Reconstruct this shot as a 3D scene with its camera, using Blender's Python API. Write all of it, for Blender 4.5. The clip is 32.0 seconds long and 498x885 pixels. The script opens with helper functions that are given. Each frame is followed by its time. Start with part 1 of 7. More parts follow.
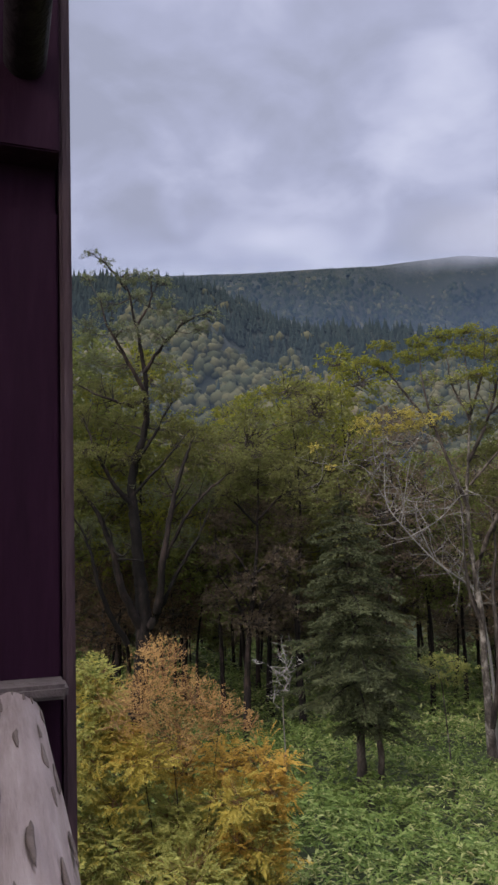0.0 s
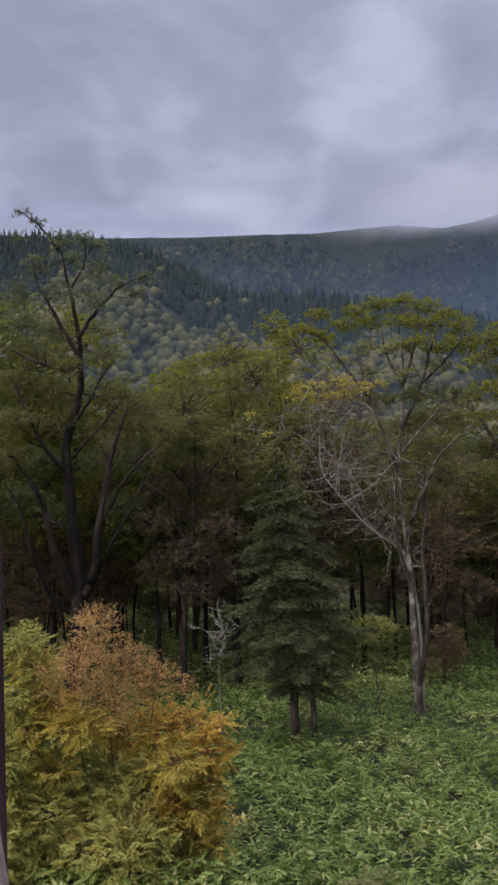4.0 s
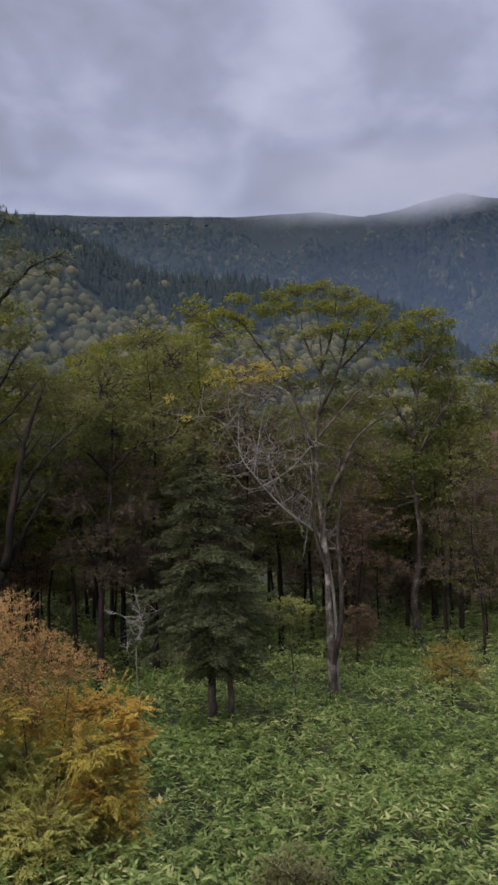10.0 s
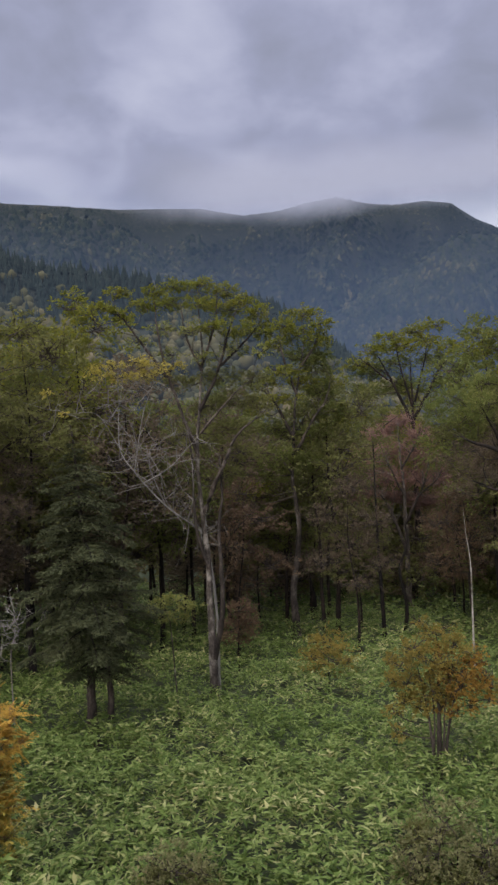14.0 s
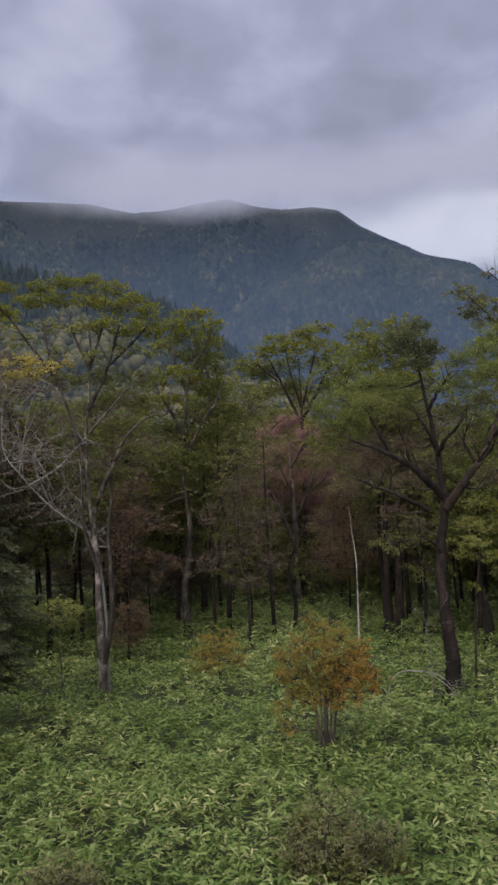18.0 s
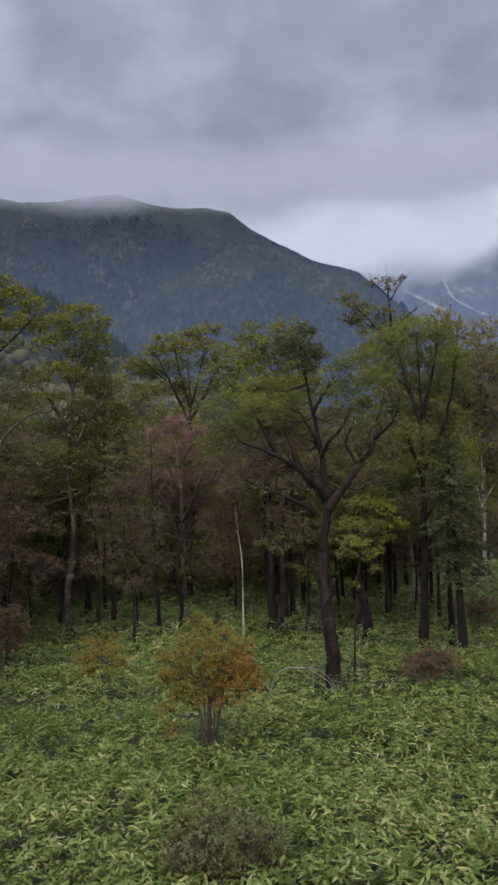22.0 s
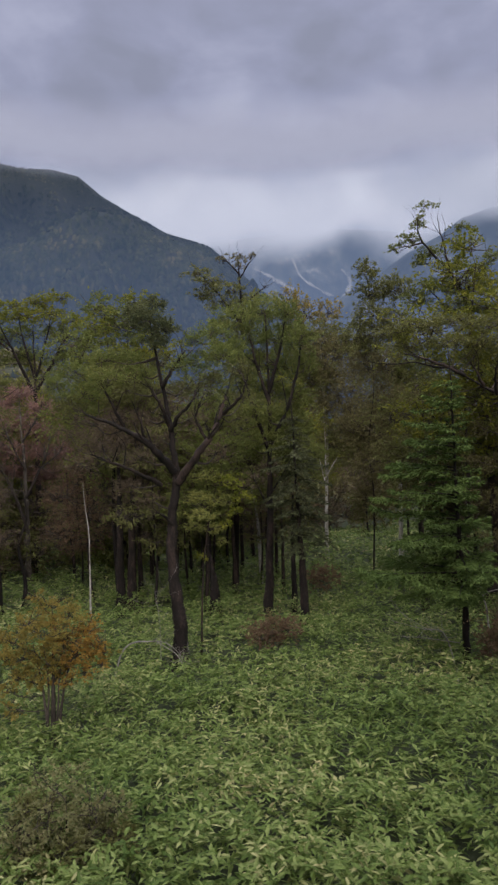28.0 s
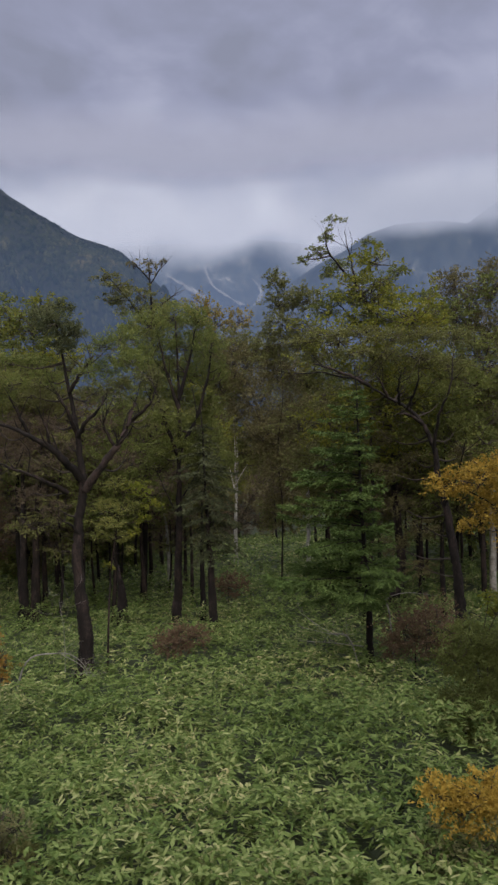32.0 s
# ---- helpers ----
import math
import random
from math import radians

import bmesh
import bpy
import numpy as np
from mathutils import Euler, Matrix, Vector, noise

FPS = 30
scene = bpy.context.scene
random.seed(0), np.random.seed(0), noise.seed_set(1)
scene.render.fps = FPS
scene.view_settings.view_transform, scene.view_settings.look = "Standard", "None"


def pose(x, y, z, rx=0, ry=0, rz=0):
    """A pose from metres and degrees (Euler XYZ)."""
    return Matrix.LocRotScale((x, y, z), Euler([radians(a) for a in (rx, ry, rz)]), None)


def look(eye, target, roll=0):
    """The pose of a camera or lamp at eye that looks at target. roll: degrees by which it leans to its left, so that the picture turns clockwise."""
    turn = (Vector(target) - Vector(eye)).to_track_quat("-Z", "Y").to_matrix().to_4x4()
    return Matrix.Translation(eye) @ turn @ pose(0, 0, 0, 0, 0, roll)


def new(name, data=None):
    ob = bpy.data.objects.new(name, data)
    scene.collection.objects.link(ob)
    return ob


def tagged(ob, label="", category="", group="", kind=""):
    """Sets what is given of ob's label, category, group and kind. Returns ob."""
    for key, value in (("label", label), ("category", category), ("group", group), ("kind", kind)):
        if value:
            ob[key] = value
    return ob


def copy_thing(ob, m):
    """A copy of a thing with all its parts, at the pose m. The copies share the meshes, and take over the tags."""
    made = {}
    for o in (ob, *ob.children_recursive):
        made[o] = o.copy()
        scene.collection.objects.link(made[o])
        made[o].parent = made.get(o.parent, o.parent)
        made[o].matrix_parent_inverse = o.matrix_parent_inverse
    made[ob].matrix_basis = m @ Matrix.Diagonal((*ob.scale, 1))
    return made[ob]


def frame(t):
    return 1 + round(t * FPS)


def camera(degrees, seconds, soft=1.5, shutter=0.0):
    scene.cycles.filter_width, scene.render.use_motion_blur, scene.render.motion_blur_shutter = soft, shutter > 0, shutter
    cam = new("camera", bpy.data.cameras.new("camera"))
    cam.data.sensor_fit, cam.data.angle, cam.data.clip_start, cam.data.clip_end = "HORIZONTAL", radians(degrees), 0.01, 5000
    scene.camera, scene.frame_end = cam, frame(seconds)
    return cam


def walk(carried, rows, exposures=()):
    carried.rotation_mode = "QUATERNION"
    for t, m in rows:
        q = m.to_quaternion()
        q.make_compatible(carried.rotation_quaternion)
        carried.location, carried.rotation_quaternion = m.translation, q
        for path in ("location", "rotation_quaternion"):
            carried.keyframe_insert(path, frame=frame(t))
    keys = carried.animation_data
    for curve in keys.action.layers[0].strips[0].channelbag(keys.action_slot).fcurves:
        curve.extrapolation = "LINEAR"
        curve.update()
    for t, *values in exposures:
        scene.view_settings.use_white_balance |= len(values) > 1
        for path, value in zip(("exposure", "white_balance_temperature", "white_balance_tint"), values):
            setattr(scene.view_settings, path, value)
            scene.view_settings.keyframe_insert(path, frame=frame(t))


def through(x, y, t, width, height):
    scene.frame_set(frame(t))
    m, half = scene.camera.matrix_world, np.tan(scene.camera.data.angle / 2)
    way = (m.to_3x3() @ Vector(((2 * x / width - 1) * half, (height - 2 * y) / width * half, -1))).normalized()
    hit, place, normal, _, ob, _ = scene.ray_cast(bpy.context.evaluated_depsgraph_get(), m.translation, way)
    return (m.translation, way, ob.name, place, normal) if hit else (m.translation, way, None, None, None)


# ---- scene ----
cam = camera(37.87, 32.0, soft=2.65)

# seconds, place, heading, tilt and lean of the hand-held camera
PATH = [
    (0, -0.076, 0.154, 4.488, -25.725, 7.379, -1.154),
    (0.5, -0.074, 0.155, 4.488, -25.124, 6.903, -1.202),
    (1, -0.072, 0.156, 4.488, -24.592, 6.425, -1.293),
    (1.5, -0.071, 0.156, 4.488, -24.121, 5.995, -1.367),
    (2, -0.07, 0.157, 4.488, -23.636, 5.655, -1.455),
    (2.5, -0.068, 0.158, 4.488, -23.031, 5.336, -1.488),
    (3, -0.066, 0.159, 4.488, -22.285, 5.082, -1.503),
    (3.5, -0.064, 0.159, 4.487, -21.478, 4.85, -1.496),
    (5.5, -0.057, 0.162, 4.487, -19.294, 4.335, -1.496),
    (6, -0.056, 0.162, 4.487, -18.695, 4.185, -1.504),
    (6.5, -0.054, 0.163, 4.487, -17.991, 3.979, -1.498),
    (7, -0.051, 0.164, 4.487, -17.265, 3.759, -1.524),
    (7.5, -0.05, 0.164, 4.487, -16.619, 3.548, -1.546),
    (8, -0.048, 0.165, 4.487, -16.093, 3.422, -1.566),
    (8.5, -0.047, 0.165, 4.487, -15.688, 3.336, -1.53),
    (9, -0.046, 0.165, 4.487, -15.34, 3.314, -1.54),
    (9.5, -0.045, 0.166, 4.487, -14.957, 3.305, -1.546),
    (10, -0.043, 0.166, 4.487, -14.498, 3.259, -1.638),
    (10.5, -0.042, 0.166, 4.487, -13.875, 3.069, -1.658),
    (11, -0.039, 0.167, 4.487, -12.984, 2.815, -1.67),
    (11.5, -0.036, 0.168, 4.487, -11.829, 2.55, -1.608),
    (12, -0.031, 0.169, 4.487, -10.441, 2.365, -1.609),
    (12.5, -0.027, 0.169, 4.487, -8.967, 2.328, -1.784),
    (13, -0.023, 0.17, 4.487, -7.609, 2.425, -1.931),
    (13.5, -0.019, 0.17, 4.487, -6.387, 2.567, -2.066),
    (14, -0.016, 0.171, 4.487, -5.225, 2.673, -2.168),
    (14.5, -0.012, 0.171, 4.487, -4.104, 2.701, -2.19),
    (16.5, 0, 0.172, 4.486, 0.003, 2.238, -2.352),
    (17, 0.003, 0.172, 4.486, 1.025, 2.146, -2.444),
    (17.5, 0.007, 0.171, 4.487, 2.154, 2.208, -2.621),
    (18, 0.01, 0.171, 4.487, 3.316, 2.347, -2.609),
    (18.5, 0.014, 0.171, 4.487, 4.54, 2.486, -2.606),
    (19, 0.017, 0.171, 4.487, 5.757, 2.552, -2.6),
    (19.5, 0.021, 0.17, 4.487, 6.949, 2.546, -2.533),
    (20, 0.024, 0.17, 4.487, 8.062, 2.48, -2.439),
    (20.5, 0.027, 0.169, 4.487, 9.111, 2.403, -2.356),
    (21, 0.03, 0.169, 4.487, 10.087, 2.297, -2.238),
    (21.5, 0.033, 0.168, 4.487, 11.078, 2.162, -2.179),
    (22, 0.036, 0.168, 4.487, 12.086, 1.998, -2.142),
    (22.5, 0.039, 0.167, 4.487, 13.042, 1.876, -2.057),
    (23, 0.042, 0.166, 4.487, 13.994, 1.763, -2.006),
    (23.5, 0.044, 0.166, 4.487, 14.879, 1.649, -1.974),
    (24, 0.047, 0.165, 4.487, 15.781, 1.521, -1.938),
    (24.5, 0.05, 0.164, 4.487, 16.733, 1.321, -2.004),
    (25, 0.053, 0.163, 4.487, 17.748, 1.092, -2.035),
    (25.5, 0.056, 0.162, 4.487, 18.828, 0.806, -2.064),
    (27.5, 0.067, 0.158, 4.488, 22.799, -0.217, -1.892),
    (28, 0.069, 0.157, 4.488, 23.757, -0.423, -1.818),
    (28.5, 0.072, 0.156, 4.488, 24.718, -0.582, -1.714),
    (29, 0.075, 0.154, 4.488, 25.749, -0.661, -1.559),
    (29.5, 0.078, 0.153, 4.488, 26.751, -0.642, -1.455),
    (30, 0.08, 0.152, 4.488, 27.691, -0.506, -1.35),
    (30.5, 0.082, 0.151, 4.488, 28.547, -0.346, -1.324),
    (31, 0.084, 0.15, 4.488, 29.301, -0.205, -1.336),
    (31.5, 0.087, 0.148, 4.488, 30.113, -0.093, -1.372),
    (32, 0.088, 0.147, 4.488, 30.841, -0.033, -1.393),
]


def held(x, y, z, heading, tilt, lean):
    return pose(x, y, z, 90 + tilt, 0, -heading) @ pose(0, 0, 0, 0, 0, lean)


walk(cam, [(t, held(*row)) for t, *row in PATH], exposures=[(0.0, 0.37), (3.0, 0.22), (6.0, 0.10), (13.0, 0.11), (19.0, 0.06), (26.0, 0.02), (32.0, -0.09)])

# ---- overcast sky and the weak sun behind it ----
world = bpy.data.worlds.new("world")
scene.world = world
world.use_nodes = True
W = world.node_tree
W.nodes.clear()


def node(tree_, kind, **values):
    n = tree_.nodes.new(kind)
    for key, value in values.items():
        n.inputs[int(key[3:])].default_value = value
    return n


def ramp(tree_, source, stops):
    n = tree_.nodes.new("ShaderNodeValToRGB")
    while len(n.color_ramp.elements) < len(stops):
        n.color_ramp.elements.new(0.5)
    for e, (at_, colour) in zip(n.color_ramp.elements, stops):
        e.position, e.color = at_, (*colour, 1)
    tree_.links.new(source, n.inputs[0])
    return n


def math_node(tree_, op, a, b=None, clamp=False):
    n = tree_.nodes.new("ShaderNodeMath")
    n.operation, n.use_clamp = op, clamp
    for i, v in enumerate((a, b)):
        if v is None:
            continue
        if isinstance(v, (int, float)):
            n.inputs[i].default_value = v
        else:
            tree_.links.new(v, n.inputs[i])
    return n.outputs[0]


def build_sky():
    co = W.nodes.new("ShaderNodeTexCoord")
    sep = W.nodes.new("ShaderNodeSeparateXYZ")
    W.links.new(co.outputs["Generated"], sep.inputs[0])
    up = math_node(W, "MAXIMUM", sep.outputs[2], 0.0)
    lift = math_node(W, "ADD", up, 0.27)
    flat = W.nodes.new("ShaderNodeCombineXYZ")
    W.links.new(math_node(W, "DIVIDE", sep.outputs[0], lift), flat.inputs[0])
    W.links.new(math_node(W, "DIVIDE", sep.outputs[1], lift), flat.inputs[1])
    big = node(W, "ShaderNodeTexNoise", in_2=1.75, in_3=4.0, in_4=0.5, in_8=0.35)
    small = node(W, "ShaderNodeTexNoise", in_2=5.0, in_3=5.0, in_4=0.5, in_8=0.3)
    for n in (big, small):
        W.links.new(flat.outputs[0], n.inputs[0])
    mixed = math_node(W, "ADD", math_node(W, "MULTIPLY", big.outputs[0], 0.58), math_node(W, "MULTIPLY", small.outputs[0], 0.42))
    clouds = ramp(W, mixed, [(0.40, (0.30, 0.318, 0.425)), (0.47, (0.35, 0.37, 0.51)), (0.53, (0.425, 0.445, 0.595)), (0.62, (0.52, 0.54, 0.685))])
    # an overcast sky is about three times as bright overhead as at the horizon
    gain = ramp(W, up, [(0.0, (0.92, 0.92, 0.94)), (0.64, (1.0, 1.0, 1.0)), (0.80, (4.8, 4.55, 3.9)), (1.0, (10.0, 9.4, 7.6))])
    mul = W.nodes.new("ShaderNodeMix")
    mul.data_type, mul.blend_type = "RGBA", "MULTIPLY"
    mul.inputs[0].default_value = 1.0
    W.links.new(clouds.outputs[0], mul.inputs[6])
    W.links.new(gain.outputs[0], mul.inputs[7])
    sky = W.nodes.new("ShaderNodeTexSky")
    sky.sky_type, sky.sun_disc, sky.sun_elevation, sky.sun_rotation = "NISHITA", False, radians(34), radians(200)
    bg_sky = node(W, "ShaderNodeBackground", in_1=0.05)
    bg_cloud = node(W, "ShaderNodeBackground", in_1=1.0)
    W.links.new(sky.outputs[0], bg_sky.inputs[0])
    W.links.new(mul.outputs[2], bg_cloud.inputs[0])
    mix = node(W, "ShaderNodeMixShader", in_0=0.94)
    W.links.new(bg_sky.outputs[0], mix.inputs[1])
    W.links.new(bg_cloud.outputs[0], mix.inputs[2])
    out = W.nodes.new("ShaderNodeOutputWorld")
    W.links.new(mix.outputs[0], out.inputs[0])


build_sky()
sun = new("sun", bpy.data.lights.new("sun", "SUN"))
sun.data.energy, sun.data.angle, sun.data.color = 3.0, radians(50), (1.0, 0.93, 0.81)
sun.matrix_world = look((-17, -47, 34), (0, 0, 0))

# ---- materials ----


def surface(name, colours, scale=4.0, rough=0.8, bump=0.3, bump_scale=None, stretch=(1, 1, 1), detail=6.0, island=0.0, item=0.0, gloss=0.3, turn=0.0, span=0.5):
    """Colour from two scales of noise, with relief; island and item shift it from piece to piece."""
    m = bpy.data.materials.new(name)
    m.use_nodes = True
    t = m.node_tree
    b = t.nodes["Principled BSDF"]
    b.inputs["Roughness"].default_value = rough
    b.inputs["Specular IOR Level"].default_value = gloss
    co = t.nodes.new("ShaderNodeTexCoord")
    mp = t.nodes.new("ShaderNodeMapping")
    mp.inputs["Scale"].default_value = stretch
    spin = t.nodes.new("ShaderNodeMapping")
    spin.inputs["Rotation"].default_value = (0, 0, radians(turn))
    t.links.new(co.outputs["Object"], spin.inputs[0])
    t.links.new(spin.outputs[0], mp.inputs[0])
    coarse = node(t, "ShaderNodeTexNoise", in_2=scale, in_3=detail, in_4=0.6)
    fine = node(t, "ShaderNodeTexNoise", in_2=bump_scale or scale * 7, in_3=4.0, in_4=0.6)
    for n in (coarse, fine):
        t.links.new(mp.outputs[0], n.inputs[0])
    v = math_node(t, "ADD", math_node(t, "MULTIPLY", coarse.outputs[0], 0.7), math_node(t, "MULTIPLY", fine.outputs[0], 0.3))
    if island:
        g = t.nodes.new("ShaderNodeNewGeometry")
        v = math_node(t, "ADD", v, math_node(t, "MULTIPLY", math_node(t, "SUBTRACT", g.outputs["Random Per Island"], 0.5), island))
    if item:
        g = t.nodes.new("ShaderNodeObjectInfo")
        v = math_node(t, "ADD", v, math_node(t, "MULTIPLY", math_node(t, "SUBTRACT", g.outputs["Random"], 0.5), item))
    n = len(colours)
    c = ramp(t, v, [(0.5 - span / 2 + span * i / max(1, n - 1), col) for i, col in enumerate(colours)])
    t.links.new(c.outputs[0], b.inputs["Base Color"])
    bp = node(t, "ShaderNodeBump", in_0=bump)
    bp.inputs["Distance"].default_value = 0.02
    t.links.new(fine.outputs[0], bp.inputs["Height"])
    t.links.new(bp.outputs[0], b.inputs["Normal"])
    return m


def foliage(name, colours, through=0.42, rough=0.7, patch=0.8, gloss=0.12, single=0.34):
    """Leaves: colour shifts from leaf to leaf and in patches, and some light passes through them."""
    m = bpy.data.materials.new(name)
    m.use_nodes = True
    t = m.node_tree
    b = t.nodes["Principled BSDF"]
    b.inputs["Roughness"].default_value = rough
    b.inputs["Specular IOR Level"].default_value = gloss
    g = t.nodes.new("ShaderNodeNewGeometry")
    co = t.nodes.new("ShaderNodeTexCoord")
    no = node(t, "ShaderNodeTexNoise", in_2=patch, in_3=3.0, in_4=0.6)
    t.links.new(co.outputs["Object"], no.inputs[0])
    v = math_node(t, "ADD", math_node(t, "MULTIPLY", g.outputs["Random Per Island"], single), math_node(t, "MULTIPLY", no.outputs[0], 1.1 - single))
    n = len(colours)
    c = ramp(t, v, [(0.12 + 0.8 * i / max(1, n - 1), col) for i, col in enumerate(colours)])
    t.links.new(c.outputs[0], b.inputs["Base Color"])
    tr = t.nodes.new("ShaderNodeBsdfTranslucent")
    t.links.new(c.outputs[0], tr.inputs[0])
    mix = node(t, "ShaderNodeMixShader", in_0=through)
    t.links.new(b.outputs[0], mix.inputs[1])
    t.links.new(tr.outputs[0], mix.inputs[2])
    t.links.new(mix.outputs[0], t.nodes["Material Output"].inputs[0])
    return m


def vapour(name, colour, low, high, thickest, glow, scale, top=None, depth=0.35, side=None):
    """Self-lit haze or cloud: clear below the height low, thickest above high (and clear again at top)."""
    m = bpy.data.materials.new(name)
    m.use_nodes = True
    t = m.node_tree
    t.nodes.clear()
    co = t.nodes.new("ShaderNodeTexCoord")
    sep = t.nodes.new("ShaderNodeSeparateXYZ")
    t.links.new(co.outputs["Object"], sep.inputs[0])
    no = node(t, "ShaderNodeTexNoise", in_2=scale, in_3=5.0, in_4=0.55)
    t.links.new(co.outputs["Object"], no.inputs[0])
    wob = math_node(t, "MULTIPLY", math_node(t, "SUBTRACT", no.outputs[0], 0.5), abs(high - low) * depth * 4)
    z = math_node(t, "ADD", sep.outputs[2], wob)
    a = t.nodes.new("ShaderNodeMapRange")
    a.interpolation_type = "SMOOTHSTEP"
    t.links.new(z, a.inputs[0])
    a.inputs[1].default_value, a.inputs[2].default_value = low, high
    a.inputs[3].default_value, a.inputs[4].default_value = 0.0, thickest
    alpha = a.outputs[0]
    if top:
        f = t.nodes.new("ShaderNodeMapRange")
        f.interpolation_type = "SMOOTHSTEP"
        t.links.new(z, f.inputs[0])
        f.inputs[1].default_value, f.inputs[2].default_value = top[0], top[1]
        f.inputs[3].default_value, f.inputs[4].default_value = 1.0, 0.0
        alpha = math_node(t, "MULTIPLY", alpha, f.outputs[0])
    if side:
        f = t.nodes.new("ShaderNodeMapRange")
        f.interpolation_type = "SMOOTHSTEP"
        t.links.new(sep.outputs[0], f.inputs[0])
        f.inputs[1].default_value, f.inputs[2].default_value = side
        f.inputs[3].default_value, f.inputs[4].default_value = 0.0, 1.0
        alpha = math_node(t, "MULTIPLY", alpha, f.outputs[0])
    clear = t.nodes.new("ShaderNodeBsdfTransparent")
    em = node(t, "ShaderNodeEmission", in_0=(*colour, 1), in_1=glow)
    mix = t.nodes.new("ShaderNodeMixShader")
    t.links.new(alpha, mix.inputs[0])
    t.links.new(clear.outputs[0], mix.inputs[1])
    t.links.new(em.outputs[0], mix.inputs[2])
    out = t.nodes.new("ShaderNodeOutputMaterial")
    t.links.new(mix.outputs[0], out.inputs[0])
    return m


LEAF = {
    "green": foliage("leaf_green", [(0.0729, 0.0901, 0.0292), (0.1293, 0.1484, 0.0424), (0.212, 0.212, 0.0636)]),
    "olive": foliage("leaf_olive", [(0.078, 0.0865, 0.034), (0.137, 0.140, 0.050), (0.215, 0.204, 0.075)]),
    "yellowgreen": foliage("leaf_yellow_green", [(0.0935, 0.11, 0.022), (0.165, 0.1738, 0.0286), (0.2475, 0.22, 0.0374)]),
    "willow": foliage("leaf_willow", [(0.075, 0.1, 0.0325), (0.144, 0.169, 0.0475), (0.25, 0.25, 0.0875)]),
    "darkgreen": foliage("leaf_dark_green", [(0.0525, 0.065, 0.0325), (0.09, 0.103, 0.0475), (0.163, 0.163, 0.0813)]),
    "gold": foliage("leaf_dull_gold", [(0.145, 0.128, 0.036), (0.23, 0.185, 0.050), (0.31, 0.220, 0.060)], patch=1.6),
    "palegreen": foliage("leaf_pale_green", [(0.1265, 0.1452, 0.0484), (0.2145, 0.2255, 0.0682), (0.319, 0.3025, 0.0968)]),
    "butter": foliage("leaf_butter_yellow", [(0.22, 0.19, 0.05), (0.38, 0.32, 0.075), (0.55, 0.47, 0.13)]),
    "greyolive": foliage("leaf_grey_olive", [(0.0792, 0.0924, 0.0506), (0.1375, 0.1518, 0.0814), (0.209, 0.22, 0.1265)]),
    "spruce": foliage("needle_spruce", [(0.034, 0.041, 0.022), (0.070, 0.079, 0.040), (0.13, 0.138, 0.070)], through=0.25),
    "burnt": foliage("leaf_burnt_orange", [(0.175, 0.105, 0.030), (0.29, 0.165, 0.040), (0.38, 0.24, 0.06)], patch=1.6),
    "dullred": foliage("leaf_dull_red", [(0.085, 0.059, 0.040), (0.145, 0.096, 0.062), (0.20, 0.138, 0.085)]),
    "fir": foliage("needle_fir", [(0.034, 0.056, 0.016), (0.075, 0.115, 0.030), (0.14, 0.185, 0.054)], through=0.2),
    "lime": foliage("leaf_lime", [(0.095, 0.120, 0.020), (0.165, 0.180, 0.030), (0.26, 0.235, 0.036)]),
    "amber": foliage("leaf_amber", [(0.20, 0.14, 0.030), (0.36, 0.245, 0.045), (0.48, 0.35, 0.075)]),
    "orange": foliage("leaf_orange", [(0.24, 0.155, 0.042), (0.42, 0.270, 0.060), (0.56, 0.39, 0.085)], patch=1.6),
    "ochre": foliage("leaf_ochre", [(0.235, 0.205, 0.052), (0.40, 0.325, 0.075), (0.55, 0.43, 0.10)], patch=1.6),
    "rust": foliage("leaf_rust", [(0.24, 0.155, 0.072), (0.40, 0.25, 0.105), (0.54, 0.36, 0.145)], patch=1.6),
    "russet": foliage("leaf_russet", [(0.20, 0.115, 0.098), (0.30, 0.172, 0.142), (0.40, 0.25, 0.195)]),
    "brown": foliage("leaf_brown", [(0.084, 0.066, 0.048), (0.142, 0.108, 0.076), (0.19, 0.152, 0.100)]),
    "tan": foliage("leaf_tan", [(0.086, 0.080, 0.040), (0.142, 0.126, 0.058), (0.20, 0.17, 0.076)]),
    "dusty": foliage("leaf_dusty", [(0.105, 0.112, 0.052), (0.18, 0.178, 0.082), (0.27, 0.238, 0.12)], patch=2.0),
    "fern": foliage("leaf_fern", [(0.13, 0.15, 0.046), (0.25, 0.26, 0.074), (0.37, 0.355, 0.115), (0.52, 0.39, 0.075)], patch=1.6),
}
SASA = foliage("bamboo_leaf", [(0.024, 0.045, 0.009), (0.057, 0.093, 0.020), (0.113, 0.159, 0.039), (0.19, 0.236, 0.076), (0.46, 0.40, 0.21)], through=0.3, rough=0.55, patch=0.35, gloss=0.14, single=0.5)
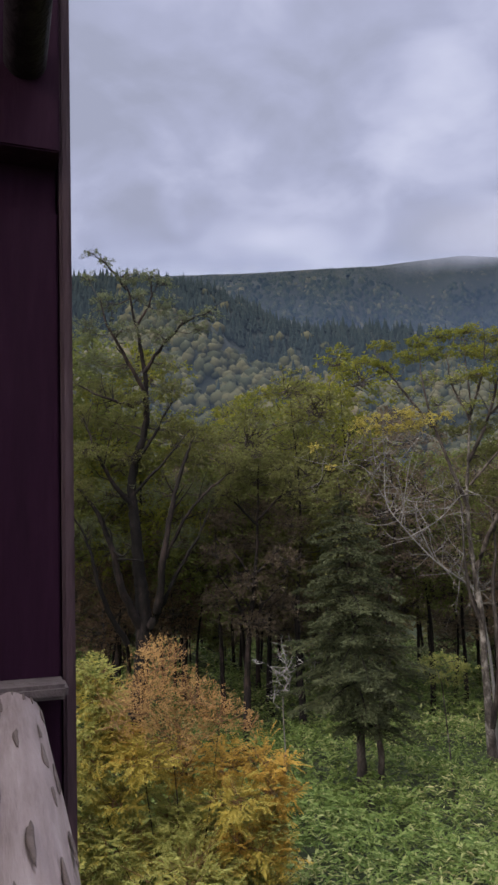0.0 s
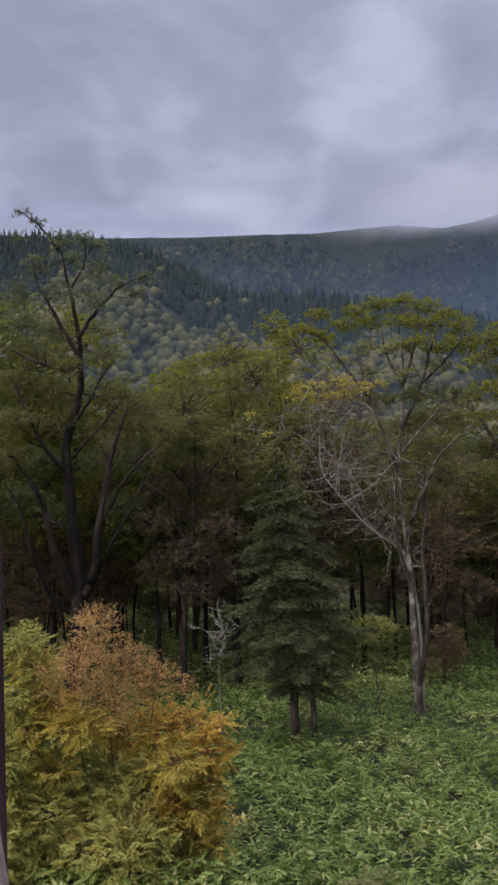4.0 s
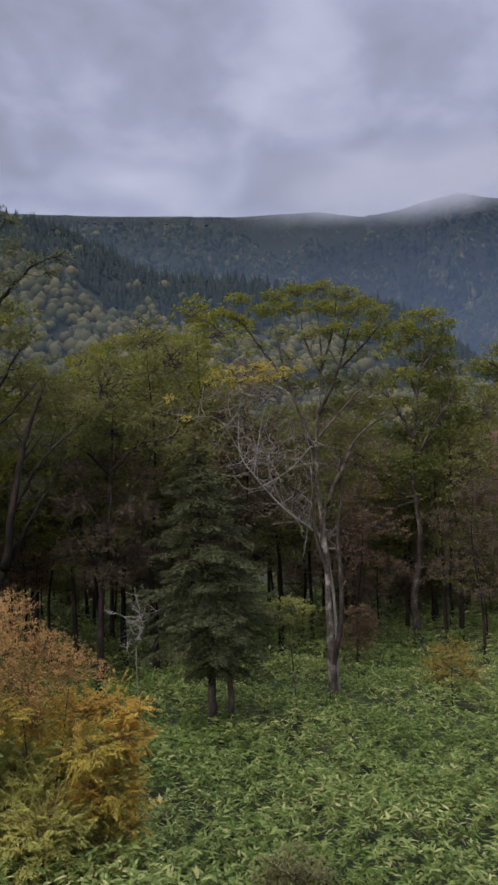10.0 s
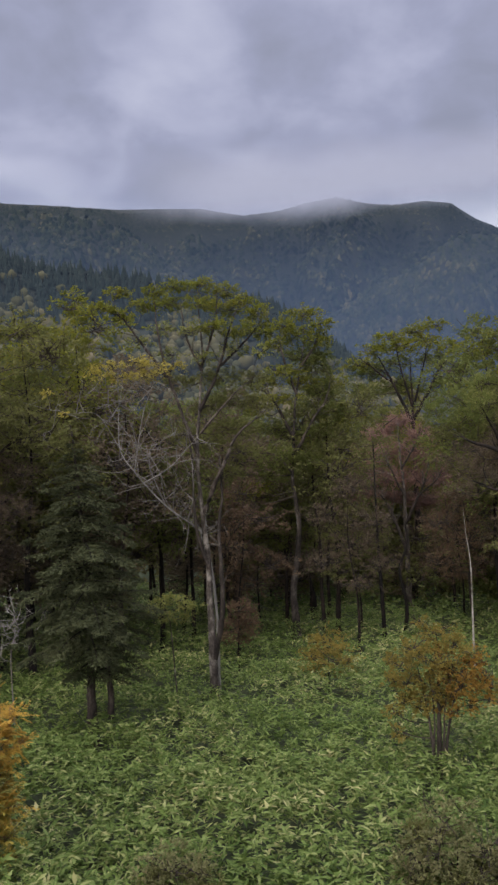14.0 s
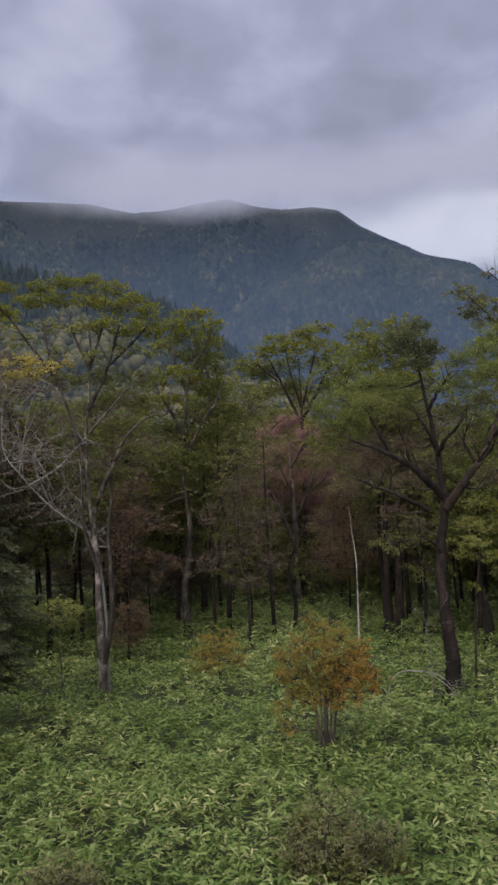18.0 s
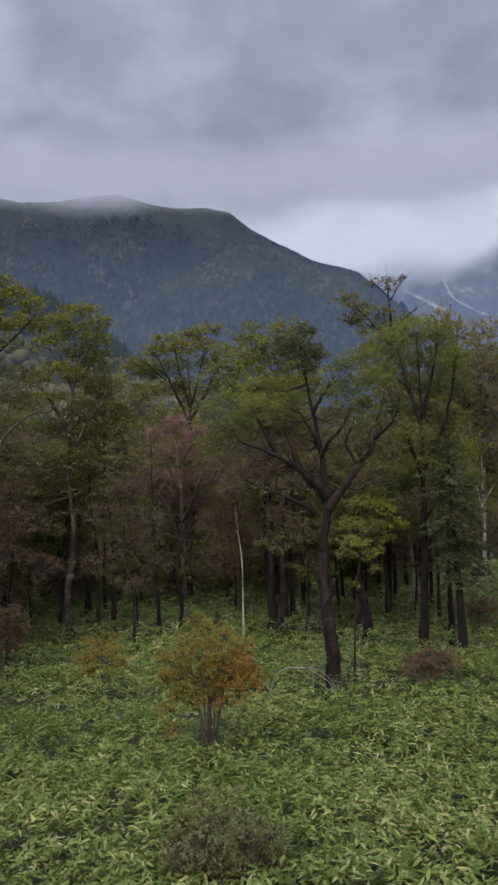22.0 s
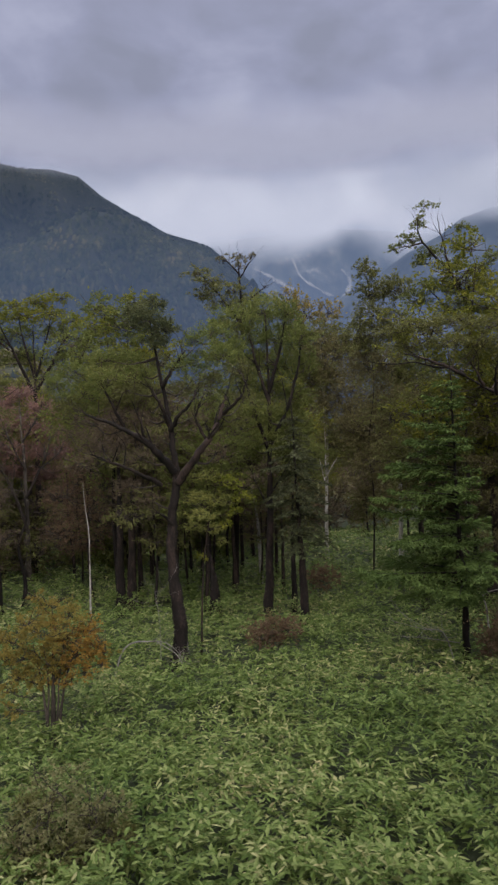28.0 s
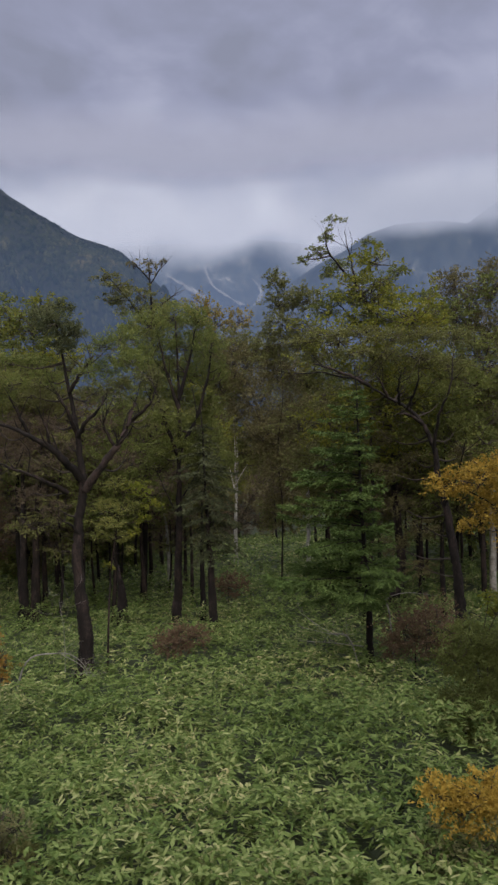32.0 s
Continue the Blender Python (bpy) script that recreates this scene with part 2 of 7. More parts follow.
BARK = {
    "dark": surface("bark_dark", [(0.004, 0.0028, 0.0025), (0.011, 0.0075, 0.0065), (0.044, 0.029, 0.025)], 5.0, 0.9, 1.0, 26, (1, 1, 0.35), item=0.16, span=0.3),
    "pale": surface("bark_pale", [(0.014, 0.011, 0.010), (0.040, 0.031, 0.027), (0.12, 0.098, 0.086)], 4.5, 0.88, 1.0, 26, (1, 1, 0.4), item=0.12, span=0.3),
    "patchy": surface("bark_patchy", [(0.014, 0.011, 0.010), (0.040, 0.032, 0.028), (0.088, 0.074, 0.065), (0.25, 0.222, 0.20)], 3.2, 0.88, 0.9, 16, (1, 1, 0.55), item=0.08, span=0.26),
    "birch": surface("bark_birch", [(0.10, 0.088, 0.078), (0.34, 0.315, 0.29), (0.52, 0.49, 0.46)], 3.4, 0.8, 0.5, 18, (1, 1, 0.8), item=0.2, span=0.34),
    "dead": surface("dead_wood", [(0.085, 0.075, 0.068), (0.19, 0.175, 0.165), (0.32, 0.30, 0.285)], 5.0, 0.85, 0.5, 30, (1, 1, 0.4), item=0.2),
}
TWIG = surface("twig", [(0.022, 0.016, 0.013), (0.044, 0.034, 0.028), (0.085, 0.066, 0.056)], 3.0, 0.9, 0.3)
RUST_TWIG = surface("rust_twig", [(0.09, 0.050, 0.026), (0.20, 0.115, 0.056), (0.30, 0.185, 0.09)], 3.0, 0.9, 0.3)
RUSSET_TWIG = surface("russet_twig", [(0.10, 0.062, 0.055), (0.19, 0.115, 0.10), (0.27, 0.18, 0.16)], 3.0, 0.9, 0.3)
SOIL = surface("woodland_soil", [(0.016, 0.021, 0.011), (0.030, 0.040, 0.018), (0.055, 0.060, 0.028)], 0.7, 0.95, 0.6, 9)
STAIN = surface("dark_stained_timber", [(0.018, 0.0050, 0.014), (0.032, 0.0095, 0.025), (0.052, 0.019, 0.040)], 5.0, 0.75, 0.2, 60, (1, 1, 0.12), gloss=0.12)
TRIM = surface("worn_timber_edge", [(0.045, 0.022, 0.031), (0.085, 0.048, 0.058), (0.15, 0.10, 0.11)], 6.0, 0.75, 0.3, 50, (1, 1, 0.15))
DARKLOG = surface("dark_log", [(0.008, 0.004, 0.007), (0.018, 0.010, 0.016), (0.05, 0.036, 0.044)], 9.0, 0.7, 0.4, 40)
LEDGE = surface("weathered_ledge", [(0.05, 0.036, 0.036), (0.11, 0.085, 0.085), (0.19, 0.155, 0.15)], 8.0, 0.8, 0.5, 50, (1, 1, 1))
LOG = surface("peeled_log", [(0.115, 0.084, 0.078), (0.27, 0.212, 0.206), (0.40, 0.335, 0.33)], 26.0, 0.62, 0.3, 90, (0.10, 1, 1), turn=45)
KNOT = surface("log_knot", [(0.085, 0.062, 0.053), (0.165, 0.125, 0.112)], 20.0, 0.7, 0.3)
PLANK = surface("deck_plank", [(0.05, 0.035, 0.03), (0.10, 0.075, 0.065)], 4.0, 0.7, 0.4, 40, (1, 0.2, 1), item=0.3)
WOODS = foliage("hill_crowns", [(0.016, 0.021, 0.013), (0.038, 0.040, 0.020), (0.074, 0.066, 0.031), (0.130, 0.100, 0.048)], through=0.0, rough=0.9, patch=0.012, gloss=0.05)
PINES = foliage("hill_conifers", [(0.008, 0.013, 0.013), (0.013, 0.019, 0.017), (0.024, 0.029, 0.023)], through=0.0, rough=0.9, patch=0.02, gloss=0.05)
SLOPE = surface("wooded_slope", [(0.006, 0.009, 0.006), (0.011, 0.014, 0.009), (0.020, 0.021, 0.013)], 0.02, 0.95, 0.0, 0.12)
# dark and pale patches stand for forest kinds and for shading of the relief
RANGE = foliage("mountain_crowns", [(0.004, 0.007, 0.007), (0.011, 0.016, 0.013), (0.028, 0.033, 0.021), (0.105, 0.088, 0.052)], through=0.0, rough=0.95, patch=0.022, gloss=0.0, single=0.34)
SPURWOOD = foliage("spur_crowns", [(0.005, 0.009, 0.008), (0.014, 0.020, 0.014), (0.036, 0.039, 0.023), (0.10, 0.084, 0.050)], through=0.0, rough=0.95, patch=0.028, gloss=0.0, single=0.26)
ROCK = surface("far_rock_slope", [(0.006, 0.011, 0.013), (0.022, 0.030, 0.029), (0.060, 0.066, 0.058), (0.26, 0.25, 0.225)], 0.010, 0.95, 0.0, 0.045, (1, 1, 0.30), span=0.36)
SCREE = surface("scree", [(0.15, 0.145, 0.13), (0.31, 0.30, 0.275)], 0.02, 0.95, 0.0)

# ---- small builders ----
rng = np.random.RandomState(5)


def mesh_of(name, verts, faces, material, smooth=True):
    """A mesh from arrays: all faces have the same number of corners."""
    me = bpy.data.meshes.new(name)
    v, f = np.asarray(verts, np.float32).reshape(-1, 3), np.asarray(faces, np.int32)
    k = f.shape[1]
    me.vertices.add(len(v))
    me.vertices.foreach_set("co", v.ravel())
    me.loops.add(f.size)
    me.loops.foreach_set("vertex_index", f.ravel())
    me.polygons.add(len(f))
    me.polygons.foreach_set("loop_start", np.arange(len(f), dtype=np.int32) * k)
    me.polygons.foreach_set("loop_total", np.full(len(f), k, np.int32))
    me.polygons.foreach_set("use_smooth", np.full(len(f), smooth, bool))
    me.materials.append(material)
    me.update(calc_edges=True)
    return me


def part(name, me, parent, label=""):
    ob = new(name, me)
    ob.parent = parent
    return tagged(ob, label)


def from_bm(name, bm, material, smooth=False):
    me = bpy.data.meshes.new(name)
    bm.to_mesh(me)
    bm.free()
    me.materials.append(material)
    for p in me.polygons:
        p.use_smooth = smooth
    return me


def smooth_line(points, steps=5):
    p = np.array(points, float)
    if len(p) < 3:
        s = np.linspace(0, 1, steps + 1)[:, None]
        return p[0] * (1 - s) + p[-1] * s
    q = np.vstack([2 * p[0] - p[1], p, 2 * p[-1] - p[-2]])
    out = []
    for i in range(1, len(q) - 2):
        for s in np.linspace(0, 1, steps, endpoint=False):
            a, b, c, d = q[i - 1:i + 3]
            out.append(0.5 * (2 * b + (c - a) * s + (2 * a - 5 * b + 4 * c - d) * s * s + (3 * b - a - 3 * c + d) * s ** 3))
    return np.array(out + [p[-1]])


def tube(points, r0, r1, sides=7, wobble=0.0, power=1.0):
    """A tapering limb along a line: corners and four-cornered faces, closed at the tip."""
    p = np.array(points, float)
    n = len(p)
    d = np.gradient(p, axis=0)
    d /= np.linalg.norm(d, axis=1)[:, None] + 1e-9
    ref = np.where(np.abs(d[:, 2:3]) > 0.9, np.array([[1.0, 0, 0]]), np.array([[0, 0, 1.0]]))
    a = np.cross(d, ref)
    a /= np.linalg.norm(a, axis=1)[:, None] + 1e-9
    b = np.cross(d, a)
    s = np.linspace(0, 1, n)
    r = r0 + (r1 - r0) * s ** power
    ang = np.arange(sides) * 2 * np.pi / sides
    rr = r[:, None] * (1 + wobble * rng.uniform(-1, 1, (n, sides)))
    v = p[:, None, :] + rr[..., None] * (a[:, None, :] * np.cos(ang)[None, :, None] + b[:, None, :] * np.sin(ang)[None, :, None])
    i, j = np.meshgrid(np.arange(n - 1), np.arange(sides), indexing="ij")
    jn = (j + 1) % sides
    f = np.stack([i * sides + j, i * sides + jn, (i + 1) * sides + jn, (i + 1) * sides + j], -1).reshape(-1, 4)
    return v.reshape(-1, 3), f


def join(pieces):
    vs, fs, k = [], [], 0
    for v, f in pieces:
        vs.append(v)
        fs.append(np.asarray(f) + k)
        k += len(v)
    return np.vstack(vs), np.vstack(fs)


def unit(v):
    return v / (np.linalg.norm(v, axis=-1, keepdims=True) + 1e-9)


# ---- the ground: falls away gently from the building, then levels out ----
def soil(x, y):
    return -0.0787 * np.clip(y, 0, 80)


def build_ground():
    rad = np.concatenate([np.linspace(0, 12, 13), np.linspace(14, 90, 39), np.geomspace(100, 4500, 24)])
    az = np.linspace(0, 2 * np.pi, 145)[:-1]
    R, A = np.meshgrid(rad, az, indexing="ij")
    x, y = R * np.sin(A), R * np.cos(A)
    bumps = 0.12 * np.sin(x * 0.55 + 1.3 * np.sin(y * 0.3)) * np.sin(y * 0.47 + 0.8) * np.clip(R / 6, 0, 1)
    v = np.stack([x, y, soil(x, y) + bumps], -1).reshape(-1, 3)
    n, m = R.shape
    i, j = np.meshgrid(np.arange(n - 1), np.arange(m), indexing="ij")
    jn = (j + 1) % m
    f = np.stack([i * m + j, (i + 1) * m + j, (i + 1) * m + jn, i * m + jn], -1).reshape(-1, 4)
    g = new("ground", mesh_of("ground", v, f, SOIL))
    tagged(g, "dark woodland soil sloping gently away under dwarf bamboo", "ground", kind="structure")


build_ground()

# ---- hills and mountains: crest lines as heading and height angle ----
EYE_Z = 4.49
HILL = [(-52, 18.6), (-40, 19.6), (-34, 19.9), (-31.5, 19.7), (-29.4, 19.5), (-27, 18.6), (-25.2, 17.7), (-23.9, 17.1), (-22.2, 16.3), (-20.3, 16.0), (-17.8, 15.9), (-14.2, 15.6), (-12, 15.2), (-8.8, 14.5), (-4.4, 13.6), (-2.6, 12.8), (0, 11.4), (4, 8), (12, 5), (30, 3)]
RIDGE = [(-60, 18), (-40, 19.6), (-29, 20.0), (-20.6, 20.2), (-15, 20.1), (-11.5, 20.2), (-8.4, 20.2), (-5, 19.6), (-2.4, 19.8), (0.2, 20.3), (2.5, 20.5), (4.7, 19.9), (7, 19.5), (9.2, 19.6), (11.2, 19.2), (12.9, 17.9), (15.5, 16.5), (17.8, 15.3), (20, 14.7), (21.3, 14.2), (22.2, 13.4), (25, 11), (30, 7), (38, 3)]
SPUR = [(-8, 9), (-2, 11.6), (1.9, 12.3), (4.5, 13.7), (6.6, 14.4), (9.0, 15.6), (11.0, 16.9), (12.3, 17.2), (13.4, 17.0), (15.5, 16.3), (17.8, 15.1), (20, 14.5), (21.3, 14.0), (22.2, 13.2), (25, 10.8), (30, 6), (34, 3)]
SIDE = [(-52, 18), (-36, 19.6), (-28.6, 20.0), (-22, 20.15), (-18, 20.1), (-16, 19.8), (-14.5, 19.2), (-13, 18.4), (-11, 16.9), (-9.5, 15.8), (-4, 12), (2, 9), (8, 5)]
BACK = [(5, 14), (20, 15.2), (31, 15.8), (38, 15), (60, 14)]
FLANK = [(26, 8), (33, 11.5), (36.5, 13.6), (39, 14.7), (40.5, 15.7), (42.6, 16.2), (46, 16.2), (48, 15.8), (49, 16.4), (50.2, 17.1), (54, 18.5), (75, 17)]


class Slope:
    """A hillside seen from below: from its foot (near) up to its crest (far)."""

    def __init__(self, crest, near, far, foot, rough, waves, seed):
        self.crest, self.near, self.far, self.foot, self.rough, self.waves = np.array(crest, float), near, far, foot, rough, waves
        self.ph = np.random.RandomState(seed).uniform(0, 6.28, 12)

    def place(self, az, u):
        """az in degrees, u from 0 at the foot to 1 at the crest."""
        el = np.interp(az, self.crest[:, 0], self.crest[:, 1])
        d = self.near + (self.far - self.near) * u
        top = EYE_Z + self.far * np.tan(np.radians(el))
        h = self.foot + (top - self.foot) * np.clip(u, 0, 1) ** 1.12
        h = h - np.clip(u - 1, 0, 1) * (top - self.foot) * 0.6
        a, p = np.radians(az) * self.waves, self.ph
        w = 0.8 * np.sin(1.3 * a + 6 * u + p[6])
        gully = np.sin(a + p[0] + 5 * u + w) + 0.7 * np.sin(1.9 * a + p[1] - 8 * u + w) + 0.5 * np.sin(3.4 * a + p[2] + 15 * u - w) + 0.32 * np.sin(5.7 * a + p[3] - 25 * u + 2 * w) + 0.2 * np.sin(9.1 * a + p[4] + 38 * u) + 0.13 * np.sin(15 * a + p[5] - 57 * u + 2 * w)
        h = h + self.rough * (gully - 1.7) * np.clip(u * (1 - u) * 4, 0, 1)
        x, y = d * np.sin(np.radians(az)), d * np.cos(np.radians(az))
        return np.stack([x, y, h], -1)

    def sheet(self, name, az0, az1, material, label, category, n=240, m=72):
        az, u = np.meshgrid(np.linspace(az0, az1, n), np.linspace(0, 1.35, m), indexing="ij")
        v = self.place(az, u).reshape(-1, 3)
        i, j = np.meshgrid(np.arange(n - 1), np.arange(m - 1), indexing="ij")
        f = np.stack([i * m + j, (i + 1) * m + j, (i + 1) * m + j + 1, i * m + j + 1], -1).reshape(-1, 4)
        return tagged(new(name, mesh_of(name, v, f, material)), label, category, kind="structure")


hill = Slope(HILL, 230, 540, -6, 9, 9, 1)
ridge = Slope([(a, e + 0.58) for a, e in RIDGE], 640, 1350, -6, 78, 17, 2)
flank = Slope(FLANK, 1500, 2200, -6, 70, 19, 3)
back = Slope(BACK, 2300, 3200, 0, 60, 12, 4)
spur = Slope([(a, e + 0.35) for a, e in SPUR], 660, 1000, -6, 30, 30, 6)
side_ridge = Slope(SIDE, 650, 980, -6, 24, 24, 7)
spur.sheet("backdrop_spur", -6, 32, SLOPE, "wooded spur in front of the mountain ridge", "mountain", 160, 50)
side_ridge.sheet("backdrop_side_ridge", -50, 6, SLOPE, "dark side ridge between the hill and the mountain", "mountain", 160, 50)
hill.sheet("backdrop_hill", -60, 30, SLOPE, "near wooded hillside in mixed autumn colours", "hill")
ridge.sheet("backdrop_ridge", -62, 38, SLOPE, "long dark forested mountain ridge under low cloud", "mountain")
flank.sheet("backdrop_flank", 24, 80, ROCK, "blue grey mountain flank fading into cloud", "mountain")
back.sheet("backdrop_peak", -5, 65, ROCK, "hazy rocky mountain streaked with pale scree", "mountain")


def crown_shape(level, seed):
    bm = bmesh.new()
    bmesh.ops.create_icosphere(bm, subdivisions=level, radius=1.0)
    v = np.array([x.co[:] for x in bm.verts])
    f = np.array([[q.index for q in x.verts] for x in bm.faces])
    bm.free()
    r = np.random.RandomState(seed)
    for k in range(9):
        d = unit(r.normal(size=3))
        v = v * (1 + 0.22 * np.clip(v @ d - 0.35, 0, 1)[:, None])
    return v * (1 + r.uniform(-0.09, 0.09, (len(v), 1))), f


def woods(name, slope, az, u, radius, tall, material, level, label, ragged=0):
    """Tree crowns over a far slope, too many to count, as one mesh."""
    shapes = [crown_shape(level, s) if level else tent_shape(s) for s in range(6)]
    p = slope.place(az, u)
    da, du = slope.place(az + 0.12, u) - p, slope.place(az, u + 0.006) - p
    nrm = unit(np.cross(da, du))
    nrm *= np.sign(nrm[:, 2:3])
    fall = 0.5 * np.clip(-nrm[:, :2] / np.clip(nrm[:, 2:3], 0.25, 1), -1.4, 1.4)
    pieces = []
    for i in range(len(az)):
        v, f = shapes[i % 6]
        a = rng.uniform(0, 6.28)
        c, s = math.cos(a), math.sin(a)
        w = v @ np.array([[c, s, 0], [-s, c, 0], [0, 0, 1]])
        w = w * [radius[i], radius[i], tall[i]]
        if not level:
            # the canopy follows the fall of the slope
            w = w + np.outer(w[:, :2] @ fall[i], [0, 0, 1.0])
        pieces.append((w + p[i] + [0, 0, tall[i] * (0.35 if level else 0.0)], f))
    if ragged:
        # loose sprays of leaves that break the outline of each crown
        d = unit(rng.normal(size=(len(az), ragged, 3)))
        d[..., 2] = np.abs(d[..., 2]) * 0.9 - 0.1
        q = (p[:, None] + d * np.stack([radius, radius, tall], -1)[:, None] * rng.uniform(0.85, 1.16, (len(az), ragged, 1)) + np.stack([0 * tall, 0 * tall, tall * 0.35], -1)[:, None]).reshape(-1, 3)
        m = len(q)
        ax = unit(d.reshape(-1, 3) * 0.6 + rng.normal(size=(m, 3)))
        sd = unit(np.cross(ax, rng.normal(size=(m, 3))))
        ln = rng.uniform(0.5, 1.3, m)[:, None]
        v3 = np.stack([q - ax * ln * 0.5, q + sd * ln * 0.45, q + ax * ln * 0.5], 1).reshape(-1, 3)
        pieces.append((v3, np.arange(m * 3).reshape(-1, 3)))
    v, f = join(pieces)
    tagged(new(name, mesh_of(name, v, f, material)), label, "woods", kind="stuff")


def tent_shape(seed):
    """A far crown: two uneven rings and a blunt top."""
    r = np.random.RandomState(seed)
    ang = np.arange(7) * 2 * np.pi / 7
    low = np.stack([np.cos(ang), np.sin(ang), np.full(7, -0.7)], 1) * r.uniform(0.85, 1.15, (7, 1))
    high = np.stack([0.74 * np.cos(ang + 0.4), 0.74 * np.sin(ang + 0.4), np.full(7, 0.42)], 1) * r.uniform(0.75, 1.2, (7, 1))
    v = np.vstack([low, high, [[r.uniform(-0.2, 0.2), r.uniform(-0.2, 0.2), 0.85]]])
    f = []
    for a in range(7):
        b_ = (a + 1) % 7
        f += [[a, b_, 7 + a], [b_, 7 + b_, 7 + a], [7 + a, 7 + b_, 14]]
    return v, np.array(f)


def cone_shape(seed):
    """A pointed conifer of five ragged tiers."""
    r = np.random.RandomState(seed)
    vs, fs, k = [], [], 0
    for tier in range(5):
        z0, z1 = tier * 0.36 - 0.9, tier * 0.36 - 0.15
        rad = 1.0 - tier * 0.19
        ang = np.arange(7) * 2 * np.pi / 7 + r.uniform(0, 1)
        ring = np.stack([rad * np.cos(ang), rad * np.sin(ang), np.full(7, z0)], 1) * (1 + r.uniform(-0.2, 0.2, (7, 1)))
        vs.append(np.vstack([ring, [[0, 0, z1 + 0.25]]]))
        fs += [[k + j, k + (j + 1) % 7, k + 7] for j in range(7)]
        k += 8
    return np.vstack(vs), np.array(fs)


def conifers(name, slope, az, u, radius, tall, material, label):
    shapes = [cone_shape(s) for s in range(5)]
    p = slope.place(az, u)
    pieces = []
    for i in range(len(az)):
        v, f = shapes[i % 5]
        pieces.append((v * [radius[i], radius[i], tall[i]] + p[i] + [0, 0, tall[i] * 0.8], f))
    v, f = join(pieces)
    tagged(new(name, mesh_of(name, v, f, material)), label, "woods", kind="stuff")


def build_far_woods():
    n = 8200
    az, u = rng.uniform(-52, 8, n), rng.uniform(0.02, 0.98, n) ** 0.8
    keep = (u < 0.78 + 0.08 * np.sin(az * 0.5)) | (rng.uniform(size=n) < 0.03)
    az, u = az[keep], u[keep]
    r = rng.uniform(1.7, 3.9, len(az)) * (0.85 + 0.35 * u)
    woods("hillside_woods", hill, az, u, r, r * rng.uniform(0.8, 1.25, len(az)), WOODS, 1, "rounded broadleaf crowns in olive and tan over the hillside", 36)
    n = 2900
    az, u = rng.uniform(-52, 8, n), np.where(rng.uniform(size=2900) < 0.14, rng.uniform(0.25, 0.8, 2900), 0.78 + 0.24 * rng.uniform(0, 1, n) ** 0.8)
    conifers("hillside_conifers", hill, az, u, rng.uniform(2.2, 3.9, n), rng.uniform(2.6, 5.4, n), PINES, "dark conifers crowding the top of the hillside")
    for name, slope, az0, az1, u0, n, label in [("spur_woods", spur, -3, 27, 0.25, 9000, "mixed woods in olive and tan over the spur"), ("side_ridge_woods", side_ridge, -34, 0, 0.45, 6500, "dark woods over the side ridge")]:
        r = rng.uniform(2.0, 4.0, n)
        woods(name, slope, rng.uniform(az0, az1, n), rng.uniform(u0, 1.0, n), r, r * rng.uniform(0.6, 1.2, n), SPURWOOD if slope is spur else RANGE, 0, label)
    n = 25500
    az = rng.uniform(-36, 27, n)
    u = np.where(az > 6, rng.uniform(0.1, 0.986, n), rng.uniform(0.42, 0.986, n))
    # a closed line of trees along the crest
    u[-4500:] = rng.uniform(0.965, 0.994, 4500)
    r = rng.uniform(2.2, 4.8, n) * np.where(u > 0.95, 0.38, 1.0)
    woods("mountain_woods", ridge, az, u, r, r * rng.uniform(0.6, 1.1, n), RANGE, 0, "dense forest covering the mountain ridge")


build_far_woods()


def build_scree(line, wide, label):
    """A chute down the far mountain along headings and height angles."""
    q = smooth_line([(a, e, 0) for a, e in line], 10)
    u = np.linspace(0.2, 1.0, 200)
    rows = []
    for s, (a, e, _) in zip(np.linspace(0, 1, len(q)), q):
        w = wide * (0.35 + 0.8 * s) * (1 + 0.35 * math.sin(s * 21) + 0.2 * math.sin(s * 43))
        for side in (-w, w):
            p = back.place(np.full(200, a + side), u)
            el = np.maximum.accumulate(np.degrees(np.arctan2(p[:, 2] - EYE_Z, np.hypot(p[:, 0], p[:, 1]))))
            rows.append(back.place(np.array([a + side]), np.array([np.interp(e, el, u)]))[0] + [-6 * math.sin(math.radians(a)), -6 * math.cos(math.radians(a)), 5])
    n = len(q)
    f = np.array([[2 * i, 2 * i + 1, 2 * i + 3, 2 * i + 2] for i in range(n - 1)])
    tagged(new("scree_chute", mesh_of("scree_chute", rows, f, SCREE)), label, "scree", "scree chutes")


build_scree([(27.6, 13.6), (28.0, 12.6), (28.4, 12.0), (29.4, 11.3), (30.6, 10.6)], 0.16, "long pale scree chute bending down the rocky mountain")
build_scree([(31.4, 12.6), (31.9, 12.0), (32.1, 11.5), (31.9, 11.0), (31.6, 10.5)], 0.17, "short pale scree chute on the rocky mountain")
build_scree([(24.7, 12.9), (26.0, 12.2), (27.5, 11.2)], 0.30, "broad tan scree slope at the mountain's foot")
build_scree([(29.0, 8.9), (30.5, 8.3), (32.3, 8.5)], 0.25, "pale gravel fan in the valley head")


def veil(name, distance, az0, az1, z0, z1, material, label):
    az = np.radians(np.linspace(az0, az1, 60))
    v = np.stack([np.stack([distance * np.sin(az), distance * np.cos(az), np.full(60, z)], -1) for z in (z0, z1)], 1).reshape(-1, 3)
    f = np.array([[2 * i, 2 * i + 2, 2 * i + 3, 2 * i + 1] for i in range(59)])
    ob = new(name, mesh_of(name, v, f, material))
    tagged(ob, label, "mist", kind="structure")


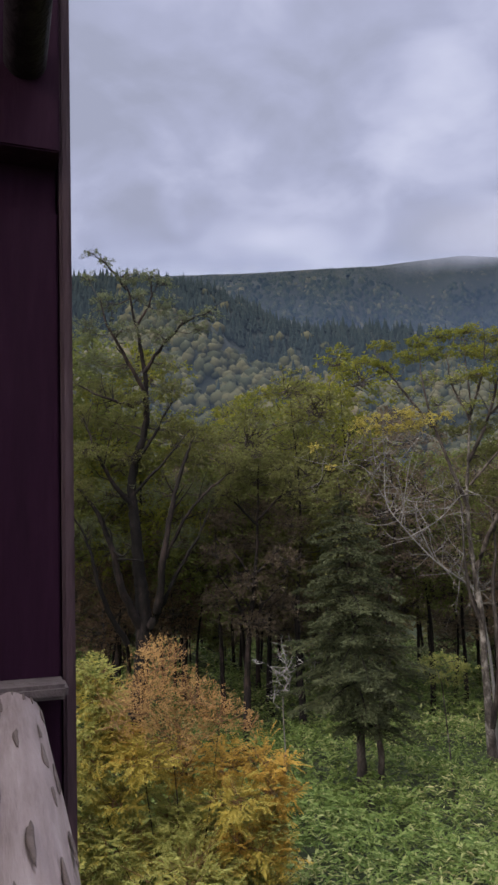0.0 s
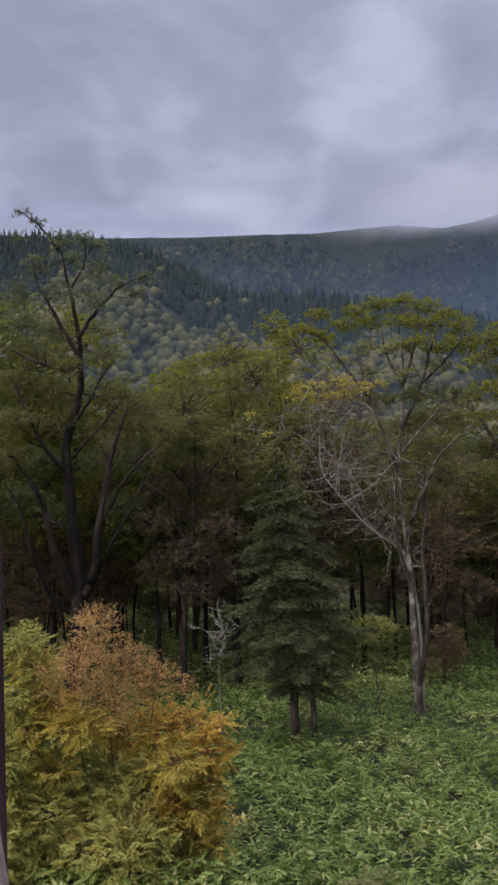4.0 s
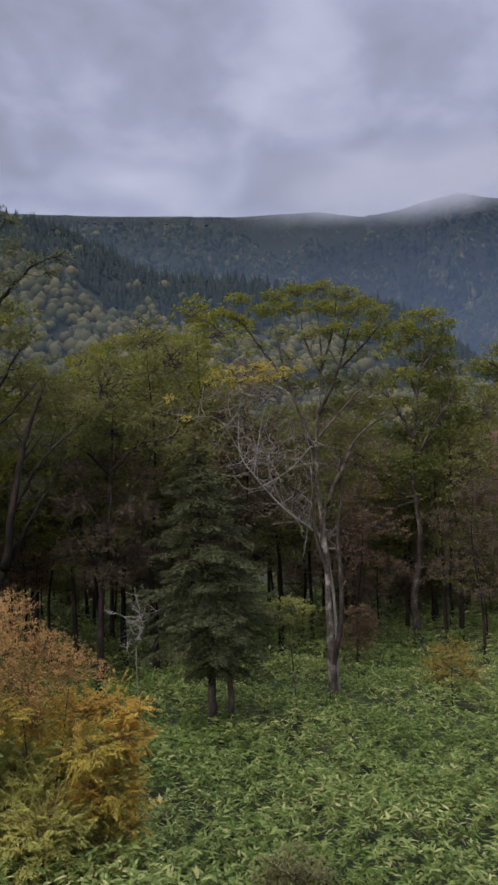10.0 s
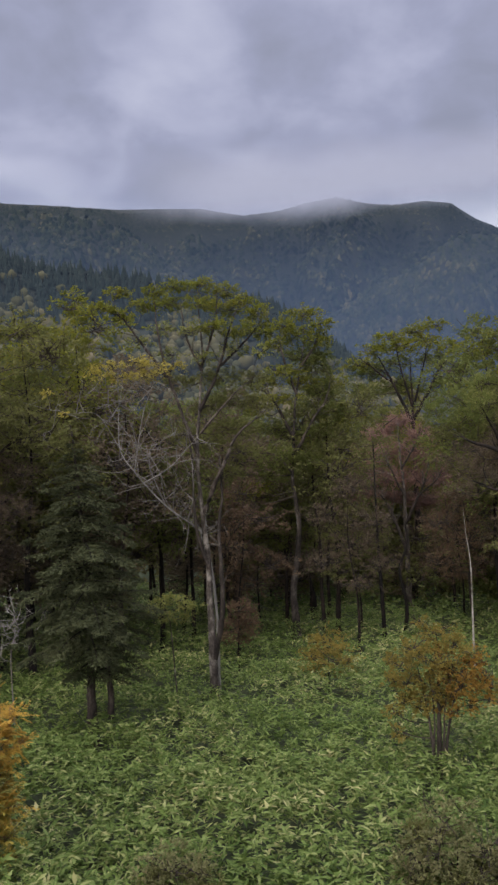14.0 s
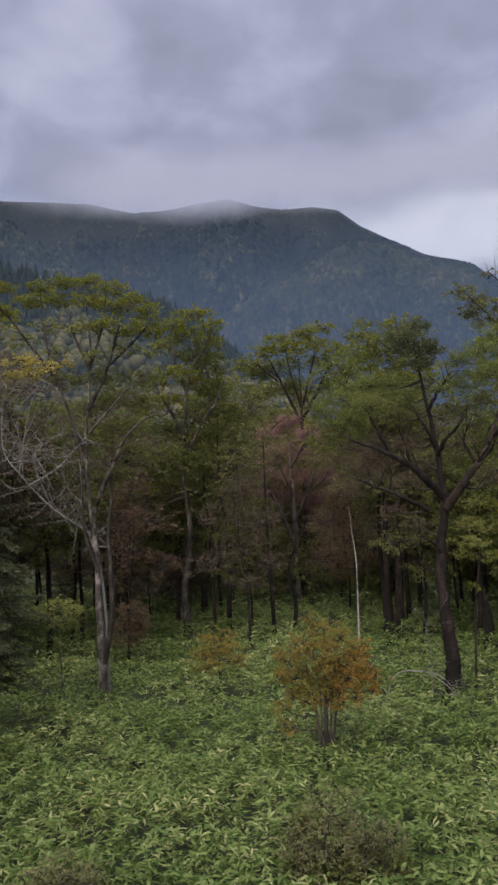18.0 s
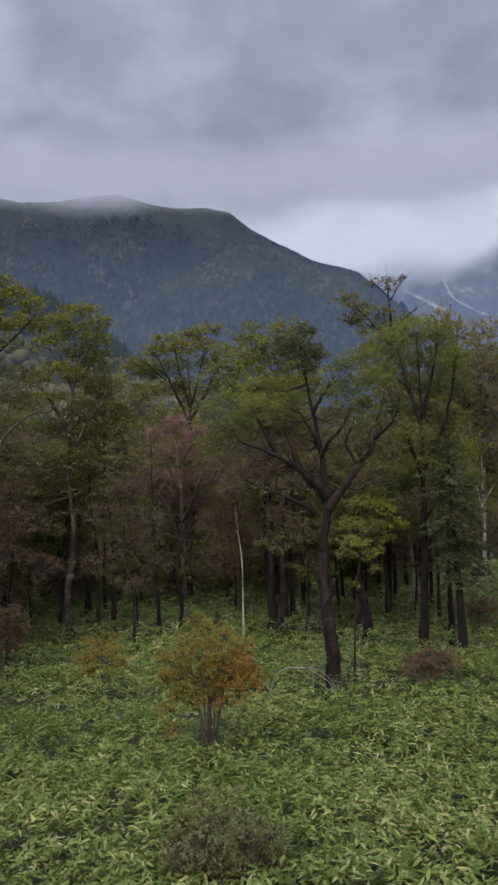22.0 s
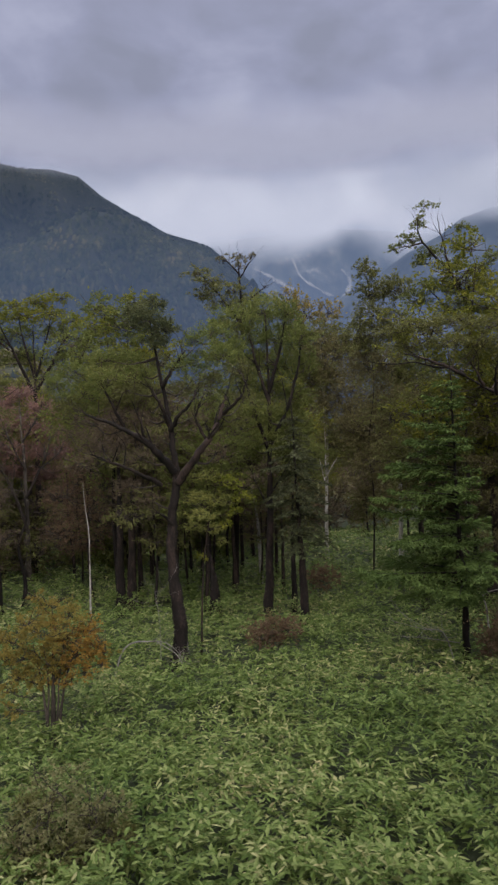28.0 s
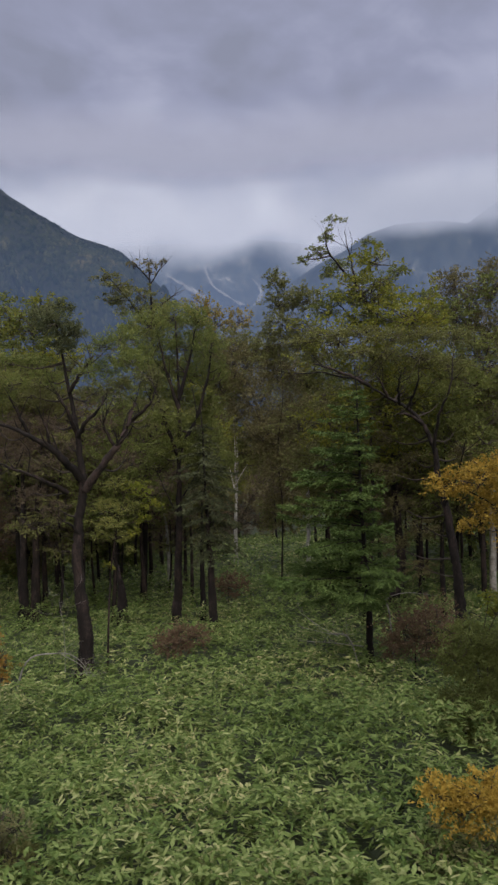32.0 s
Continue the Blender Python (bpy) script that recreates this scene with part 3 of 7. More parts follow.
# see-through glowing sheets imitate the blue haze of distance before each range
HAZE_GLOW = (0.20, 0.27, 0.40)
veil("backdrop_haze_1", 215, -62, 62, -7, 115, vapour("haze_glow_thin", HAZE_GLOW, -30, -10, 0.10, 1.0, 0.01, top=(50, 104)), "glowing sheet of thin bluish haze before the hillside")
veil("backdrop_haze_2", 610, -70, 70, -7, 330, vapour("haze_glow_valley", (0.115, 0.175, 0.35), -60, -20, 0.28, 1.0, 0.004, top=(90, 305)), "glowing sheet of bluish haze in the valley before the ridge")
veil("backdrop_haze_3", 1440, -75, 85, -7, 900, vapour("haze_glow_far", (0.18, 0.235, 0.39), -60, -20, 0.24, 1.0, 0.002, top=(420, 640)), "glowing sheet of pale haze before the farther mountains")
veil("backdrop_haze_4", 2240, -75, 85, -7, 1300, vapour("haze_glow_head", (0.25, 0.31, 0.46), -60, -20, 0.26, 1.0, 0.002, top=(640, 950)), "glowing sheet of pale haze at the head of the valley")
# the cloud sheets carry their brightness as emission, matched to the sky
veil("backdrop_cloud_1", 1190, -85, 90, 300, 1100, vapour("cloud_ridge", (0.43, 0.44, 0.56), 416, 474, 0.95, 1.0, 0.006, top=(482, 575), depth=0.25, side=(-330, -120)), "glowing sheet of low cloud brushing the top of the ridge")
veil("backdrop_cloud_2", 2260, -85, 90, 350, 1500, vapour("cloud_valley", (1.06, 1.05, 1.15), 520, 650, 1.0, 1.0, 0.0035, top=(660, 900), depth=0.42), "glowing sheet of bright low cloud filling the head of the valley")
veil("backdrop_cloud_3", 1460, -85, 90, 300, 1100, vapour("cloud_flank", (0.64, 0.65, 0.75), 396, 440, 0.9, 1.0, 0.004, top=(455, 560), depth=0.45, side=(780, 1020)), "glowing sheet of grey cloud cutting off the mountain flank")

# ---- the building's corner: stained partition, ledge and peeled log rail ----
# s runs along the front of the building, n outwards
S, N = np.array([0.7071, -0.7071]), np.array([0.7071, 0.7071])


def front(s, n, z):
    p = S * s + N * n
    return Vector((p[0], p[1], z))


def block(name, s0, s1, n0, n1, z0, z1, material, parent=None, bevel=0.004, batter=0.0):
    bm = bmesh.new()
    bmesh.ops.create_cube(bm, size=1.0)
    for v in bm.verts:
        v.co = front(s0 + (v.co.x + 0.5) * (s1 - s0), n0 + (v.co.y + 0.5) * (n1 - n0), z0 + (v.co.z + 0.5) * (z1 - z0))
        # the old wall stands a little out of plumb
        v.co += Vector((N[0], N[1], 0)) * (5.7 - v.co.z) * batter
    bmesh.ops.bevel(bm, geom=bm.edges[:], offset=bevel, segments=2, affect="EDGES")
    bmesh.ops.recalc_face_normals(bm, faces=bm.faces[:])
    ob = new(name, from_bm(name, bm, material))
    ob.parent = parent
    return ob


def log_along(name, a, b, r, material, parent=None, sides=28):
    """A peeled log with slightly uneven girth and softly rounded ends."""
    a, b = np.array(a), np.array(b)
    s = np.concatenate([[0, 0.0006, 0.002, 0.004, 0.0065, 0.0095], np.linspace(0.014, 0.986, 36), [0.9905, 0.9935, 0.996, 0.998, 0.9994, 1]])
    n = len(s)
    p = a + (b - a) * s[:, None]
    length = np.linalg.norm(b - a)
    edge = np.clip(np.minimum(s, 1 - s) * length / (r * 0.7), 0, 1)
    girth = r * np.sqrt(np.clip(1 - (1 - edge) ** 2, 0.0004, 1)) * (1 + 0.03 * np.sin(s * 21) + 0.02 * np.sin(s * 47 + 1))
    v, f = tube(p, 1.0, 1.0, sides, 0.0)
    c = np.repeat(p, sides, axis=0)
    ang = np.tile(np.arange(sides) / sides * 6.283, n)
    lump = 1 + 0.018 * np.sin(3 * ang + np.repeat(s, sides) * 9) + 0.012 * np.sin(7 * ang + np.repeat(s, sides) * 23)
    v = c + (v - c) * (np.repeat(girth, sides) * lump)[:, None]
    ob = new(name, mesh_of(name, v, f, material))
    ob.parent = parent
    return ob


def build_corner():
    wall = tagged(block("wall_left", -2.02, -1.862, -2.8, 0.165, -0.2, 7.4, STAIN, batter=0.021), "dark purplish brown stained timber end wall of the building", "wall", kind="structure")
    # wide boards of the wall, each proud by a little
    for i in range(9):
        n1 = 0.167 - i * 0.24
        block("board", -1.86, -1.842, n1 - 0.236, n1, -0.1, 5.255, STAIN, wall, batter=0.021)
        block("board", -1.86, -1.77, n1 - 0.236, n1, 5.366, 7.3, STAIN, wall, batter=0.021)
    block("corner_trim", -1.86, -1.828, 0.1705, 0.197, -0.1, 7.3, TRIM, wall, 0.006, batter=0.021)
    block("corner_trim", -1.95, -1.864, 0.168, 0.196, -0.1, 7.3, STAIN, wall, 0.006, batter=0.021)
    tagged(block("ledge", -1.842, -1.735, -2.6, 0.205, 4.166, 4.196, LEDGE, None, 0.008), "weathered narrow timber ledge on the dark wall", "ledge", kind="structure")
    rail = tagged(new("log_rail"), "pale peeled log handrail with dark knots", "handrail")
    body = log_along("log", front(-1.80, 0.090, 4.118), front(2.6, 0.060, 4.105), 0.068, LOG, rail)
    spots = np.random.RandomState(9)
    for i in range(36):
        s, a = -1.77 + 0.022 * i + 0.0014 * i * i + spots.uniform(0, 0.03), spots.uniform(0.5, 2.5)
        c = front(s, 0.090 - 0.0068 * (s + 1.8), 4.118 - 0.003 * (s + 1.8)) + (Vector((N[0], N[1], 0)) * math.cos(a) + Vector((0, 0, 1)) * math.sin(a)) * 0.0705
        bm = bmesh.new()
        bmesh.ops.create_icosphere(bm, subdivisions=2, radius=1.0)
        out_ = (Vector((N[0], N[1], 0)) * math.cos(a) + Vector((0, 0, 1)) * math.sin(a))
        along = Vector((S[0], S[1], 0))
        side = along.cross(out_)
        k = spots.uniform(0.5, 1.3)
        wavy = spots.uniform(0, 6.28)
        for v in bm.verts:
            q = v.co.copy()
            ring = 1 + 0.25 * math.sin(3 * math.atan2(q.y, q.x) + wavy)
            v.co = c + along * q.x * 0.062 * k * ring + side * q.y * 0.0052 * k * ring + out_ * q.z * 0.0018
        part("knot", from_bm("knot", bm, KNOT, True), body)
    tagged(log_along("log_beam", front(-1.80, 0.094, 5.575), front(2.6, 0.094, 5.615), 0.046, DARKLOG), "dark round log beam under the eaves", "beam", kind="structure")
    floor = tagged(block("floor", -1.80, 2.6, -2.8, 0.09, 2.72, 2.90, STAIN), "timber viewing deck floor", "floor", kind="structure")
    for i in range(20):
        n1 = 0.085 - i * 0.143
        block("plank", -1.79, 2.59, n1 - 0.138, n1, 2.904, 2.93, PLANK, floor)
    for s in (-1.7, 0.4, 2.4):
        block("post", s - 0.07, s + 0.07, -0.1, 0.04, -0.4, 2.72, STAIN, floor)
    # roof out of view, added above the log beam to darken the end wall
    tagged(block("roof", -2.3, 2.9, -3.2, 0.30, 7.42, 7.52, STAIN), "unseen dark timber roof added over the viewing deck", "roof", kind="structure")
    tagged(block("wall_back", -1.86, 2.6, -2.95, -2.81, -0.2, 6.2, STAIN), "dark stained timber back wall of the viewing deck", "wall", kind="structure")


build_corner()

# ---- trees and shrubs ----
SIZE = {"fir": 0.8, "fern": 1.2, "orange": 1.15, "ochre": 1.15, "lime": 1.3, "willow": 1.3, "russet": 0.6, "greyolive": 0.8, "rust": 0.55, "brown": 0.8}
COVER = {"russet": 0.85, "butter": 1.3, "rust": 0.75, "palegreen": 2.1, "brown": 1.6, "olive": 2.3, "green": 2.9, "yellowgreen": 2.8, "willow": 2.4, "darkgreen": 3.2, "fir": 2.7, "dusty": 0.75, "fern": 2.8, "greyolive": 1.8, "spruce": 3.2, "orange": 2.2, "ochre": 2.4, "gold": 1.35, "burnt": 1.3, "dullred": 1.5, "tan": 1.7}

PINNATE = ("fern", "ochre", "orange")


def tree(name, label, category, place, r, path, bark="", twiggy=1.0, droop=0.0, group="", twig=None):
    x, y = place
    ob = new(name)
    ob.matrix_world = pose(x, y, float(soil(x, y)), 0, 0, -math.degrees(math.atan2(x, y)))
    tagged(ob, label, category, group)
    far = math.hypot(x, y)
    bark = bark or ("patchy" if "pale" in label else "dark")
    line = smooth_line([(0, 0, -0.3)] + list(path), 14)
    r *= 0.7
    # a slow crookedness along the stem
    knots = rng.uniform(-1, 1, (len(line) // 5 + 3, 3)) * [1, 1, 0] * r * 0.14
    where = np.linspace(0, len(knots) - 1, len(line))
    sway = np.stack([np.interp(where, np.arange(len(knots)), knots[:, i]) for i in range(3)], 1)
    line[2:-1] += sway[2:-1]
    v, f = tube(line, r * 1.35, r * 0.10, 14, 0.15, 0.6)
    # the foot swells into roots
    foot = np.clip(1 - v[:, 2:3] / (r * 5 + 0.1), 0, 1) ** 2
    v[:, :2] *= 1 + 0.4 * foot
    part("trunk", mesh_of("trunk", v, f, BARK[bark]), ob)
    return {"ob": ob, "far": far, "r": r, "bark": bark, "twiggy": twiggy, "droop": droop, "twig": twig or TWIG, "wood": [(line, np.linspace(r, r * 0.16, len(line)))]}


def limb(k, points, r0=0.0):
    line = smooth_line(points, 5)
    line[1:-1] += rng.uniform(-1, 1, line[1:-1].shape) * k["r"] * 0.12
    near = np.vstack([w[0] for w in k["wood"]])
    girth = np.concatenate([w[1] for w in k["wood"]])[int(np.argmin(np.linalg.norm(near - line[0], axis=1)))]
    base = r0 * 0.82 or min(k["r"] * 0.62, girth * 0.85)
    v, f = tube(line, base, base * (0.22 if r0 else 0.18), 9, 0.14)
    part("limb", mesh_of("limb", v, f, BARK[{"patchy": "pale"}.get(k["bark"], k["bark"])]), k["ob"])
    k["wood"].append((line, np.linspace(base * 0.85, base * 0.2, len(line))))
    if r0:
        # short crooked side shoots
        shoots = []
        for _ in range(int(3 + 3 * k["twiggy"])):
            i = rng.randint(len(line) // 3, len(line))
            d = unit(line[i] - line[i - 1] + rng.normal(size=3) * [0.9, 0.5, 0.7] * np.linalg.norm(line[i] - line[i - 1]) + [0, 0, 0.05])
            L = rng.uniform(0.35, 0.9) * (0.5 + 0.025 * k["far"])
            g = base * (1 - 0.8 * i / len(line)) * 0.45
            p = line[i]
            m = p + d * L * 0.5 + rng.normal(size=3) * L * 0.12
            q = m + unit(d + rng.normal(size=3) * 0.5 + [0, 0, 0.3]) * L * 0.5
            shoots.append(tube(smooth_line([p, m, q], 3), g, g * 0.25, 5))
        v, f = join(shoots)
        tagged(part("brush", mesh_of("brush", v, f, BARK[k["bark"]]), k["ob"]), kind="stuff")


def leaf_quads(p, axis, side, length, width):
    """Diamond leaves: foot, two flanks, tip."""
    n = np.cross(axis, side)
    fold = n * (width * 0.25)[:, None]
    mid = p + axis * (length * 0.45)[:, None]
    return np.stack([p, mid + side * (width * 0.5)[:, None] + fold, p + axis * length[:, None] - n * (length * 0.12)[:, None], mid - side * (width * 0.5)[:, None] + fold], 1)


def pinnate(c, rad, area, cover, size, slim, droop):
    """Feathered leaves: leaflets in pairs along arching stalks."""
    out, per = [], 13
    n = int(max(6, cover * area / (0.5 * size * size * slim) / per))
    d = unit(rng.normal(size=(n, 3)))
    lob = 0.78 + 0.22 * np.sin(d[:, 0] * 5.1 + c[0] * 3) * np.sin(d[:, 1] * 4.3 + c[2] * 2) + 0.14 * np.sin(d[:, 2] * 7 + c[0])
    p = c + d * (rng.uniform(0, 1, (n, 1)) ** 0.42) * lob[:, None] * rad
    way = unit(d + rng.normal(size=(n, 3)) * 0.55 + [0, 0, 0.25 - 1.3 * droop])
    span = size * rng.uniform(2.2, 4.2, n)
    for i in range(per):
        s = (i // 2 + 0.6) / (per / 2 + 0.6)
        sag = np.zeros((n, 3))
        sag[:, 2] = -span * (0.18 + 0.4 * droop) * s * s
        q = p + way * (span * s)[:, None] + sag + rng.normal(size=(n, 3)) * size * 0.036
        flat = unit(np.cross(way, [0, 0, 1.0]) + rng.normal(size=(n, 3)) * 0.05)
        ax = unit(way * (0.6 + rng.uniform(-0.06, 0.06, (n, 1))) + flat * (1 if i % 2 else -1) + rng.normal(size=(n, 3)) * 0.06 - [0, 0, 0.15])
        nn = unit(np.array([0, 0, 1.0]) + rng.normal(size=(n, 3)) * 0.11)
        ln = size * rng.uniform(0.7, 1.25, n)
        out.append(leaf_quads(q, ax, unit(np.cross(nn, ax)), ln, ln * slim))
    return out


def leaves(k, kind, clumps, full=1.0):
    far = k["far"]
    size = min(0.19, max(0.05, far * 0.0037)) * SIZE.get(kind, 1.0)
    slim = {"willow": 0.30, "fern": 0.34, "orange": 0.36, "ochre": 0.36}.get(kind, 0.52)
    cover = COVER.get(kind, 2.0) * full
    quads, twigs = [], []
    nodes_ = np.vstack([w[0] for w in k["wood"]])
    girth = np.concatenate([w[1] for w in k["wood"]])
    for cx, cy, cz, rh, rv in clumps:
        c = np.array([cx, cy, cz])
        if kind in ("gold", "burnt", "dusty", "dullred", "amber", "butter"):
            rh, rv = rh * 1.2, rv * 1.25
        if kind in ("lime", "palegreen") and rh < 0.75:
            rh, rv = rh * 0.8, rv * 0.75
        rad = np.array([rh, rh * 0.9, rv])
        # a bough from the nearest wood below the clump
        gap = nodes_ - c
        cost = np.linalg.norm(gap, axis=1) + 1.6 * np.clip(gap[:, 2] + 0.25 * rv, 0, 9)
        b = int(np.argmin(cost))
        start = nodes_[b]
        if np.linalg.norm(start - c) > 0.25 * rh:
            bend = (start + c) / 2 + np.array([0, 0, -0.10 * np.linalg.norm(c - start)]) + rng.uniform(-0.1, 0.1, 3) * rh
            line = smooth_line([start, bend, c], 4)
            twigs.append(tube(line, min(girth[b] * 0.5, 0.035), 0.008, 5))
        # fine twigs through the clump
        nt = int(max(4, 9 * k["twiggy"] * (rh * rv) ** 0.5))
        ends = unit(rng.normal(size=(nt, 3))) * rng.uniform(0.5, 1.0, (nt, 1))
        ends[:, 2] = ends[:, 2] * 0.8 + 0.15
        for e in ends:
            q = c + e * rad
            start = c + e * rad * -0.1 + rng.uniform(-0.2, 0.2, 3) * rad
            start[2] -= 0.2 * rv
            twigs.append(tube(smooth_line([start, (start + q) / 2 + rng.uniform(-0.12, 0.12, 3) * rh, q], 3), 0.004 + 0.0005 * far, 0.0015 + 0.0002 * far, 3))
            if k["twiggy"] > 1.2:
                for _ in range(3):
                    q2 = q + unit(rng.normal(size=3) + [0, 0, 0.4]) * rh * 0.35
                    twigs.append(tube(np.array([start * 0.4 + q * 0.6, (start + q * 2) / 3 + (q2 - q) * 0.4, q2]), 0.003 + 0.0003 * far, 0.001 + 0.0001 * far, 3))
        area = math.pi * rh * rv
        if kind in PINNATE:
            quads += pinnate(c, rad, area, cover, size, slim, k["droop"])
            continue
        # shoots fan out from the middle of the clump and carry leaves on their outer part
        per = 12
        n = int(max(6, cover * area / (0.5 * size * size * slim) / per))
        d = unit(rng.normal(size=(n, 3)) + [0, 0, 0.1])
        lob = 0.96 + 0.20 * np.sin(d[:, 0] * 5.1 + cx * 3) * np.sin(d[:, 1] * 4.3 + cz * 2) + 0.14 * np.sin(d[:, 2] * 7 + cx)
        tip = c + d * rad * (lob * rng.uniform(0.3, 1.3, n) ** 0.6)[:, None]
        root = c + d * rad * rng.uniform(0.0, 0.55, (n, 1)) + rng.normal(size=(n, 3)) * rad * 0.22 - [0, 0, 0.25 * rv]
        if kind == "willow":
            tip[:, 2] += rv * rng.uniform(0.0, 0.55, n)
            root[:, 2] -= rv * 0.3
        way = tip - root
        length = np.linalg.norm(way, axis=1)
        way = unit(way)
        for i in range(0, n, 14):
            twigs.append(tube(np.array([root[i], (root[i] + tip[i]) / 2 + rng.normal(size=3) * 0.06 * rh, tip[i]]), 0.004 + 0.0004 * far, 0.0012 + 0.0001 * far, 3))
        for i in range(per):
            s = 0.38 + 0.62 * (i + rng.uniform(0, 1, n)) / per
            q = root + way * (length * s)[:, None] + rng.normal(size=(n, 3)) * size * 0.30
            q[:, 2] += length * (0.10 * np.sin(s * 3.1) - (0.10 + 0.4 * k["droop"]) * s * s)
            flat = unit(np.cross(way, [0, 0, 1.0]) + rng.normal(size=(n, 3)) * 0.35)
            ax = unit(way * (1.3 if kind == "willow" else 0.7) + flat * (0.8 if i % 2 else -0.8) + rng.normal(size=(n, 3)) * 0.4 - [0, 0, 0.12])
            nn = unit(np.array([0, 0, 1.0]) + rng.normal(size=(n, 3)) * 0.5)
            ln = size * rng.uniform(0.65, 1.25, n)
            quads.append(leaf_quads(q, ax, unit(np.cross(nn, ax)), ln, ln * slim))
    v = np.concatenate(quads).reshape(-1, 3)
    f = np.arange(len(v)).reshape(-1, 4)
    tagged(part("crown", mesh_of("crown", v, f, LEAF[kind], False), k["ob"]), kind="stuff")
    tv, tf = join(twigs)
    tagged(part("brushwood", mesh_of("brushwood", tv, tf, k["twig"]), k["ob"]), kind="stuff")


def boughs(k, kind, profile, gap, per, droop, lean=0.0, needle=0.10, ragged=0.3, seed=1):
    """A conifer's whorls: flat fronds of side twigs set with needle sprays. profile gives height and reach."""
    r = np.random.RandomState(seed)
    line = k["wood"][0][0]
    prof = np.array(profile, float)
    wood, quads = [], []
    z = prof[0, 0]
    turn = 0.0
    while z < prof[-1, 0]:
        turn += 0.7
        for i in range(per):
            zz = z + r.uniform(-0.5, 0.5) * gap
            reach = float(np.interp(zz, prof[:, 0], prof[:, 1]))
            a = turn + i * 6.283 / per + r.uniform(-0.35, 0.35)
            L = reach * r.uniform(1 - ragged * 1.6, 1 + ragged * 0.5) * (1 - lean * math.cos(a))
            if L < 0.08:
                continue
            o = np.array([np.interp(zz, line[:, 2], line[:, 0]), np.interp(zz, line[:, 2], line[:, 1]), zz])
            d, sd = np.array([math.cos(a), math.sin(a), 0]), np.array([-math.sin(a), math.cos(a), 0])
            dr = droop * r.uniform(0.5, 1.4)
            m = max(5, int(L * 11))
            s = np.linspace(0.12, 1.0, m)
            axis = o + d * (L * s)[:, None] + np.array([0, 0, 1.0]) * (L * (0.16 * s - dr * s ** 2 + 0.10 * s ** 4))[:, None]
            wood.append(tube(np.vstack([o[None], axis]), 0.010 + 0.007 * L, 0.003, 4))
            # side twigs, both ways, shorter towards the tip
            for sign in (-1, 1):
                tl = L * 0.42 * np.clip(1.05 - s, 0.05, 1) ** 0.7 * r.uniform(0.6, 1.15, m) * np.clip(s * 3.2, 0.3, 1)
                td = unit(d * 0.75 + sd * sign + r.normal(size=(m, 3)) * 0.14)
                c = max(3, int(L * 0.42 / (needle * 0.42)))
                for q in range(c):
                    f_ = (q + 0.5) / c
                    n = m
                    p = axis + td * (tl * f_)[:, None] - np.array([0, 0, 1.0]) * (tl * f_ ** 2 * (0.15 + droop * 0.5))[:, None] + r.normal(size=(n, 3)) * needle * 0.14
                    ax = unit(td + sd * (0.5 if q % 2 else -0.5) + r.normal(size=(n, 3)) * 0.25 - [0, 0, 0.25 * droop])
                    nn = unit(np.array([0, 0, 1.0]) + r.normal(size=(n, 3)) * 0.35)
                    ln = needle * r.uniform(0.6, 1.25, n)
                    quads.append(leaf_quads(p, ax, unit(np.cross(nn, ax)), ln, ln * 0.36))
        z += gap
    v = np.concatenate(quads).reshape(-1, 3)
    tagged(part("crown", mesh_of("crown", v, np.arange(len(v)).reshape(-1, 4), LEAF[kind], False), k["ob"]), kind="stuff")
    v, f = join(wood)
    tagged(part("bough_wood", mesh_of("bough_wood", v, f, BARK["dark"]), k["ob"]), kind="stuff")


def twigs(k, count, reach, thick=0.006):
    """Bare forking twigs along the limbs of a dead tree."""
    pieces = []
    line = np.vstack([w[0][len(w[0]) // 4:] for w in k["wood"]])
    for _ in range(count):
        p = line[rng.randint(len(line))]
        d = unit(rng.normal(size=3) + [0, 0, 0.35])
        L = reach * rng.uniform(0.4, 1.1)
        a = p + d * L * 0.5 + rng.normal(size=3) * L * 0.08
        q = p + d * L + rng.normal(size=3) * L * 0.14 + [0, 0, L * 0.1]
        main = smooth_line([p, a, q], 4)
        pieces.append(tube(main, thick * 1.6, thick * 0.5, 4))
        for _ in range(4):
            s = main[rng.randint(3, len(main))]
            e = s + unit(d + rng.normal(size=3) * 0.9) * L * rng.uniform(0.2, 0.5)
            pieces.append(tube(smooth_line([s, (s + e) / 2 + rng.normal(size=3) * L * 0.04, e], 3), thick * 0.8, thick * 0.3, 3))
    v, f = join(pieces)
    tagged(part("brushwood", mesh_of("brushwood", v, f, BARK[k["bark"]]), k["ob"]), kind="stuff")


k = tree("tall_tree", "tall broadleaf tree with several dark stems and thin dull green foliage", "tree", (-11.53, 16.54), 0.254,
         [(0.3, 0, 3.45), (0.21, 0, 4.79), (0.1, 0, 6), (0.01, 0, 7.07), (0.07, 0, 7.84), (0.32, 0, 8.62), (0.41, 0, 9.4), (0.36, 0, 10.19), (0.27, 0, 10.99), (0.11, 0, 11.63), (-0.04, 0, 12.44), (-0.26, 0, 13.16)])
limb(k, [(0.21, -0.07, 3.47), (-0.26, -0.33, 4.53), (-0.57, -0.5, 5.72), (-0.98, -0.5, 6.6), (-1.44, -0.5, 7.13)], 0.15)
limb(k, [(-0.12, -0.09, 3.04), (-0.62, -0.39, 3.97), (-0.9, -0.6, 4.86), (-1.14, -0.6, 5.73), (-1.54, -0.6, 6.46)], 0.1)
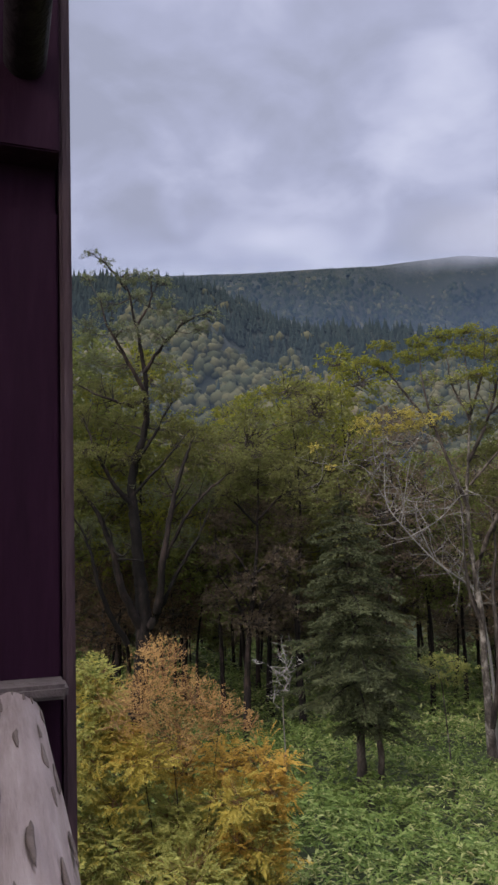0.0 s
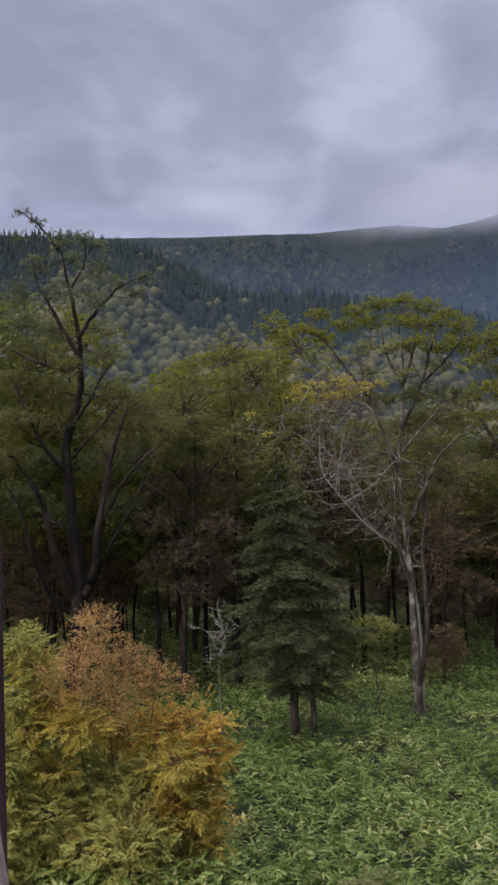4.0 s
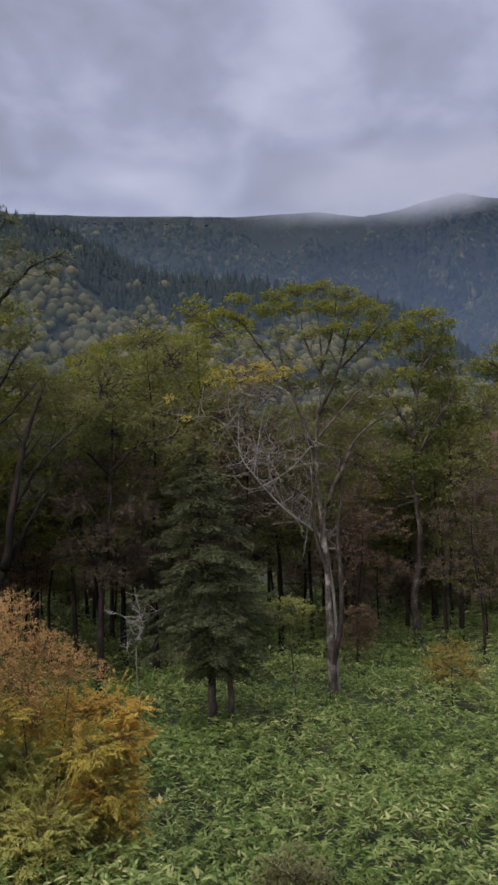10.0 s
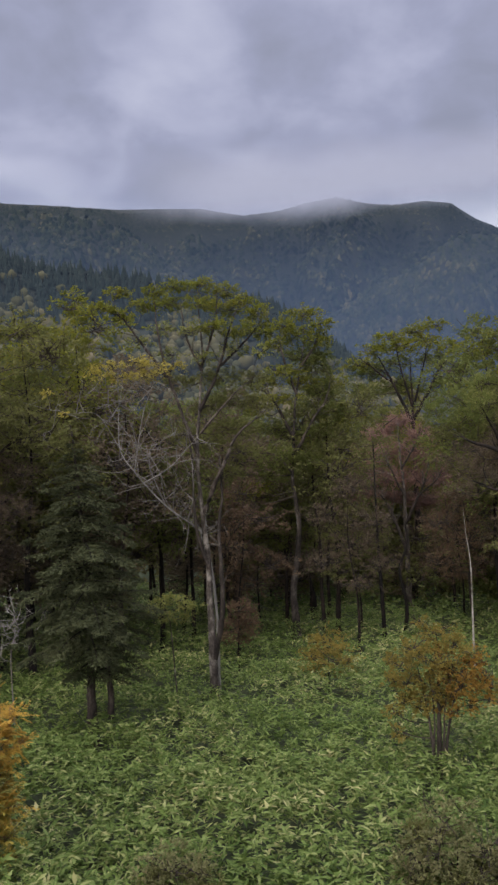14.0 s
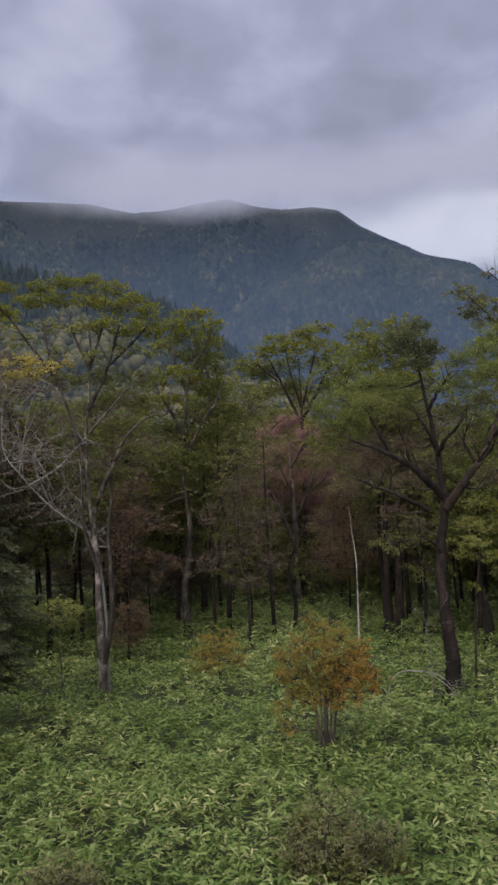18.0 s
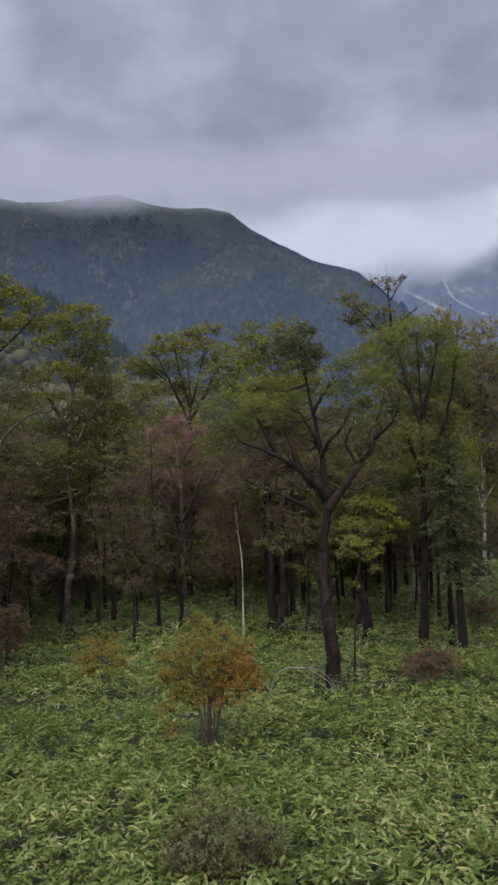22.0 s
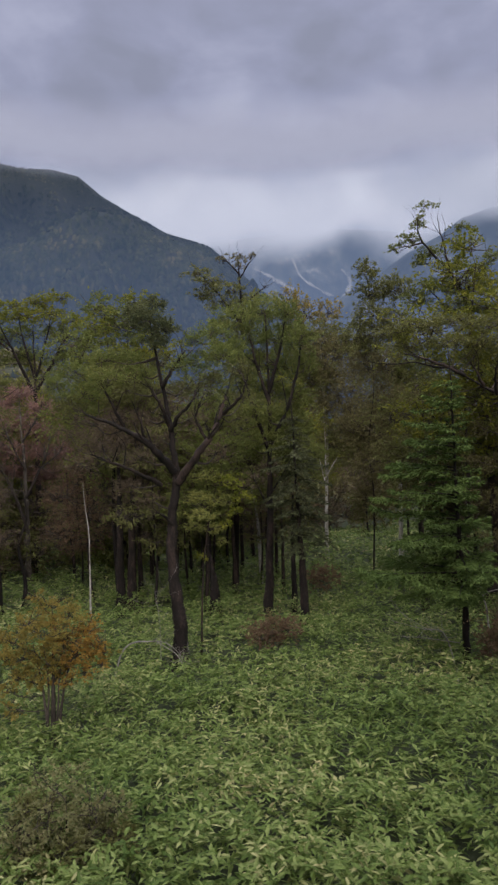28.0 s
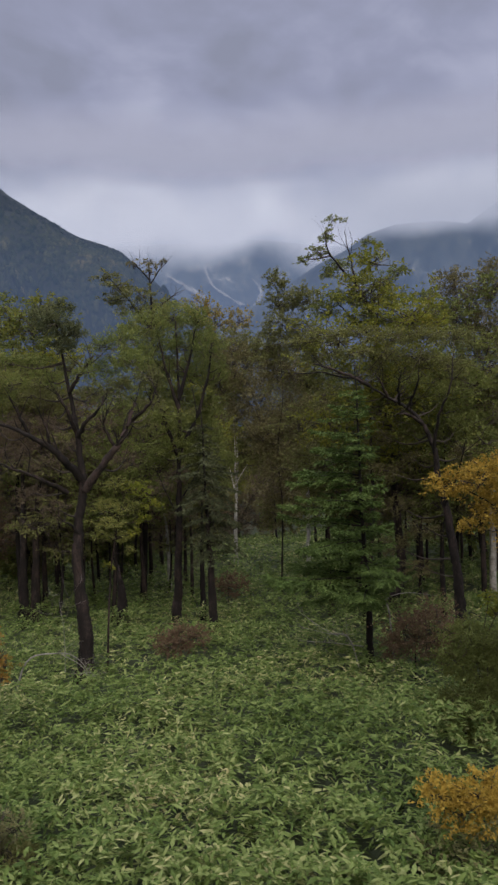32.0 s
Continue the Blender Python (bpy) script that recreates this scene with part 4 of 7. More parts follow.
limb(k, [(0.42, -0.07, 3.31), (0.74, -0.33, 4.2), (0.83, -0.5, 5.39), (1.08, -0.5, 6.72), (1.39, -0.5, 7.78), (1.62, -0.5, 8.39)], 0.15)
limb(k, [(0.81, -0.09, 5.08), (1.38, -0.39, 6.27), (1.98, -0.6, 7.01), (2.67, -0.6, 7.53)], 0.07)
limb(k, [(0.62, -0.07, 3.59), (1.14, -0.33, 4.78), (1.74, -0.5, 5.81), (2.06, -0.5, 6.56)], 0.08)
limb(k, [(0.07, -0.07, 6.61), (-0.55, -0.33, 7.35), (-0.98, -0.5, 8.24), (-1.28, -0.5, 8.99)], 0.09)
limb(k, [(0.1, -0.06, 7.83), (0.5, -0.26, 8.42), (0.83, -0.4, 9.02), (1.1, -0.4, 9.49)], 0.07)
limb(k, [(0.32, -0.06, 9.86), (-0.18, -0.26, 10.76), (-0.63, -0.4, 11.49), (-0.85, -0.4, 12.27)], 0.08)
limb(k, [(0.32, -0.06, 10.34), (0.85, -0.26, 11.1), (1.43, -0.4, 11.71), (2.14, -0.4, 12.06)], 0.07)
limb(k, [(0.08, -0.04, 11.62), (0.52, -0.2, 12.39), (0.49, -0.3, 13.08)], 0.05)
limb(k, [(-0.16, -0.04, 12.74), (-0.64, -0.2, 13.32), (-1.13, -0.3, 13.67)], 0.05)
limb(k, [(0.05, -0.06, 9.39), (-0.85, -0.26, 9.65), (-1.44, -0.4, 9.92)], 0.06)
limb(k, [(-0.02, -0.07, 6.91), (0.82, -0.33, 7.8), (1.55, -0.5, 8.7)], 0.06)
leaves(k, "greyolive", [(-1.1, -0.42, 13.62, 0.25, 0.11), (-0.73, -0.63, 13.3, 0.28, 0.16), (-1.2, -0.17, 12.98, 0.32, 0.22), (-0.16, -0.55, 12.92, 0.41, 0.28), (0.43, -0.69, 12.92, 0.41, 0.25), (0.91, -0.16, 12.91, 0.35, 0.19), (-0.74, 0.67, 12.6, 0.57, 0.37), (0.13, 0.48, 12.69, 0.5, 0.3), (0.88, 0.42, 12.44, 0.53, 0.36), (1.43, -0.44, 11.86, 0.41, 0.25), (2.19, 0.06, 12.17, 0.49, 0.21), (1.83, -0.36, 11.58, 0.41, 0.22), (-0.25, -0.52, 11.47, 0.57, 0.31), (0.73, -0.63, 11.31, 0.56, 0.34), (-1.18, -0.46, 11.46, 0.47, 0.47), (-1.05, 0.68, 10.81, 0.6, 0.43), (-0.27, 0.53, 10.71, 0.5, 0.36), (0.87, 0.49, 10.8, 0.56, 0.36)], 0.75)
leaves(k, "olive", [(-0.89, 0.56, 10.01, 0.76, 0.33), (0.98, -0.47, 9.82, 0.6, 0.35), (0.12, -0.27, 9.51, 0.64, 0.29), (-1.33, 0.27, 9.2, 0.62, 0.43), (-0.34, 0.44, 9, 0.83, 0.4), (1.08, 0.65, 8.95, 0.83, 0.4), (2.21, 0.7, 8.64, 0.84, 0.43), (-1.12, -0.65, 8.07, 0.75, 0.44), (0.04, 0.23, 8.02, 0.82, 0.42), (1.45, 0.34, 8.03, 0.82, 0.46), (2.76, 0.06, 7.83, 0.68, 0.49), (-1.27, -0.5, 7.05, 0.54, 0.54)], 0.8)
leaves(k, "greyolive", [(-0.58, 0.67, 7.12, 0.83, 0.5), (0.81, 0.29, 7.08, 0.82, 0.49), (1.98, 1.13, 7.12, 0.85, 0.58), (-1.21, 1.07, 6.04, 0.58, 0.61), (1.45, 0.75, 5.82, 0.74, 0.5), (-0.27, 0.5, 5.7, 0.66, 0.5)], 0.55)
k = tree("broadleaf_tree", "broad yellowish green tree standing in the woods", "tree", (-13.94, 34.46), 0.212,
         [(-0.21, 0, 4.05), (-0.07, 0, 6.85), (0.1, 0, 9.69), (0.02, 0, 11.4), (-0.17, 0, 13.12)])
limb(k, [(0.09, -0.07, 9.4), (1.19, -0.33, 11.07), (2.05, -0.5, 12.46), (2.65, -0.5, 13.61)], 0.1)
limb(k, [(0.1, -0.07, 9.68), (-1.17, -0.33, 11.09), (-2.09, -0.5, 12.48), (-2.61, -0.5, 13.59)], 0.1)
limb(k, [(0.01, -0.07, 10.82), (0.79, -0.33, 12.21), (1.1, -0.5, 13.89)], 0.08)
limb(k, [(1.19, -0.07, 11.09), (2.62, -0.33, 11.91), (3.35, -0.5, 13.04)], 0.07)
leaves(k, "yellowgreen", [(-2.45, 1.23, 14.49, 1.05, 0.46), (-1.12, 0.22, 14.65, 1.14, 0.45), (0.29, 1.15, 15.02, 1.23, 0.43), (1.66, 1.04, 14.83, 1.22, 0.46), (2.84, 0.03, 14.11, 0.83, 0.42), (-3.44, -0.26, 13.49, 1.01, 0.47), (-1.85, 0.3, 13.45, 1.38, 0.48), (-0.16, -0.21, 13.51, 1.48, 0.47), (1.55, -1.02, 13.29, 1.33, 0.46), (2.91, -0.58, 13.02, 0.7, 0.41)], 0.9)
leaves(k, "green", [(-4.19, 1.53, 12.77, 1.24, 0.68), (-2.64, -0.39, 12.21, 1.47, 0.65), (-0.87, -0.38, 12.15, 1.65, 0.65), (0.96, 1.07, 12.25, 1.72, 0.67), (2.66, 0.2, 11.98, 1.2, 0.66), (-3.59, 0.84, 10.95, 1.52, 0.85), (-1.63, 0.68, 10.62, 1.7, 0.85), (0.62, 0.36, 10.28, 1.68, 0.9), (2.74, 1.99, 10.38, 1.26, 0.88)], 0.8)
k = tree("brown_conifer", "half bare conifer with olive top and brown lower twigs", "tree", (-9.34, 19.00), 0.201,
         [(-0.02, 0, 0.35), (-0.02, 0, 1.72), (0.05, 0, 3.12), (0.25, 0, 4.85), (0.36, 0, 6.45), (0.43, 0, 8.09)], twiggy=2.2)
limb(k, [(0.07, -0.06, 3.28), (0.47, -0.26, 4.07), (1.11, -0.4, 4.69)], 0.06)
limb(k, [(0.07, -0.06, 3.28), (-0.29, -0.26, 4.25), (-0.78, -0.4, 4.89)], 0.06)
limb(k, [(0.23, -0.06, 4.85), (0.98, -0.26, 5.64), (1.46, -0.4, 5.94)], 0.05)
limb(k, [(0.23, -0.06, 4.69), (-0.3, -0.26, 5.51), (-0.92, -0.4, 6)], 0.05)
limb(k, [(0.36, -0.06, 6.45), (1.02, -0.26, 7.08), (1.34, -0.4, 7.38)], 0.05)
limb(k, [(0.36, -0.06, 6.29), (-0.27, -0.26, 6.94), (-0.67, -0.4, 7.18)], 0.05)
leaves(k, "olive", [(0.43, -0.43, 8.29, 0.6, 0.27), (-0.13, -0.12, 8, 0.57, 0.27), (0.97, -0.42, 7.91, 0.6, 0.3), (0.39, 0.19, 7.61, 0.96, 0.38), (-0.43, -0.31, 7.26, 0.67, 0.37), (1.27, -0.2, 7.24, 0.74, 0.4)], 0.9)
leaves(k, "brown", [(0.38, 0.52, 6.8, 1.04, 0.45), (-0.61, -0.12, 6.47, 0.67, 0.44), (1.35, 0.24, 6.35, 0.69, 0.48), (0.19, 0.76, 5.8, 1.05, 0.49), (-0.77, -0.45, 5.52, 0.63, 0.46), (1.12, -0.51, 5.32, 0.73, 0.5), (0.16, -0.26, 4.71, 1.01, 0.5), (-0.83, 0.55, 4.19, 0.66, 0.52), (1.05, 0.32, 4, 0.69, 0.52), (0.14, -0.24, 3.61, 0.84, 0.44)], 0.7)
k = tree("dark_conifer", "dense grey green conifer on two grey stems", "tree", (-5.01, 15.59), 0.159,
         [(-0.02, 0, 0.65), (-0.02, 0, 1.46), (-0.02, 0, 2.4), (-0.06, 0, 3.83), (-0.16, 0, 5.29), (-0.26, 0, 6.53), (-0.32, 0, 6.98)], bark="pale")
limb(k, [(0.39, -0.01, 0.63), (0.38, -0.03, 1.35), (0.31, -0.05, 2.17), (0.22, -0.05, 3.23)], 0.1)
leaves(k, "olive", [(-0.33, -0.1, 6.8, 0.31, 0.18), (-0.61, -0.19, 6.51, 0.36, 0.21), (-0.02, -0.02, 6.43, 0.34, 0.2)], 0.8)
boughs(k, "spruce", [(1.55, 0.75), (1.8, 1.1), (2.4, 1.35), (3.4, 1.4), (4.4, 1.2), (5.3, 0.95), (6.0, 0.6), (6.5, 0.2)], 0.19, 8, 0.42, needle=0.085, ragged=0.42, seed=4)
k = tree("broadleaf_tree", "tall tree with pale flaking stems and yellowing crown", "tree", (-2.90, 19.96), 0.159,
         [(-0.11, 0, 0.68), (-0.12, 0, 1.9), (-0.16, 0, 2.97), (-0.17, 0, 3.89), (-0.26, 0, 4.81), (-0.34, 0, 5.9), (-0.34, 0, 6.98), (-0.25, 0, 8.23), (-0.14, 0, 9.33), (-0.17, 0, 10.43), (-0.21, 0, 11.23)], bark="patchy")
limb(k, [(-0.08, -0.04, 1.15), (0.17, -0.2, 2.39), (0.18, -0.3, 3.61), (0.15, -0.3, 4.67), (0.27, -0.3, 5.58), (0.24, -0.3, 6.65)], 0.1)
limb(k, [(-0.2, -0.07, 5.12), (0.09, -0.33, 5.89), (0.38, -0.5, 6.48), (0.61, -0.5, 7.01), (0.97, -0.5, 7.41), (1.39, -0.5, 7.69)], 0.09)
limb(k, [(-0.14, -0.04, 3.58), (-0.41, -0.2, 4.52), (-0.5, -0.3, 5.45), (-0.5, -0.3, 6.52), (-0.62, -0.3, 7.59)], 0.07)
limb(k, [(-0.33, -0.07, 6.67), (-0.76, -0.33, 7.91), (-1.11, -0.5, 8.97), (-1.31, -0.5, 10.06), (-1.36, -0.5, 10.84)], 0.07)
limb(k, [(-0.26, -0.07, 7.91), (0.27, -0.33, 8.95), (0.55, -0.5, 9.83), (0.85, -0.5, 10.59)], 0.07)
limb(k, [(-1.14, -0.06, 8.88), (-1.8, -0.26, 9.82), (-2.31, -0.4, 10.51), (-2.77, -0.4, 10.69)], 0.05)
limb(k, [(-0.16, -0.06, 9), (-0.55, -0.26, 9.92), (-0.67, -0.4, 10.83)], 0.05)
limb(k, [(-0.14, -0.06, 9.16), (0.23, -0.26, 10.2), (0.33, -0.4, 11.02)], 0.05)
limb(k, [(0.35, -0.06, 9.14), (1.14, -0.26, 9.85), (1.48, -0.4, 10.28)], 0.05)
limb(k, [(-0.25, -0.06, 7.29), (0.55, -0.26, 8.18), (1.22, -0.4, 8.75)], 0.05)
leaves(k, "yellowgreen", [(-1.33, -0.91, 11.01, 0.43, 0.19), (-0.82, 0.39, 11.52, 0.56, 0.2), (-0.13, 0.79, 11.66, 0.57, 0.2), (0.57, 0.91, 11.51, 0.57, 0.22), (1.09, 0.47, 11.09, 0.46, 0.23), (-2.53, 0.92, 11.5, 0.44, 0.2), (-2.71, -0.96, 10.63, 0.43, 0.22), (-2.29, -0.42, 10.55, 0.41, 0.21), (-1.79, 0.93, 11.12, 0.51, 0.24), (-1.03, 0.55, 11.04, 0.6, 0.25), (-0.14, -0.18, 10.86, 0.64, 0.24), (0.68, 0.89, 10.95, 0.61, 0.25), (1.43, 0.24, 10.66, 0.49, 0.26), (1.65, 0.64, 10.25, 0.47, 0.27), (0.99, -0.41, 10.06, 0.54, 0.25), (0.22, -0.62, 10.13, 0.63, 0.25)], 0.85)
leaves(k, "palegreen", [(-1.19, 0.11, 10.26, 0.65, 0.28), (-0.47, -0.38, 10.05, 0.57, 0.25), (-1.82, 0.01, 9.87, 0.55, 0.26), (-1.09, 0.94, 9.68, 0.61, 0.27), (0.68, -0.07, 9.6, 0.71, 0.29), (1.38, -0.58, 9.4, 0.53, 0.28), (-0.1, -0.53, 9.32, 0.63, 0.25)], 0.62)
leaves(k, "olive", [(0.35, 0.29, 8.88, 0.82, 0.33), (1.25, 0.96, 8.86, 0.64, 0.34), (-0.77, 0.5, 8.79, 0.66, 0.3), (0.73, 0.42, 8.24, 0.82, 0.33), (1.42, 0.21, 8.12, 0.49, 0.29), (0.01, 1.18, 8.18, 0.75, 0.34), (0.63, 0.57, 7.46, 0.83, 0.33), (-0.02, 0.33, 7.15, 0.66, 0.36), (0.91, 0.17, 6.8, 0.65, 0.33), (0.42, 0.16, 6.19, 0.72, 0.33), (-0.8, 0.29, 7.33, 0.59, 0.36)], 0.8)
k = tree("broadleaf_tree", "yellow green tree with a pale patchy trunk", "tree", (-1.09, 30.65), 0.233,
         [(-0.01, 0, 0.77), (-0.11, 0, 1.92), (0.13, 0, 3.41), (0.25, 0, 4.8), (0.15, 0, 5.85), (0.05, 0, 7.01), (0.2, 0, 8.65), (0.35, 0, 10.28), (0.69, 0, 11.92), (0.78, 0, 13.09)], bark="patchy")
limb(k, [(0.19, -0.07, 8.41), (-0.38, -0.33, 9.58), (-0.82, -0.5, 10.28), (-1.27, -0.5, 10.54)], 0.1)
limb(k, [(0.21, -0.07, 7.71), (0.96, -0.33, 9.06), (1.55, -0.5, 9.94), (1.81, -0.5, 10.85)], 0.09)
limb(k, [(0.37, -0.07, 10.27), (-0.08, -0.33, 11.67), (-0.28, -0.5, 12.59)], 0.08)
limb(k, [(0.05, -0.07, 7.01), (-0.56, -0.33, 7.73), (-1.24, -0.5, 7.86)], 0.07)
limb(k, [(0.62, -0.06, 11.44), (1.24, -0.26, 12.31), (1.49, -0.4, 12.96)], 0.07)
leaves(k, "yellowgreen", [(0.81, 0.35, 13.74, 0.99, 0.35), (-0.1, -0.7, 13.1, 0.72, 0.34), (1.47, -0.92, 13.04, 0.57, 0.33), (0.44, -0.02, 12.83, 0.98, 0.37), (1.31, -0.5, 12.45, 0.77, 0.36), (-0.42, 1, 12.63, 0.66, 0.36), (-0.1, -0.76, 11.14, 0.96, 0.34), (-0.93, 0.06, 10.78, 0.84, 0.32), (0.71, 0.55, 10.85, 0.9, 0.35), (-0.49, -0.18, 10.07, 1.07, 0.34), (-1.24, 0.98, 9.73, 0.76, 0.33), (-1.55, -0.04, 6.35, 0.83, 0.44), (-2.22, -0.52, 6.1, 0.68, 0.34)], 0.85)
leaves(k, "green", [(0.74, 0.36, 11.97, 1.09, 0.45), (1.54, -0.24, 11.59, 0.59, 0.54), (1.39, 0.37, 10.51, 0.85, 0.5), (1.91, 0.1, 9.52, 0.84, 0.49), (0.67, 1.12, 9.66, 1.12, 0.51), (-0.55, 1.03, 8.98, 1.12, 0.51), (1.09, 0.5, 8.64, 1.1, 0.5), (-0.34, -0.25, 7.72, 1.07, 0.49), (0.8, 0.11, 7.46, 0.99, 0.49), (-1.06, 0.09, 7.05, 0.89, 0.44)], 0.8)
k = tree("broadleaf_tree", "round headed green tree with a fan of dark limbs", "tree", (5.06, 43.88), 0.265,
         [(0.67, 0, 3.78), (0.73, 0, 7.18), (0.76, 0, 9.92), (0.75, 0, 11.46), (0.74, 0, 13.01), (0.73, 0, 14.74)])
limb(k, [(0.78, -0.12, 10.6), (0.03, -0.52, 12.29), (-0.59, -0.8, 13.64), (-1.06, -0.8, 14.67)], 0.14)
limb(k, [(0.76, -0.12, 10.94), (1.73, -0.52, 12.58), (2.45, -0.8, 13.88), (3.33, -0.8, 14.54)], 0.14)
limb(k, [(0.75, -0.12, 11.62), (0.25, -0.52, 13.65), (-0.04, -0.8, 15.15)], 0.1)
limb(k, [(0.75, -0.12, 11.62), (1.37, -0.52, 13.61), (1.76, -0.8, 15.27)], 0.1)
limb(k, [(-0.62, -0.12, 13.39), (-1.59, -0.52, 14.22), (-2.23, -0.8, 14.7)], 0.08)
leaves(k, "yellowgreen", [(-0.35, -0.88, 15.79, 1.18, 0.45), (1.01, -0.81, 16.04, 1.18, 0.42), (2.37, 1.11, 16.71, 1.02, 0.36), (-1.21, -1.07, 15.03, 1.17, 0.48), (0.14, -1.35, 15.15, 1.51, 0.45), (1.74, 1.28, 15.76, 1.46, 0.47), (3.07, 0.2, 15.19, 1.21, 0.46), (-2.36, 1.47, 14.7, 1.1, 0.55), (4.22, -0.29, 14.59, 1.2, 0.49)], 0.85)
leaves(k, "green", [(-1.71, 2.3, 14.26, 1.49, 0.6), (-0.25, 1.81, 14.69, 1.62, 0.55), (2.27, 2.08, 14.73, 1.78, 0.56), (4.05, 1.99, 14.04, 1.63, 0.59), (-2.07, 1.49, 12.92, 1.46, 0.73), (-0.29, 0.69, 13.13, 1.58, 0.65), (2.51, 0.92, 13.06, 1.73, 0.65), (4.38, 2.25, 12.79, 1.49, 0.67)], 0.8)
k = tree("russet_tree", "russet brown tree nearly bare with pale forked trunk", "tree", (4.59, 39.91), 0.254,
         [(0.04, 0, 0.74), (0.05, 0, 2.64), (0.07, 0, 4.8), (0.03, 0, 6.34), (-0.04, 0, 7.9), (-0.11, 0, 9.14), (-0.14, 0, 10.23)], bark="patchy", twiggy=6.0, twig=RUSSET_TWIG)
limb(k, [(0.07, -0.12, 3.12), (-0.45, -0.52, 4.86), (-0.89, -0.8, 5.95), (-1.41, -0.8, 6.67)], 0.12)
limb(k, [(0.04, -0.12, 4.81), (0.83, -0.52, 6.33), (1.26, -0.8, 7.54), (1.46, -0.8, 8.75)], 0.1)
limb(k, [(0.03, -0.12, 6.35), (-0.71, -0.52, 7.92), (-1.11, -0.8, 9.15)], 0.08)
limb(k, [(-0.04, -0.12, 7.74), (0.71, -0.52, 8.94), (1.04, -0.8, 9.83)], 0.08)
limb(k, [(-0.91, -0.12, 5.93), (-1.8, -0.52, 7.05), (-2.38, -0.8, 7.53)], 0.06)
limb(k, [(0.83, -0.12, 6.32), (1.71, -0.52, 7.06), (2.1, -0.8, 7.81)], 0.06)
leaves(k, "russet", [(-0.07, 1.47, 10.42, 1.13, 0.53), (-1.16, 1.55, 9.73, 1.2, 0.67), (1.04, -0.39, 9.46, 1.15, 0.64), (-1.96, 0.67, 8.54, 1.11, 0.72), (-0.39, 1.14, 8.69, 1.46, 0.79), (1.34, 0.62, 8.32, 1.18, 0.78), (-2.5, 1.19, 7.36, 1.13, 0.73), (-1.05, 0.24, 7.31, 1.3, 0.78), (0.67, 0.66, 7.24, 1.44, 0.79), (1.93, 0.76, 7.19, 0.85, 0.72), (-1.98, -0.61, 6.29, 1.08, 0.57), (1.11, 1.55, 5.93, 1.27, 0.67), (-0.49, 1.66, 6.15, 1.14, 0.6)], 0.9)
k = tree("spreading_tree", "spreading tree with dark forked limbs and a dense leafy ball", "tree", (5.65, 17.79), 0.243,
         [(0.13, 0, 0.77), (0.06, 0, 1.63), (-0.03, 0, 2.62), (-0.04, 0, 3.46), (0.01, 0, 4.17), (0.14, 0, 4.8), (0.08, 0, 5.37), (0.04, 0, 5.94), (-0.01, 0, 6.51), (-0.12, 0, 7.16), (-0.24, 0, 7.74), (-0.33, 0, 8.32), (-0.41, 0, 9.05)])
limb(k, [(0.07, -0.09, 5.09), (-0.25, -0.39, 5.49), (-0.61, -0.6, 5.87), (-1.09, -0.6, 6.16), (-1.57, -0.6, 6.38), (-2.01, -0.6, 6.57)], 0.13)
limb(k, [(-0.26, -0.1, 4.75), (-0.66, -0.45, 5.02), (-1.12, -0.7, 5.25), (-1.6, -0.7, 5.46), (-1.92, -0.7, 5.59)], 0.075)
limb(k, [(0.17, -0.09, 4.8), (0.53, -0.39, 5.32), (0.91, -0.6, 5.81), (1.17, -0.6, 6.26), (1.33, -0.6, 6.71), (1.45, -0.6, 7.04)], 0.14)
limb(k, [(0.01, -0.09, 6.22), (-0.17, -0.39, 6.65), (-0.29, -0.6, 6.92), (-0.45, -0.6, 7.21)], 0.08)
limb(k, [(0.03, -0.09, 6.12), (0.24, -0.39, 6.49), (0.52, -0.6, 6.74), (0.7, -0.6, 7.15)], 0.075)
limb(k, [(1.29, -0.09, 6.45), (1.51, -0.39, 6.64), (1.81, -0.6, 6.96), (1.96, -0.6, 7.36)], 0.07)
limb(k, [(-1.12, -0.07, 6.17), (-1.36, -0.33, 6.7), (-1.54, -0.5, 7.13)], 0.06)
limb(k, [(-0.66, -0.07, 5.9), (-0.74, -0.33, 6.46), (-0.92, -0.5, 6.89)], 0.05)
limb(k, [(-0.15, -0.07, 7.23), (0.15, -0.33, 7.69), (0.45, -0.5, 8.08)], 0.07)
limb(k, [(0.95, -0.07, 5.8), (0.65, -0.33, 6.4), (0.88, -0.5, 7.01)], 0.06)
limb(k, [(0.01, -0.06, 3.68), (-0.2, -0.26, 3.99), (-0.42, -0.4, 4.1)], 0.05)
leaves(k, "darkgreen", [(-0.52, -0.26, 8.9, 0.5, 0.38), (-0.08, 0.28, 8.76, 0.43, 0.36), (-0.87, 0.28, 9.13, 0.39, 0.3), (-0.34, 0.1, 9.36, 0.39, 0.21), (-0.31, -0.27, 8.36, 0.35, 0.21)])
leaves(k, "willow", [(-1.66, 0.86, 8.06, 0.69, 0.25), (-2.2, -0.22, 7.61, 0.65, 0.25), (-1.03, 0.96, 8.03, 0.5, 0.25), (-2.86, 0.53, 7.36, 0.49, 0.28), (-1.48, -0.32, 7.42, 0.59, 0.25), (-2.01, -0.17, 7.1, 0.65, 0.24), (-0.72, 0.49, 7.6, 0.46, 0.25), (0.7, 0.4, 8.46, 0.46, 0.24), (1.22, 0.65, 8.69, 0.53, 0.28), (0.76, 0.9, 7.93, 0.56, 0.28), (1.36, -0.09, 8, 0.54, 0.3), (0.29, -0.4, 7.68, 0.41, 0.23)], 0.85)
